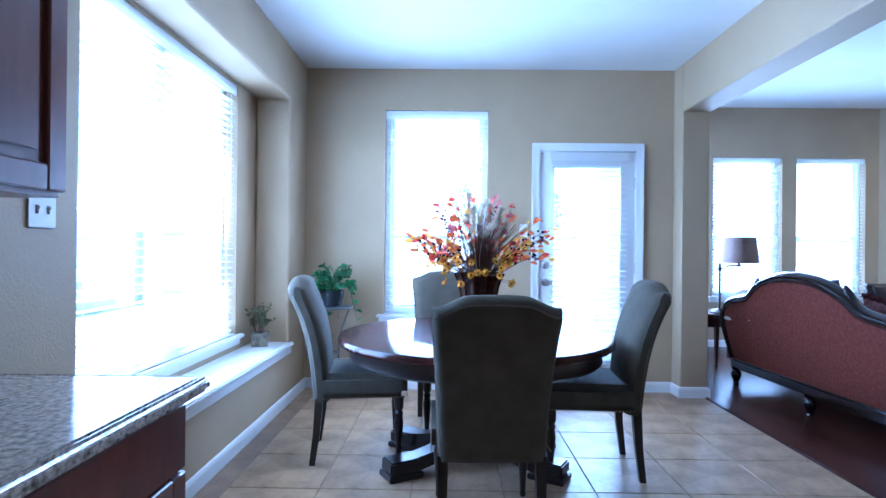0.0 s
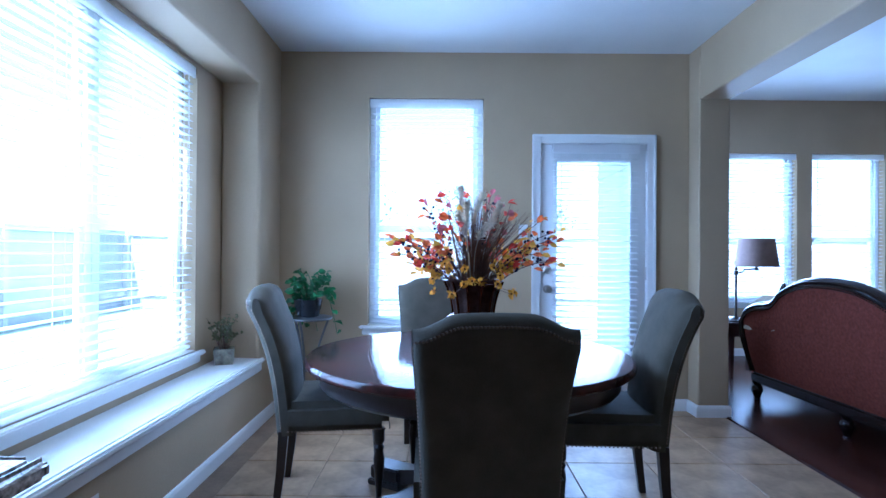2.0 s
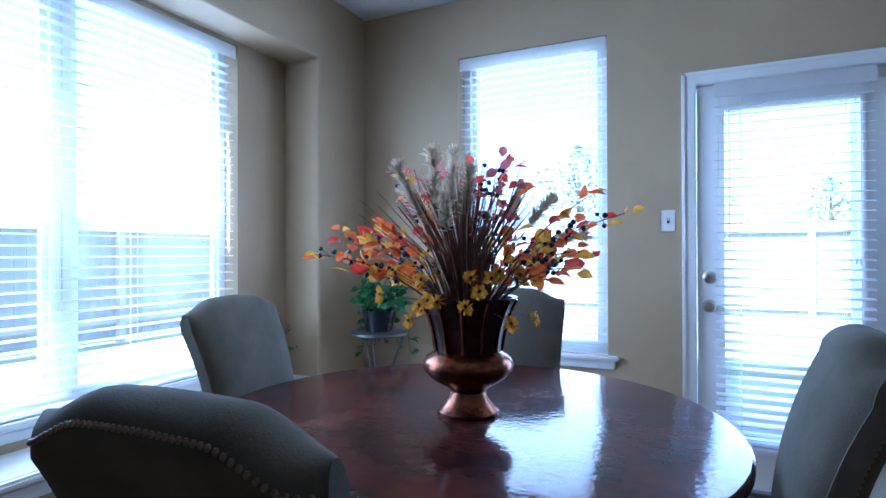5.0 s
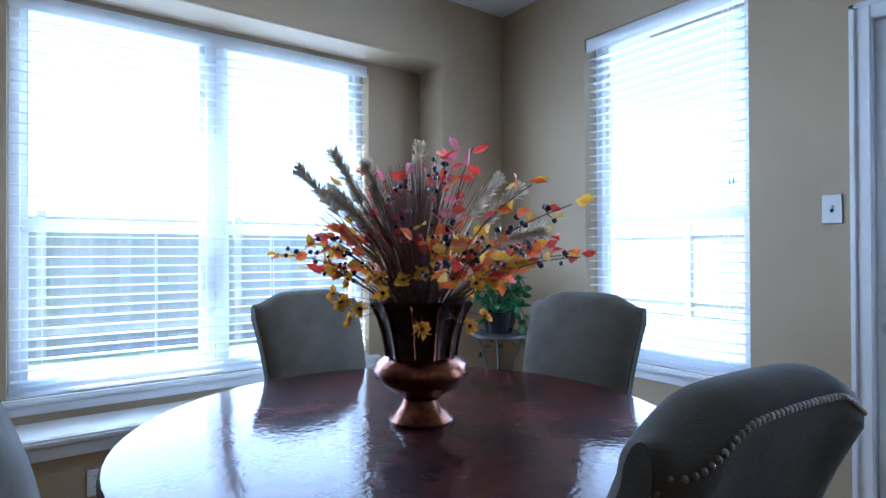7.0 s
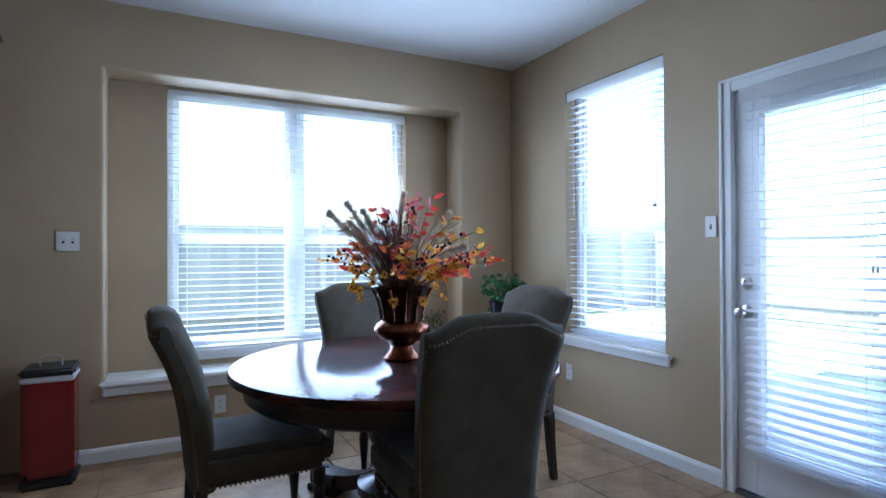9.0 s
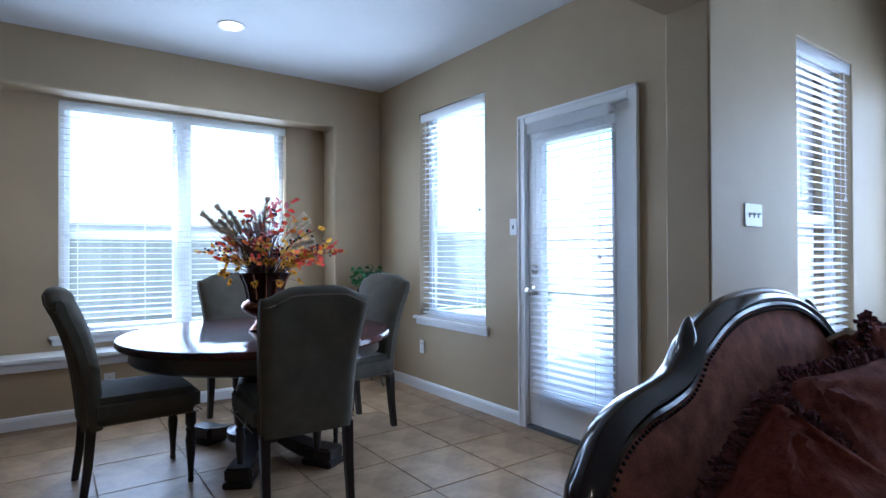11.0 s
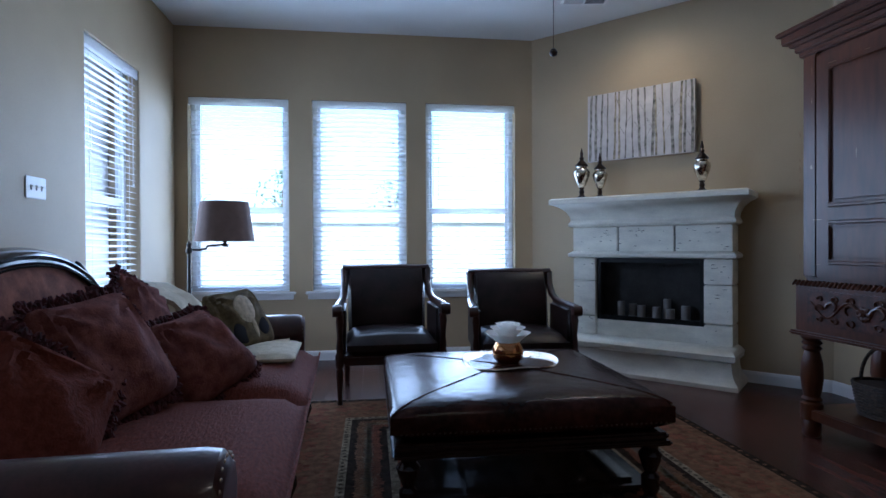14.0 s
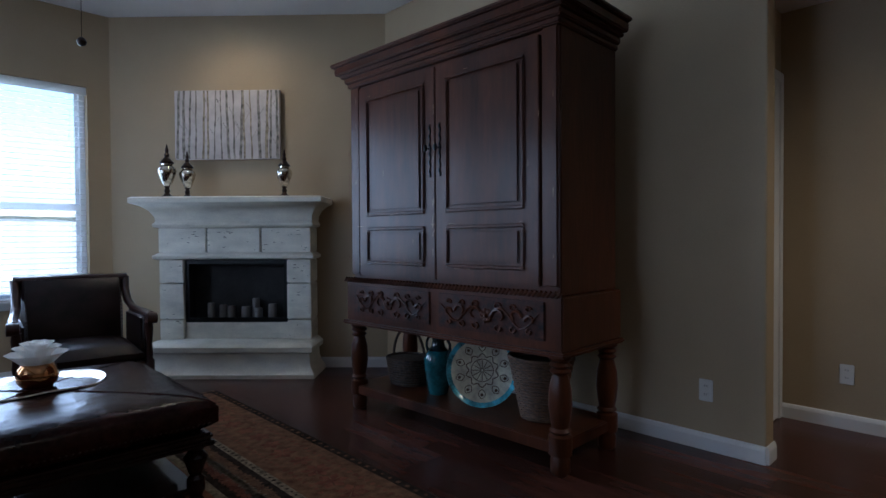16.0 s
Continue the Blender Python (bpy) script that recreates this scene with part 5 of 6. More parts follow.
pillow(on_sofa(0.08, 0.19, 0.665, -22, 20, -6), 0.38, 0.38, 0.18, "plain terracotta throw pillow tucked between patterned ones", M_TERRA, seed=6)
pillow(on_sofa(0.12, -0.09, 0.605, -38, -10, -26), 0.40, 0.40, 0.22, "small patterned terracotta pillow with looped fringe", M_PILLOW, seed=4)
dog = pillow(on_sofa(0.80, -0.12, 0.655, -22, -4, -30), 0.42, 0.36, 0.13, "olive tapestry pillow with cream and navy woven shapes", M_TAPESTRY, fringe=False, seed=5, name="tapestry_pillow")
for c, r, sc in (((0.01, -0.062, 0.040), 0.088, (0.85, 0.16, 0.95)), ((0.045, -0.060, -0.06), 0.05, (0.35, 0.2, 1.3))):
    bm = bmesh.new()
    ball(bm, c, r, 3, sc)
    part("woven_patch", bm, M_CREAM, dog, "cream woven patch")
for c, r, sc in (((-0.055, -0.058, -0.075), 0.075, (0.85, 0.16, 0.8)), ((0.12, -0.050, -0.065), 0.06, (0.8, 0.2, 0.95))):
    bm = bmesh.new()
    ball(bm, c, r, 3, sc)
    part("woven_patch", bm, M_NAVY, dog, "navy woven patch")
# cream throw over the far corner
throw = thing("knitted_throw", SOFA, "cream knitted throw draped over sofa back and seat", "blanket")
bm = bmesh.new()
path = [(0.50, 0.62), (0.47, 0.80), (0.38, 0.86), (0.25, 0.845), (0.13, 0.78), (0.04, 0.66), (-0.02, 0.54), (-0.10, 0.497), (-0.24, 0.494), (-0.36, 0.492)]
rows = []
for j, (y, z) in enumerate(path):
    row = []
    for i in range(15):
        q = i / 14
        row.append((0.50 + 0.48 * q + 0.05 * math.sin(j * 0.9) * (q - 0.5), y + 0.012 * math.sin(9 * q + j), z + 0.010 * math.sin(14 * q + j * 1.3) - (0.10 * max(0, q - 0.6) if j < 5 else 0)))
    rows.append(row)
vs = [[bm.verts.new(p) for p in r] for r in rows]
for a, b in zip(vs, vs[1:]):
    for i in range(14):
        bm.faces.new((a[i], a[i + 1], b[i + 1], b[i]))
r = bmesh.ops.extrude_face_region(bm, geom=list(bm.faces))
for e in r["geom"]:
    if isinstance(e, bmesh.types.BMVert):
        e.co.z += 0.022
        e.co.y -= 0.006
bmesh.ops.recalc_face_normals(bm, faces=bm.faces)
part("cloth", bm, M_THROW, throw)
part("folded_edge", cushion(bmesh.new(), 0.46, 0.30, 0.05, (0.67, -0.30, 0.505), 0.006, seed=9), M_THROW, throw)

# ---- end table and swing-arm lamp ----
et = thing("end_table", pose(2.62, 5.66, 0), "cherry wooden end table with tapered legs", "side table")
part("tabletop", bx(-0.27, 0.27, -0.27, 0.27, 0.565, 0.59, bevel=0.008), M_SIDEWOOD, et)
part("apron", bx(-0.235, 0.235, -0.235, 0.235, 0.46, 0.565), M_SIDEWOOD, et, soft=False)
part("drawer_front", bx(-0.18, 0.18, -0.243, -0.235, 0.475, 0.55, bevel=0.003), M_SIDEWOOD, et)
for sx in (-1, 1):
    for sy in (-1, 1):
        bm = bmesh.new()
        loft(bm, [[(sx * 0.225 + a * r, sy * 0.225 + b * r, z) for a, b in ((-1, -1), (1, -1), (1, 1), (-1, 1))] for z, r in ((0, 0.013), (0.46, 0.022), (0.56, 0.022))])
        part("leg", bm, M_SIDEWOOD, et, soft=False)
lamp = thing("swing_arm_lamp", pose(2.70, 5.53, 0.59), "bronze swing-arm lamp with taupe drum shade, off", "lamp")
part("base", turned([(0.09, 0), (0.092, 0.010), (0.06, 0.020), (0.03, 0.032), (0.012, 0.05)], 24), M_LAMPMETAL, lamp)
part("pole", turned([(0.011, 0.03), (0.011, 0.42), (0.020, 0.43), (0.020, 0.45), (0.012, 0.46), (0.016, 0.48), (0.004, 0.50)], 14), M_LAMPMETAL, lamp)
part("arm", tube(bmesh.new(), [(0, 0, 0.445), (0.06, 0.03, 0.445), (0.09, 0.045, 0.45), (0.10, 0.045, 0.47), (0.16, 0.04, 0.475), (0.21, 0.04, 0.48)], 0.007, 8), M_LAMPMETAL, lamp)
part("socket", turned([(0.010, 0.462), (0.028, 0.475), (0.010, 0.488), (0.014, 0.50), (0.014, 0.55)], 14, pose(0.21, 0.04, 0)), M_LAMPMETAL, lamp)
bm = bmesh.new()
lathe(bm, [(0.185, 0.500), (0.150, 0.755), (0.147, 0.755), (0.182, 0.500)], 40, pose(0.21, 0.04, 0), cap=False)
bm.verts.ensure_lookup_table()
for i in range(40):
    bm.faces.new((bm.verts[i], bm.verts[(i + 1) % 40], bm.verts[120 + (i + 1) % 40], bm.verts[120 + i]))
part("shade", bm, M_SHADE, lamp, "taupe fabric drum shade")


# ---- armchairs ----
def armchair(m):
    ob = thing("leather_armchair", m, "dark leather armchair with carved walnut frame", "armchair", "leather armchairs")
    rings = []
    for k in range(11):
        v = k / 10
        z = 0.40 + 0.522 * v
        y = 0.20 + 0.13 * v ** 1.3
        w = 0.288 + 0.018 * v
        puff = 0.05 * math.sin(math.pi * v) ** 0.5 + 0.02
        rings.append([(-w, y + 0.03, z), (-w * 0.9, y - puff * 0.8, z), (-w * 0.4, y - puff - 0.012, z), (w * 0.4, y - puff - 0.012, z), (w * 0.9, y - puff * 0.8, z), (w, y + 0.03, z), (w * 0.6, y + 0.05, z), (-w * 0.6, y + 0.05, z)])
    bm = loft(bmesh.new(), rings)
    bmesh.ops.recalc_face_normals(bm, faces=bm.faces)
    part("backrest", bm, M_LEATHER, ob)
    part("seat", cushion(bmesh.new(), 0.60, 0.60, 0.15, (0, -0.06, 0.405), 0.03, seed=4), M_LEATHER, ob)
    part("seat_rail", bx(-0.325, 0.325, -0.33, 0.25, 0.28, 0.35, bevel=0.012), M_CHAIRWOOD, ob)
    top = [Vector((-0.335 + 0.67 * i / 16, 0.335 + 0.012 * math.cos(math.pi * (i / 16 - 0.5)), 0.915 + 0.014 * (1 - abs(i / 8 - 1) ** 2) + 0.012 * abs(i / 8 - 1) ** 6)) for i in range(17)]
    part("top_rail", tube(bmesh.new(), top, 0.026, 8), M_CHAIRWOOD, ob)
    for s in (-1, 1):
        pts = [(s * 0.325, 0.34, 0.92), (s * 0.318, 0.30, 0.82), (s * 0.322, 0.235, 0.735), (s * 0.335, 0.13, 0.69), (s * 0.347, 0.0, 0.682), (s * 0.355, -0.16, 0.680), (s * 0.36, -0.29, 0.672)]
        part("arm_rail", tube(bmesh.new(), pts, [0.026, 0.027, 0.027, 0.026, 0.026, 0.028, 0.031], 10), M_CHAIRWOOD, ob)
        part("hand_scroll", turned([(0.012, -0.034), (0.040, -0.030), (0.042, 0), (0.040, 0.030), (0.012, 0.034)], 16, pose(s * 0.36, -0.30, 0.655, 0, 90, 0)), M_CHAIRWOOD, ob)
        part("side_panel", bx(min(s * 0.305, s * 0.345), max(s * 0.305, s * 0.345), -0.27, 0.24, 0.33, 0.672, bevel=0.018, seg=3), M_LEATHER, ob)
        prof = [(0.014, 0), (0.018, 0.02), (0.015, 0.03), (0.024, 0.20), (0.027, 0.24), (0.020, 0.26), (0.030, 0.28), (0.030, 0.35), (0.020, 0.37), (0.024, 0.40), (0.017, 0.47), (0.026, 0.58), (0.022, 0.62), (0.028, 0.63)]
        part("leg", turned(prof, 14, pose(s * 0.345, -0.30, 0)), M_CHAIRWOOD, ob)
        bm = bmesh.new()
        loft(bm, [[(s * 0.30 + a * r, 0.25 + dy + b * r, z) for a, b in ((-1, -1), (1, -1), (1, 1), (-1, 1))] for z, r, dy in ((0, 0.016, 0.06), (0.16, 0.019, 0.02), (0.32, 0.022, 0))])
        part("leg", bm, M_CHAIRWOOD, ob, soft=False)
        bm = bmesh.new()
        for k in range(16):
            nail(bm, (s * 0.272, 0.175 + 0.10 * (k / 15) ** 1.3 - 0.022, 0.47 + 0.40 * k / 15), (0, -1, 0))
            nail(bm, (s * 0.347, -0.26 + 0.44 * k / 15, 0.645), (s, 0, 0))
        tagged(part("nailheads", bm, M_NAILDARK, ob), kind="stuff")
    return ob


LOW = Matrix.Diagonal((1, 1, 0.955, 1))
ac = armchair(pose(3.985, 5.80, 0.0, 0, 0, 2) @ LOW)
copy_thing(ac, pose(4.935, 5.81, 0.0, 0, 0, -4) @ LOW)

# ---- ottoman ----
OX, OY = 4.485, 4.38
ott = thing("leather_ottoman", pose(OX, OY, 0.011), "brown leather ottoman table with turned legs and slatted shelf", "ottoman")
part("cushion", cushion(bmesh.new(), 1.12, 1.09, 0.15, (0, 0, 0.377), 0.022, 56, 52, seed=6, power=9, rim=0.42), M_BROWNLEATHER, ott)
for s in (-1, 1):
    for a in (-1, 1):
        pts = []
        for q in (0.985, 0.96, 0.93, 0.88, 0.8, 0.7, 0.55, 0.4, 0.25, 0.1, 0.0):
            e = 0.42 + 0.58 * (1 - q ** 9) ** 0.8
            pts.append((s * 0.56 * q, a * 0.545 * q, 0.377 + 0.075 * e + 0.022 * (1 - q * q) ** 2 + 0.0005))
        part("seam", tube(bmesh.new(), pts, 0.0035, 6), M_BROWNLEATHER, ott)
bm = bmesh.new()
for k in range(52):
    q = -0.52 + 1.04 * k / 51
    for s_ in (-1, 1):
        nail(bm, (q, s_ * 0.544, 0.345), (0, s_, 0))
        nail(bm, (s_ * 0.559, q, 0.3425), (s_, 0, 0))
tagged(part("nailheads", bm, M_NAILDARK, ott), kind="stuff")
bm = bmesh.new()
box(bm, -0.545, 0.545, -0.53, 0.53, 0.268, 0.300, bevel=0.010)
box(bm, -0.555, 0.555, -0.54, 0.54, 0.248, 0.268, bevel=0.008)
part("frame", bm, M_CARVED, ott)
for sx in (-1, 1):
    for sy in (-1, 1):
        prof = [(0.022, 0), (0.034, 0.012), (0.024, 0.035), (0.036, 0.06), (0.036, 0.11), (0.022, 0.125), (0.030, 0.14), (0.044, 0.185), (0.048, 0.20), (0.030, 0.222), (0.042, 0.250)]
        part("leg", turned(prof, 18, pose(sx * 0.49, sy * 0.475, 0)), M_CARVED, ott)
shelf = part("shelf", bx(-0.50, 0.50, -0.485, 0.485, 0.062, 0.078, bevel=0.004), M_CARVED, ott)
for k in range(9):
    part("slat", bx(-0.45 + k * 0.101, -0.375 + k * 0.101, -0.44, 0.44, 0.079, 0.092, bevel=0.004), M_GLOSSWOOD, shelf)

# ---- tray, bowl and rose on the ottoman ----
bm = bmesh.new()
rings = []
for r, z in ((0.0, 0.0), (0.10, 0.0), (0.175, 0.004), (0.225, 0.014), (0.240, 0.020), (0.236, 0.025), (0.20, 0.014), (0.10, 0.006), (0.004, 0.006)):
    ring = []
    for i in range(48):
        t = 2 * math.pi * i / 48
        k = r * (1 + 0.07 * math.cos(3 * t + 0.6) + 0.03 * math.sin(5 * t))
        ring.append((k * math.cos(t), k * math.sin(t), z + (0.006 * math.sin(3 * t) if r > 0.19 else 0)))
    rings.append(ring)
tray = tagged(part("metal_tray", loft(bm, rings), M_TRAY, None, at=pose(4.53, 4.48, 0.467)), "hammered champagne metal tray on the ottoman", "tray")
bowl = thing("rose_gold_bowl", pose(4.52, 4.44, 0.474), "polished rose gold bowl holding a white rose", "bowl")
part("bowl_body", turned([(0.03, 0), (0.045, 0.003), (0.070, 0.030), (0.078, 0.060), (0.070, 0.095), (0.055, 0.112), (0.050, 0.110), (0.062, 0.09), (0.02, 0.05)], 32), M_GOLD, bowl)
rose = thing("white_rose", pose(4.52, 4.44, 0.578) @ Matrix.Diagonal((1.6, 1.6, 1.75, 1)), "white artificial rose in full bloom", "flower")
rg = random.Random(5)
for layer, (n, r, z, s) in enumerate(((8, 0.052, 0.000, 0.050), (8, 0.040, 0.018, 0.046), (7, 0.028, 0.032, 0.042), (5, 0.015, 0.040, 0.036))):
    for k in range(n):
        t = 2 * math.pi * k / n + layer * 0.5
        bm = bmesh.new()
        grid = [[None] * 5 for _ in range(5)]
        for i in range(5):
            for j in range(5):
                u, v = -1 + i / 2, j / 4
                ang = t + u * 0.72
                rr = r * (0.35 + 0.65 * math.sin(v * 1.7)) + (0.020 - 0.004 * layer) * v ** 3 * (1 - 0.4 * u * u)
                grid[i][j] = bm.verts.new((rr * math.cos(ang), rr * math.sin(ang), z - 0.012 + s * v * (1.08 - 0.25 * v * v) * (1 - 0.10 * u ** 4) + rg.uniform(-1, 1) * 0.001))
        for i in range(4):
            for j in range(4):
                bm.faces.new((grid[i][j], grid[i + 1][j], grid[i + 1][j + 1], grid[i][j + 1]))
        part("petal", bm, M_ROSE, rose)

# ---- fireplace ----
FP = pose(6.22, 6.18, 0, 0, 0, -45)
fire = tagged(thing("fireplace", FP, "cream cast limestone fireplace surround with black firebox", "fireplace"), kind="structure")


def mould(profile, w, name):
    """A moulding run: (standing out, height, extra width) in order; mitred returns at both ends."""
    bm = bmesh.new()
    rings = [[(-w / 2 - e, -0.001, z), (-w / 2 - e, -d, z), (w / 2 + e, -d, z), (w / 2 + e, -0.001, z)] for d, z, e in profile]
    loft(bm, rings)
    bmesh.ops.recalc_face_normals(bm, faces=bm.faces)
    return part(name, bm, M_STONE, fire)


mould([(0.40, 1.395, 0.12), (0.42, 1.405, 0.135), (0.42, 1.440, 0.135), (0.40, 1.452, 0.12)], 1.26, "mantel_shelf")
mould([(0.235, 1.265, 0.015), (0.245, 1.30, 0.02), (0.28, 1.345, 0.045), (0.335, 1.38, 0.085), (0.39, 1.394, 0.115)], 1.26, "mantel_cove")
mould([(0.225, 1.205, 0.0), (0.255, 1.215, 0.025), (0.262, 1.235, 0.03), (0.245, 1.25, 0.02), (0.238, 1.264, 0.015)], 1.26, "upper_moulding")
for a, b in ((-0.63, -0.236), (-0.224, 0.214), (0.226, 0.63)):
    part("frieze_block", bx(a, b, -0.222, -0.001, 1.002, 1.204, bevel=0.006), M_STONE, fire)
part("frieze_backing", bx(-0.62, 0.62, -0.20, -0.001, 1.003, 1.203), M_PIT, fire, soft=False)
mould([(0.222, 0.945, 0.0), (0.258, 0.955, 0.03), (0.262, 0.978, 0.032), (0.24, 0.99, 0.015), (0.224, 1.0, 0.0)], 1.26, "lower_moulding")
for s in (-1, 1):
    for z0, z1 in ((0.285, 0.443), (0.450, 0.743), (0.750, 0.943)):
        a, b = sorted((s * 0.63, s * 0.43))
        part("pilaster_block", bx(a, b, -0.215, -0.001, z0, z1, bevel=0.006), M_STONE, fire)
part("hearth_panel", bx(-0.429, 0.429, -0.185, -0.001, 0.285, 0.42, bevel=0.004), M_STONE, fire)
mould([(0.33, 0.19, 0.0), (0.37, 0.205, 0.03), (0.375, 0.245, 0.035), (0.34, 0.270, 0.01), (0.30, 0.283, -0.01)], 1.28, "hearth_ledge")
mould([(0.40, 0.0, 0.055), (0.40, 0.03, 0.055), (0.355, 0.075, 0.02), (0.335, 0.12, 0.005), (0.33, 0.188, 0.0)], 1.28, "hearth_base")
bm = bmesh.new()
rg = random.Random(21)
for k in range(60):
    x, z = rg.uniform(-0.6, 0.6), rg.choice((rg.uniform(1.02, 1.19), rg.uniform(0.30, 0.92)))
    if z < 0.95 and abs(x) < 0.45:
        x = math.copysign(rg.uniform(0.45, 0.61), x)
    d = 0.2225 if z > 1 else 0.2155
    w, h_ = rg.uniform(0.004, 0.02), rg.uniform(0.002, 0.004)
    vs = [bm.verts.new((x + a * w, -d, z + b * h_)) for a, b in ((-1, 0), (-0.3, 1), (0.6, 0.8), (1, -0.2), (0.2, -1), (-0.6, -0.7))]
    bm.faces.new(vs)
tagged(part("stone_pits", bm, M_PIT, fire, soft=False), kind="stuff")
box_ = thing("firebox", FP, "black metal firebox with dark interior", "firebox")
for q in ((-0.429, 0.429, -0.03, -0.02, 0.42, 0.944), (-0.429, -0.41, -0.17, -0.03, 0.42, 0.944), (0.41, 0.429, -0.17, -0.03, 0.42, 0.944), (-0.41, 0.41, -0.17, -0.03, 0.925, 0.944), (-0.41, 0.41, -0.17, -0.03, 0.421, 0.44)):
    part("liner_panel", bx(*q), M_FIREBOX, box_, soft=False)
for q in ((-0.428, -0.395, 0.421, 0.942), (0.395, 0.428, 0.421, 0.942), (-0.395, 0.395, 0.905, 0.942), (-0.395, 0.395, 0.421, 0.462)):
    part("frame_bar", bx(q[0], q[1], -0.184, -0.171, q[2], q[3], bevel=0.003), M_IRON, box_)
for x, y, r, hh in ((-0.24, -0.12, 0.030, 0.135), (-0.155, -0.08, 0.032, 0.115), (-0.07, -0.12, 0.032, 0.110), (0.055, -0.13, 0.034, 0.105), (0.125, -0.08, 0.030, 0.17), (0.165, -0.14, 0.034, 0.095), (0.275, -0.11, 0.034, 0.125)):
    cd = thing("pillar_candle", FP @ pose(x, y, 0.441), "grey wax pillar candle inside the firebox", "candle", "pillar candles")
    part("wax", turned([(r, 0), (r, hh - 0.006), (r - 0.004, hh), (r - 0.010, hh - 0.006), (0.004, hh - 0.008)], 18), M_CANDLE, cd)
    part("wick", tube(bmesh.new(), [(0, 0, hh - 0.01), (0.002, 0, hh + 0.008)], 0.0012, 5), M_IRON, cd)


def urn(x, y, k, label):
    ob = thing("lidded_urn", FP @ pose(x, y, 1.4525), label, "urn", "mercury glass urns on the mantel")
    part("foot", turned([(0.044 * k, 0), (0.046 * k, 0.010 * k), (0.028 * k, 0.022 * k), (0.016 * k, 0.040 * k), (0.022 * k, 0.055 * k), (0.014 * k, 0.075 * k), (0.024 * k, 0.088 * k)], 24), M_BRONZEDK, ob)
    part("body", turned([(0.022 * k, 0.088 * k), (0.040 * k, 0.120 * k), (0.060 * k, 0.175 * k), (0.066 * k, 0.205 * k), (0.058 * k, 0.228 * k), (0.040 * k, 0.242 * k), (0.040 * k, 0.256 * k)], 24), M_MERCURY, ob)
    part("lid", turned([(0.048 * k, 0.256 * k), (0.050 * k, 0.266 * k), (0.030 * k, 0.290 * k), (0.014 * k, 0.308 * k), (0.020 * k, 0.322 * k), (0.010 * k, 0.338 * k), (0.014 * k, 0.352 * k), (0.003 * k, 0.40 * k)], 24), M_BRONZEDK, ob)


urn(-0.55, -0.22, 1.10, "tall mercury glass urn with bronze lid on the mantel")
urn(-0.41, -0.16, 0.98, "mercury glass urn with bronze lid on the mantel")
urn(0.42, -0.22, 0.98, "mercury glass urn with bronze lid on the mantel")

# ---- birch canvas ----
PNT = FP @ pose(-0.12, -0.002, 1.795)
art = thing("birch_canvas", PNT, "wide canvas painting of pale birch trunks", "painting")
part("canvas", bx(-0.45, 0.45, -0.038, 0, 0, 0.585, bevel=0.002, seg=1), M_CANVAS, art)
rg = random.Random(17)
for k in range(17):
    x = -0.43 + 0.86 * k / 16 + rg.uniform(-0.014, 0.014)
    w, ln = rg.uniform(0.004, 0.012), rg.uniform(-0.02, 0.02)
    bm = bmesh.new()
    rows = []
    for i in range(13):
        z = 0.003 + 0.579 * i / 12
        c = x + ln * (i / 12) + 0.002 * math.sin(i * 1.1 + k)
        hwid = w * (1.15 - 0.3 * i / 12) * rg.uniform(0.85, 1.15)
        c = max(-0.448 + hwid, min(0.448 - hwid, c))
        rows.append((bm.verts.new((c - hwid, -0.0392, z)), bm.verts.new((c + hwid, -0.0392, z))))
    for a, b in zip(rows, rows[1:]):
        bm.faces.new((a[0], a[1], b[1], b[0]))
    for i in range(rg.choice((1, 2, 2, 3))):
        z = rg.uniform(0.1, 0.5)
        s = rg.choice((-1, 1))
        pts = [(x, z), (x + s * 0.02, z + 0.03), (x + s * 0.045, z + 0.075)]
        if abs(pts[2][0]) < 0.44 and pts[2][1] < 0.57:
            q = [(bm.verts.new((px_ - 0.0016, -0.0390, pz)), bm.verts.new((px_ + 0.0016, -0.0390, pz))) for px_, pz in pts]
            for a, b in zip(q, q[1:]):
                bm.faces.new((a[0], a[1], b[1], b[0]))
    part("painted_trunk", bm, rg.choice((M_BIRCH, M_BIRCH, M_BIRCHGOLD)), art, soft=False)

# ---- armoire ----
AW = 1.68
ARM = pose(6.79, 3.80, 0, 0, 0, -88)
arm = thing("armoire", ARM @ Matrix.Diagonal((1, 1, 0.97, 1)), "large distressed cherry armoire on turned legs with shelf", "armoire")
hwid, D = AW / 2 - 0.06, 0.55
part("body", bx(-hwid, hwid, -D + 0.02, 0, 0.86, 2.14, bevel=0.004, seg=1), M_ARMOIRE, arm)
for s in (-1, 1):
    a, b = sorted((s * hwid, s * (hwid - 0.095)))
    part("corner_post", bx(a, b, -D - 0.004, -D + 0.02, 0.90, 2.14, bevel=0.010, seg=3), M_ARMOIRE, arm)
part("lower_case", bx(-hwid - 0.03, hwid + 0.03, -D - 0.02, 0, 0.60, 0.86, bevel=0.006), M_ARMOIRE, arm)
part("lower_lip", bx(-hwid - 0.055, hwid + 0.055, -D - 0.045, 0, 0.575, 0.60, bevel=0.010), M_ARMOIRE, arm)
for z0, z1, e in ((2.14, 2.17, 0.015), (2.17, 2.205, 0.03), (2.205, 2.225, 0.05), (2.225, 2.275, 0.075), (2.275, 2.30, 0.095)):
    part("cornice_step", bx(-hwid - e, hwid + e, -D - e, 0, z0, z1, bevel=0.007), M_ARMOIRE, arm)
rope = part("rope_moulding", bx(-hwid - 0.035, hwid + 0.035, -D - 0.034, -D - 0.018, 0.862, 0.878, bevel=0.004), M_ARMOIRE, arm)
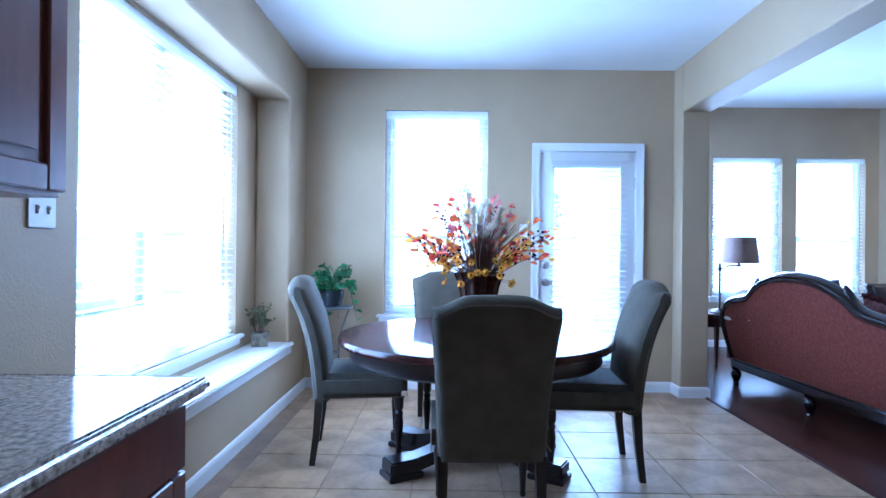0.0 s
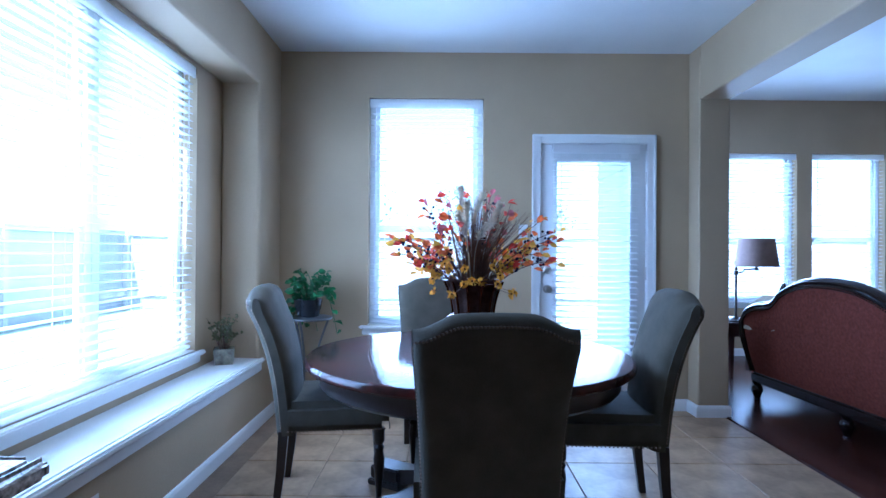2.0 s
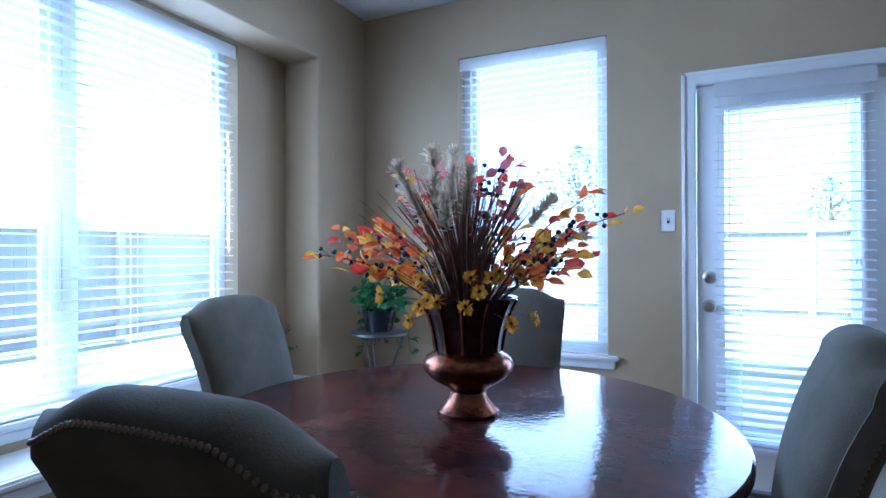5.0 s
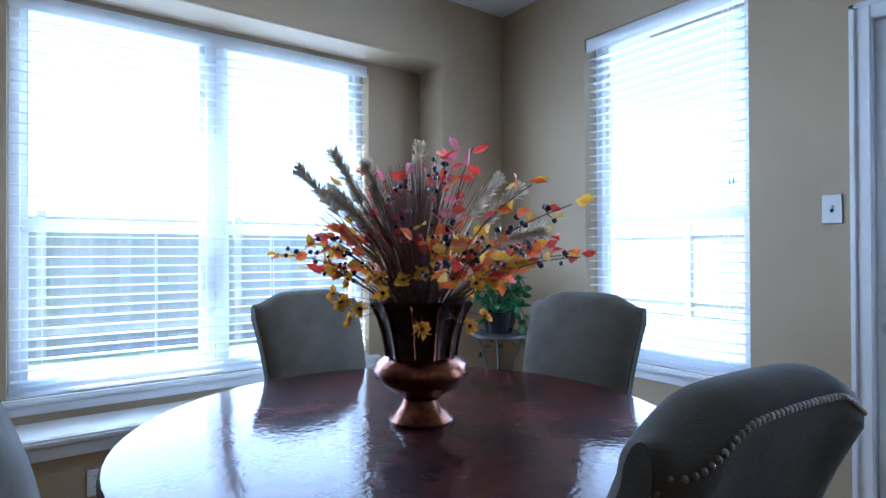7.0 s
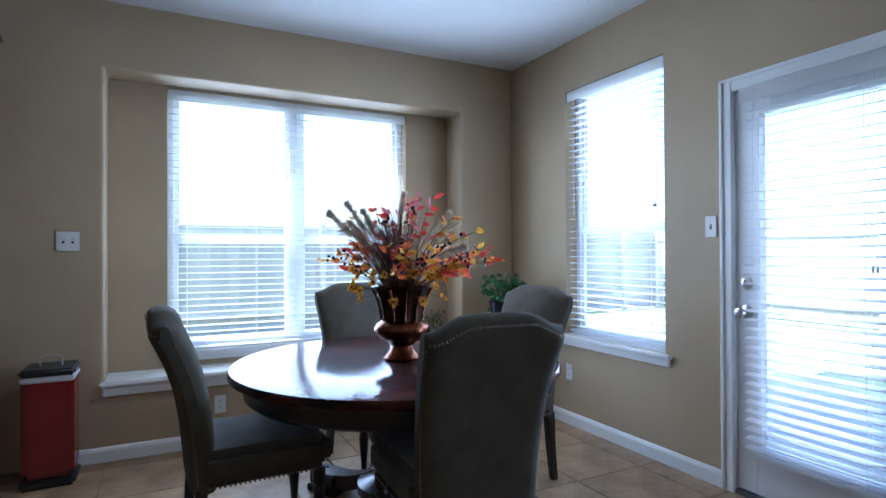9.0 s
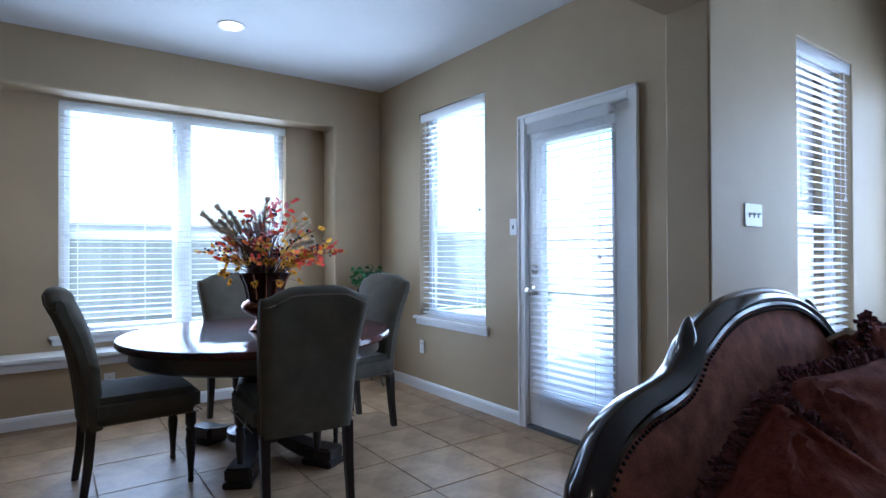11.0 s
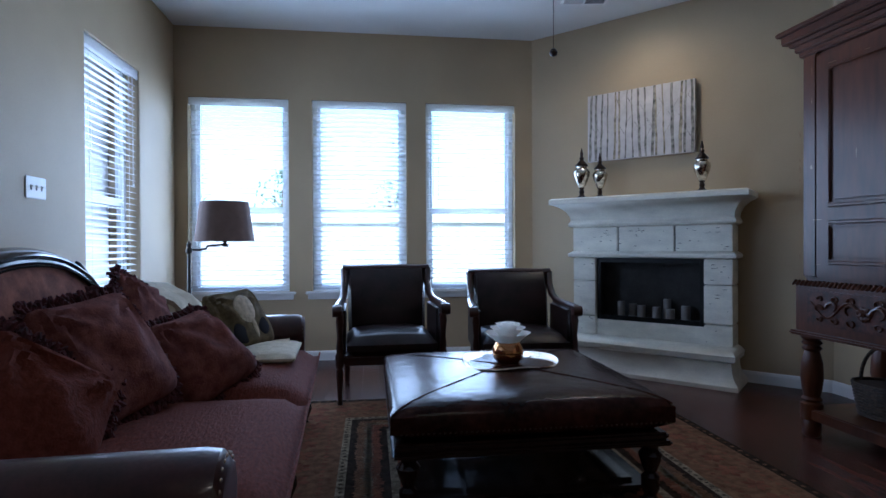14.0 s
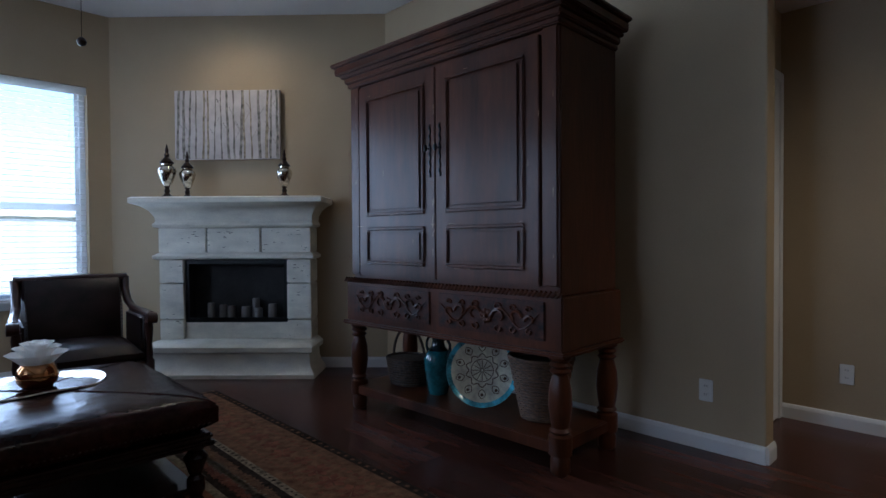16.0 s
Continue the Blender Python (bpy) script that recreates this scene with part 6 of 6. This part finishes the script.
for k in range(62):
    x = -hwid - 0.02 + (2 * hwid + 0.04) * k / 61
    part("rope_twist", tube(bmesh.new(), [(x - 0.014, -D - 0.030, 0.860), (x + 0.014, -D - 0.036, 0.884)], 0.0075, 6), M_ARMOIRE, rope)


def carved_door(x0, x1, z0, z1, s):
    dr = part("door", bx(x0, x1, -D - 0.012, -D + 0.018, z0, z1, bevel=0.004), M_ARMOIRE, arm)
    for a, b in ((z0 + 0.07, z0 + 0.31), (z0 + 0.375, z1 - 0.075)):
        xa, xb = x0 + 0.075, x1 - 0.075
        f = 0.026
        for q in ((xa, xb, a, a + f), (xa, xb, b - f, b), (xa, xa + f, a + f, b - f), (xb - f, xb, a + f, b - f)):
            part("panel_moulding", bx(q[0], q[1], -D - 0.026, -D - 0.010, q[2], q[3], bevel=0.008, seg=3), M_ARMOIRE, dr)
        part("raised_panel", bx(xa + f + 0.012, xb - f - 0.012, -D - 0.022, -D - 0.010, a + f + 0.012, b - f - 0.012, bevel=0.010, seg=2), M_ARMOIRE, dr)
    kx = x1 - 0.035 if s < 0 else x0 + 0.035
    bm = bmesh.new()
    zc = (z0 + z1) / 2 + 0.13
    tube(bm, [(kx + 0.004 * math.sin(k * 1.6), -D - 0.014, zc - 0.15 + k * 0.0125) for k in range(25)], [0.004 + 0.005 * abs(math.sin(k * 0.79)) for k in range(25)], 6)
    part("escutcheon", bm, M_IRON, dr, "black iron pierced escutcheon")
    bm = bmesh.new()
    tube(bm, [(kx, -D - 0.014, (z0 + z1) / 2 + 0.14), (kx, -D - 0.045, (z0 + z1) / 2 + 0.14)], 0.004, 6)
    lathe(bm, [(0.006, -0.02), (0.011, -0.008), (0.011, 0.008), (0.006, 0.02)], 10, pose(kx, -D - 0.05, (z0 + z1) / 2 + 0.14))
    part("key", bm, M_IRON, dr)


carved_door(-hwid + 0.10, -0.003, 0.905, 2.115, -1)
carved_door(0.003, hwid - 0.10, 0.905, 2.115, 1)


def carved_drawer(x0, x1):
    # drawer ground in a darker tone than the scrolls laid on it
    dr = part("drawer", bx(x0, x1, -D - 0.030, -D - 0.018, 0.645, 0.835, bevel=0.004), M_DRAWERGROUND, arm)
    c, w = (x0 + x1) / 2, (x1 - x0) / 2
    for s in (-1, 1):
        for q in range(3):
            pts = []
            for k in range(19):
                t = k / 18
                r = (0.052 - 0.010 * q) * (1 - 0.8 * t)
                a = t * 4.2 * (1 if q % 2 else -1) + (0 if q % 2 else math.pi)
                pts.append((c + s * (w * (0.24 + 0.27 * q) + r * math.cos(a)), -D - 0.036, 0.738 + (0.008 if q % 2 else -0.004) + r * math.sin(a)))
            part("carved_scroll", tube(bmesh.new(), pts, [0.0085 - 0.0002 * k for k in range(19)], 6), M_ARMOIRE, dr)
        for up in (-1, 1):
            for q in range(3):
                r0 = 0.026 - 0.004 * q
                pts = [(c + s * (w * (0.20 + 0.27 * q) + r0 * (1 - 0.75 * k / 12) * math.cos(up * k * 0.42)), -D - 0.035, 0.738 + up * 0.052 + r0 * (1 - 0.75 * k / 12) * math.sin(up * k * 0.42)) for k in range(13)]
                part("carved_scroll", tube(bmesh.new(), pts, [0.0065 - 0.0002 * k for k in range(13)], 5), M_ARMOIRE, dr)
        pts = [(c + s * w * (0.06 + 0.86 * t), -D - 0.034, 0.738 + 0.045 * math.sin(t * 7.2)) for t in (i / 24 for i in range(25))]
        part("carved_scroll", tube(bmesh.new(), pts, [0.0075 - 0.0002 * k for k in range(25)], 6), M_ARMOIRE, dr)
    bm = bmesh.new()
    for k in range(7):
        a = 2 * math.pi * k / 7
        ball(bm, (c + 0.026 * math.cos(a), -D - 0.036, 0.738 + 0.026 * math.sin(a)), 0.016, 1, (1, 0.6, 1))
    ball(bm, (c, -D - 0.042, 0.738), 0.014, 1)
    part("carved_rosette", bm, M_ARMOIRE, dr)


carved_drawer(-hwid + 0.06, -0.035)
carved_drawer(0.035, hwid - 0.06)
for x in (-hwid + 0.02, hwid - 0.02):
    for y in (-D + 0.04, -0.06):
        prof = [(0.034, 0), (0.046, 0.015), (0.046, 0.075), (0.036, 0.095), (0.055, 0.10), (0.055, 0.19), (0.040, 0.20), (0.052, 0.215), (0.040, 0.23), (0.048, 0.27), (0.056, 0.34), (0.052, 0.42), (0.036, 0.485), (0.050, 0.50), (0.036, 0.515), (0.052, 0.53), (0.040, 0.545), (0.054, 0.56), (0.054, 0.576)]
        part("leg", turned(prof, 22, pose(x, y, 0)), M_ARMOIRE, arm)
part("shelf", bx(-hwid - 0.01, hwid + 0.01, -D + 0.0, -0.02, 0.105, 0.165, bevel=0.006), M_ARMOIRE, arm)
rg = random.Random(8)
bm = bmesh.new()
for k in range(46):
    x, z = rg.choice((-hwid + 0.012, -hwid + 0.09, -0.006, 0.006, hwid - 0.09, hwid - 0.012, rg.uniform(-0.7, 0.7))), rg.uniform(0.92, 2.1)
    w, h_ = (0.0018, rg.uniform(0.008, 0.03)) if abs(x) not in (1,) else (0.02, 0.002)
    if k % 3 == 0:
        x, z, w, h_ = rg.uniform(-hwid, hwid), rg.choice((0.975, 1.22, 1.285, 2.045)), rg.uniform(0.008, 0.03), 0.0016
    vs = [bm.verts.new((x + a * w, -D - 0.0275, z + b * h_)) for a, b in ((-1, -0.4), (-0.2, -1), (0.9, -0.3), (1, 0.5), (0, 1), (-0.8, 0.4))]
    bm.faces.new(vs)
tagged(part("wear_marks", bm, M_WORN, arm, soft=False), kind="stuff")


# ---- things on the armoire's shelf ----
def on_shelf(x, y, rz=0):
    return ARM @ pose(0.97 * x, y, 0.1605, 0, 0, rz)


bk = thing("handled_basket", on_shelf(-0.55, -0.28), "dark wicker basket with tall arched handle", "basket")
bm = bmesh.new()
for k in range(11):
    q = k / 10
    r = 0.125 + 0.030 * q
    part("wicker_coil", tube(bmesh.new(), [(r * math.cos(a) * (1 + 0.025 * (-1) ** i), 0.85 * r * math.sin(a) * (1 + 0.025 * (-1) ** i), 0.006 + 0.016 * k) for i, a in enumerate(2 * math.pi * j / 32 for j in range(33))], 0.0085, 5), M_WICKER, bk)
part("lining", turned([(0.11, 0.002), (0.118, 0.01), (0.145, 0.16), (0.10, 0.165)], 24, squash=0.85), M_WICKER, bk)
part("handle", tube(bmesh.new(), [(0.150 * math.cos(a), 0, 0.16 + 0.20 * math.sin(a)) for a in (math.pi * i / 16 for i in range(17))], 0.009, 7), M_WICKER, bk)
jug = thing("two_handled_jug", on_shelf(-0.22, -0.33), "teal glazed jug with dark neck and two handles", "vase")
part("body", turned([(0.055, 0), (0.060, 0.008), (0.075, 0.08), (0.086, 0.16), (0.088, 0.20), (0.078, 0.245), (0.060, 0.265)], 28), M_TEAL, jug)
part("neck", turned([(0.061, 0.262), (0.042, 0.29), (0.036, 0.32), (0.040, 0.345), (0.052, 0.350), (0.052, 0.365), (0.044, 0.368), (0.03, 0.33)], 28), M_TEALDK, jug)
for s in (-1, 1):
    part("handle", tube(bmesh.new(), [(s * 0.040, 0, 0.335), (s * 0.075, 0, 0.34), (s * 0.098, 0, 0.31), (s * 0.100, 0, 0.27), (s * 0.080, 0, 0.235)], 0.009, 8), M_TEALDK, jug)
PL = on_shelf(0.14, -0.33, 36) @ pose(0, 0.0, 0.195, 78, 0, 0)
pl = thing("decorative_glass_plate", PL, "large blue and cream glass plate on a stand", "plate")
bm = bmesh.new()
lathe(bm, [(0.004, -0.020), (0.11, -0.018), (0.11, -0.012), (0.004, -0.014)], 48)
part("centre", turned([(0.004, -0.016), (0.10, -0.014), (0.178, -0.002), (0.178, 0.006), (0.10, -0.006), (0.004, -0.008)], 48), M_PLATECREAM, pl, "cream swirled glass centre")
part("rim", lathe(bmesh.new(), [(0.177, -0.002), (0.19, 0.004), (0.205, 0.010), (0.203, 0.016), (0.190, 0.011), (0.177, 0.0065), (0.177, -0.002)], 48, cap=False), M_PLATEBLUE, pl, "sea blue glass rim")
for k in range(12):
    t = 2 * math.pi * k / 12
    part("spoke", tube(bmesh.new(), [(0.012 * math.cos(t), 0.012 * math.sin(t), -0.006), (0.058 * math.cos(t), 0.058 * math.sin(t), -0.004)], 0.0022, 5), M_PLATELINE, pl)
for r in (0.063, 0.009):
    part("ring", tube(bmesh.new(), [(r * math.cos(a), r * math.sin(a), -0.004) for a in (2 * math.pi * i / 32 for i in range(33))], 0.0025, 5), M_PLATELINE, pl)
for k in range(10):
    t = 2 * math.pi * (k + 0.5) / 10
    m = pose(0, 0, 0, 0, 0, math.degrees(t))
    drop = [(0.105 - 0.020 * 0 + 0.05 * q, 0.019 * math.sin(math.pi * q) ** 0.8 * s, 0.001 + 0.012 * q) for s, qs in ((1, [i / 10 for i in range(11)]), (-1, [1 - i / 10 for i in range(11)])) for q in qs]
    part("teardrop", tube(bmesh.new(), [m @ Vector(p) for p in drop], 0.0022, 5), M_PLATELINE, pl)
    part("eye", turned([(0.009, 0), (0.007, 0.004), (0.001, 0.005)], 10, m @ pose(0.135, 0, 0.004)), M_PLATELINE, pl)
    part("petal", tube(bmesh.new(), [m @ Vector((0.072 + 0.022 * math.sin(math.pi * q), 0.045 * (q - 0.5), -0.003)) for q in (i / 6 for i in range(7))], 0.003, 5), M_PLATELINE, pl)
st = thing("plate_stand", on_shelf(0.12, -0.27, 36), "small black iron plate stand", "plate stand")
for s in (-1, 1):
    part("prong", tube(bmesh.new(), [(s * 0.06, -0.06, 0.0), (s * 0.06, -0.09, 0.004), (s * 0.06, -0.095, 0.03), (s * 0.06, -0.05, 0.004), (s * 0.04, 0.09, 0.004), (s * 0.03, 0.06, 0.16)], 0.004, 6), M_IRON, st)
tb = thing("tall_basket", on_shelf(0.52, -0.29), "tall striped rattan basket", "basket")
rings = []
bm = bmesh.new()
for k in range(19):
    q = k / 18
    r = 0.105 + 0.062 * q
    part("rattan_coil", tube(bmesh.new(), [(r * math.cos(a) * (1 + 0.02 * (-1) ** (i + k)), 0.9 * r * math.sin(a) * (1 + 0.02 * (-1) ** (i + k)), 0.008 + 0.0165 * k) for i, a in enumerate(2 * math.pi * j / 36 for j in range(37))], 0.0085, 5), M_RATTAN, tb)
part("lining", turned([(0.09, 0.002), (0.10, 0.01), (0.158, 0.30), (0.12, 0.30)], 24, squash=0.9), M_WICKER, tb)
part("rim", tube(bmesh.new(), [(0.172 * math.cos(a), 0.155 * math.sin(a), 0.318) for a in (2 * math.pi * i / 32 for i in range(33))], 0.012, 7), M_RATTAN, tb)
cord = thing("power_cord", pose(RIGHT, 4.93, 0.42, 0, 0, -90), "white power plug and cord in the wall outlet", "cord")
part("plug", bx(-0.014, 0.014, -0.035, -0.008, -0.015, 0.012, bevel=0.004), M_BLACK, cord)
part("lead", tube(bmesh.new(), [(0, -0.034, 0), (0.02, -0.06, 0.02), (0.08, -0.06, 0.08), (0.14, -0.05, 0.17)], 0.003, 6), M_BLACK, cord)

# ---- ceiling vent and fan pull chain ----
vent = thing("ceiling_vent", pose(5.57, 6.04, H2, 0, 0, -8), "white slatted ceiling air vent", "vent")
part("backing", bx(-0.17, 0.17, -0.10, 0.10, -0.004, -0.001), M_DARKSLOT, vent, soft=False)
for q in ((-0.185, 0.185, -0.118, -0.095), (-0.185, 0.185, 0.095, 0.118), (-0.185, -0.16, -0.095, 0.095), (0.16, 0.185, -0.095, 0.095), (-0.008, 0.008, -0.095, 0.095)):
    part("frame_bar", bx(*q, -0.014, -0.001, bevel=0.003, seg=1), M_TRIM, vent)
for s in (-1, 1):
    for k in range(8):
        part("louvre", bx(-0.076, 0.076, -0.009, 0.009, -0.001, 0.001), M_TRIM, vent, soft=False, at=pose(s * 0.084, -0.084 + k * 0.024, -0.009, 40 * s))
chain = thing("fan_pull_chain", pose(4.63, 4.07, 1.874), "dark bronze pull chain with round weight", "pull chain")
part("weight", turned([(0.002, -0.018), (0.014, -0.012), (0.018, 0.0), (0.012, 0.012), (0.003, 0.018)], 14), M_BRONZEDK, chain)
part("chain", tube(bmesh.new(), [(0, 0, 0.015), (0, 0, H2 - 1.874)], 0.0013, 5), M_BRONZEDK, chain)

# ---- garden ----
structure("ground", bx(-400, 400, -400, 400, -0.32, -0.14), M_GRASS, "sunlit lawn", "ground", False)
# slab added by the garden door to bounce sun up onto the ceiling
structure("patio", bx(-3.0, 2.0, FAR + 0.17, FAR + 3.2, -0.139, -0.06), M_BOUNCESLAB, "pale concrete slab added to bounce light up to the ceiling", "patio", False)


def fence_run(x0, y0, x1, y1):
    """A board fence with posts and two rails on the near side."""
    L = math.hypot(x1 - x0, y1 - y0)
    a = math.degrees(math.atan2(y1 - y0, x1 - x0))
    ob = thing("garden_fence", pose(x0, y0, -0.14, 0, 0, a), "weathered wooden board fence with posts and rails", "fence", "garden fence")
    n = int(L / 0.15)
    me = mesh_of("board", bx(-0.0742, 0.0742, 0.0, 0.018, 0.03, 1.83), M_FENCE)
    for i in range(n):
        o = new("board", me)
        o.parent = ob
        o.matrix_basis = pose(0.075 + i * 0.15, 0, 0)
    me2 = mesh_of("post", bx(-0.05, 0.05, -0.10, -0.001, 0, 1.88), M_RAILSUN)
    for i in range(int(L / 2.4) + 1):
        o = new("post", me2)
        o.parent = ob
        o.matrix_basis = pose(0.05 + i * 2.4, 0, 0)
    for z in (0.30, 1.66):
        part("rail", bx(0, L, -0.045, -0.001, z, z + 0.10), M_RAILSUN, ob, soft=False)


fence_run(-7.2, 13, 13, 13)
fence_run(-7.2, -5, -7.2, 13)
fence_run(13, 13, 13, 3)


def tree(x, y, hgt, seed):
    rg = random.Random(seed)
    ob = thing("garden_tree", pose(x, y, -0.14), "leafy green tree behind the garden fence", "tree", "trees behind the fence")
    part("trunk", tube(bmesh.new(), [(0, 0, 0), (0.05, 0.02, hgt * 0.3), (0, 0.06, hgt * 0.6), (0.03, 0, hgt * 0.85)], [0.16, 0.12, 0.08, 0.03], 8), M_BARK, ob)
    bm = bmesh.new()
    for i in range(16):
        t, z0 = rg.uniform(0, 6.28), hgt * rg.uniform(0.3, 0.75)
        r = hgt * 0.30 * (1.15 - z0 / hgt)
        tip = Vector((r * math.cos(t), r * math.sin(t), z0 + hgt * 0.14))
        tube(bm, [(0, 0, z0), tip], [0.04, 0.01], 5)
    part("limbs", bm, M_BARK, ob)
    bm = bmesh.new()
    for i in range(480):
        t, q = rg.uniform(0, 6.28), rg.random()
        z = hgt * (0.28 + 0.75 * q)
        r = hgt * 0.36 * math.sin(math.pi * min(1, 0.12 + q * 0.9)) ** 0.7 * rg.random() ** 0.4 * (0.75 + 0.35 * math.sin(3 * t + 5 * q))
        c = Vector((r * math.cos(t), r * math.sin(t), z))
        leaf(bm, c, (rg.uniform(-1, 1), rg.uniform(-1, 1), rg.uniform(-1, 0.6)), hgt * rg.uniform(0.022, 0.04), hgt * 0.02, 0, rg)
    part("crown", bm, M_FOLIAGE, ob)


for x, y, hg, sd in ((0.6, 23, 3.9, 1), (4.6, 24, 3.7, 2), (-3.4, 22, 5.0, 3), (11.5, 25, 4.2, 6)):
    tree(x, y, hg, sd)

# ---- floor pieces ----
T = 0.457
tile_mesh = mesh_of("tile", bx(-T / 2 + 0.003, T / 2 - 0.003, -T / 2 + 0.003, T / 2 - 0.003, -0.02, 0.0, bevel=0.002, seg=1), M_TILE)
x = 0.0
for i in range(7):
    for j in range(18):
        cx, cy = EDGE - 0.02 - T / 2 - i * T, FAR - T / 2 - 0.16 - j * T + T
        if cx + T / 2 < NICHE or cy - T / 2 < BACK:
            continue
        a, b, c, d = cx - T / 2 + 0.003, min(cx + T / 2 - 0.003, EDGE - 0.018), cy - T / 2 + 0.003, min(cy + T / 2 - 0.003, FAR + 0.03)
        if d - c < 0.02:
            continue
        full = abs(b - a - T + 0.006) < 1e-6 and abs(d - c - T + 0.006) < 1e-6
        o = new("tile", tile_mesh if full else mesh_of("tile", bx(a - cx, b - cx, c - cy, d - cy, -0.02, 0.0, bevel=0.002, seg=1), M_TILE))
        o.parent = floor_tile_bed
        o.matrix_basis = pose(cx, cy, 0)
pw = 0.127
rg = random.Random(3)
planks = {}
bm_rest = bmesh.new()
count = 0
for i in range(int((HALL - EDGE) / pw) + 1):
    x0 = EDGE + 0.019 + i * pw
    y = BACK + rg.uniform(0, 0.8)
    first = BACK
    while first < LIV:
        ln = rg.choice((0.9, 1.2, 1.5))
        last = min(first + ln if first > BACK else y, LIV + 0.02)
        ln = last - first
        near = count < 300 and last > 1.2 and x0 < RIGHT
        if ln > 0.03:
            if near:
                key = round(ln, 3)
                if key not in planks:
                    planks[key] = mesh_of("plank", bx(0.0008, pw - 0.0008, -ln / 2 + 0.0008, ln / 2 - 0.0008, -0.012, 0.0), M_PLANK)
                o = new("plank", planks[key])
                o.parent = floor_wood_bed
                o.matrix_basis = pose(x0, (first + last) / 2, 0)
                count += 1
            else:
                vs = [bm_rest.verts.new(q) for q in ((x0 + 0.001, first + 0.001, 0), (x0 + pw - 0.001, first + 0.001, 0), (x0 + pw - 0.001, last - 0.001, 0), (x0 + 0.001, last - 0.001, 0))]
                lo = [bm_rest.verts.new((v.co.x, v.co.y, -0.002)) for v in vs]
                bm_rest.faces.new(vs)
                for k in range(4):
                    bm_rest.faces.new((vs[k], lo[k], lo[(k + 1) % 4], vs[(k + 1) % 4]))
        first = last
tagged(part("planks", bm_rest, M_PLANK, floor_wood_bed, soft=False), kind="stuff")
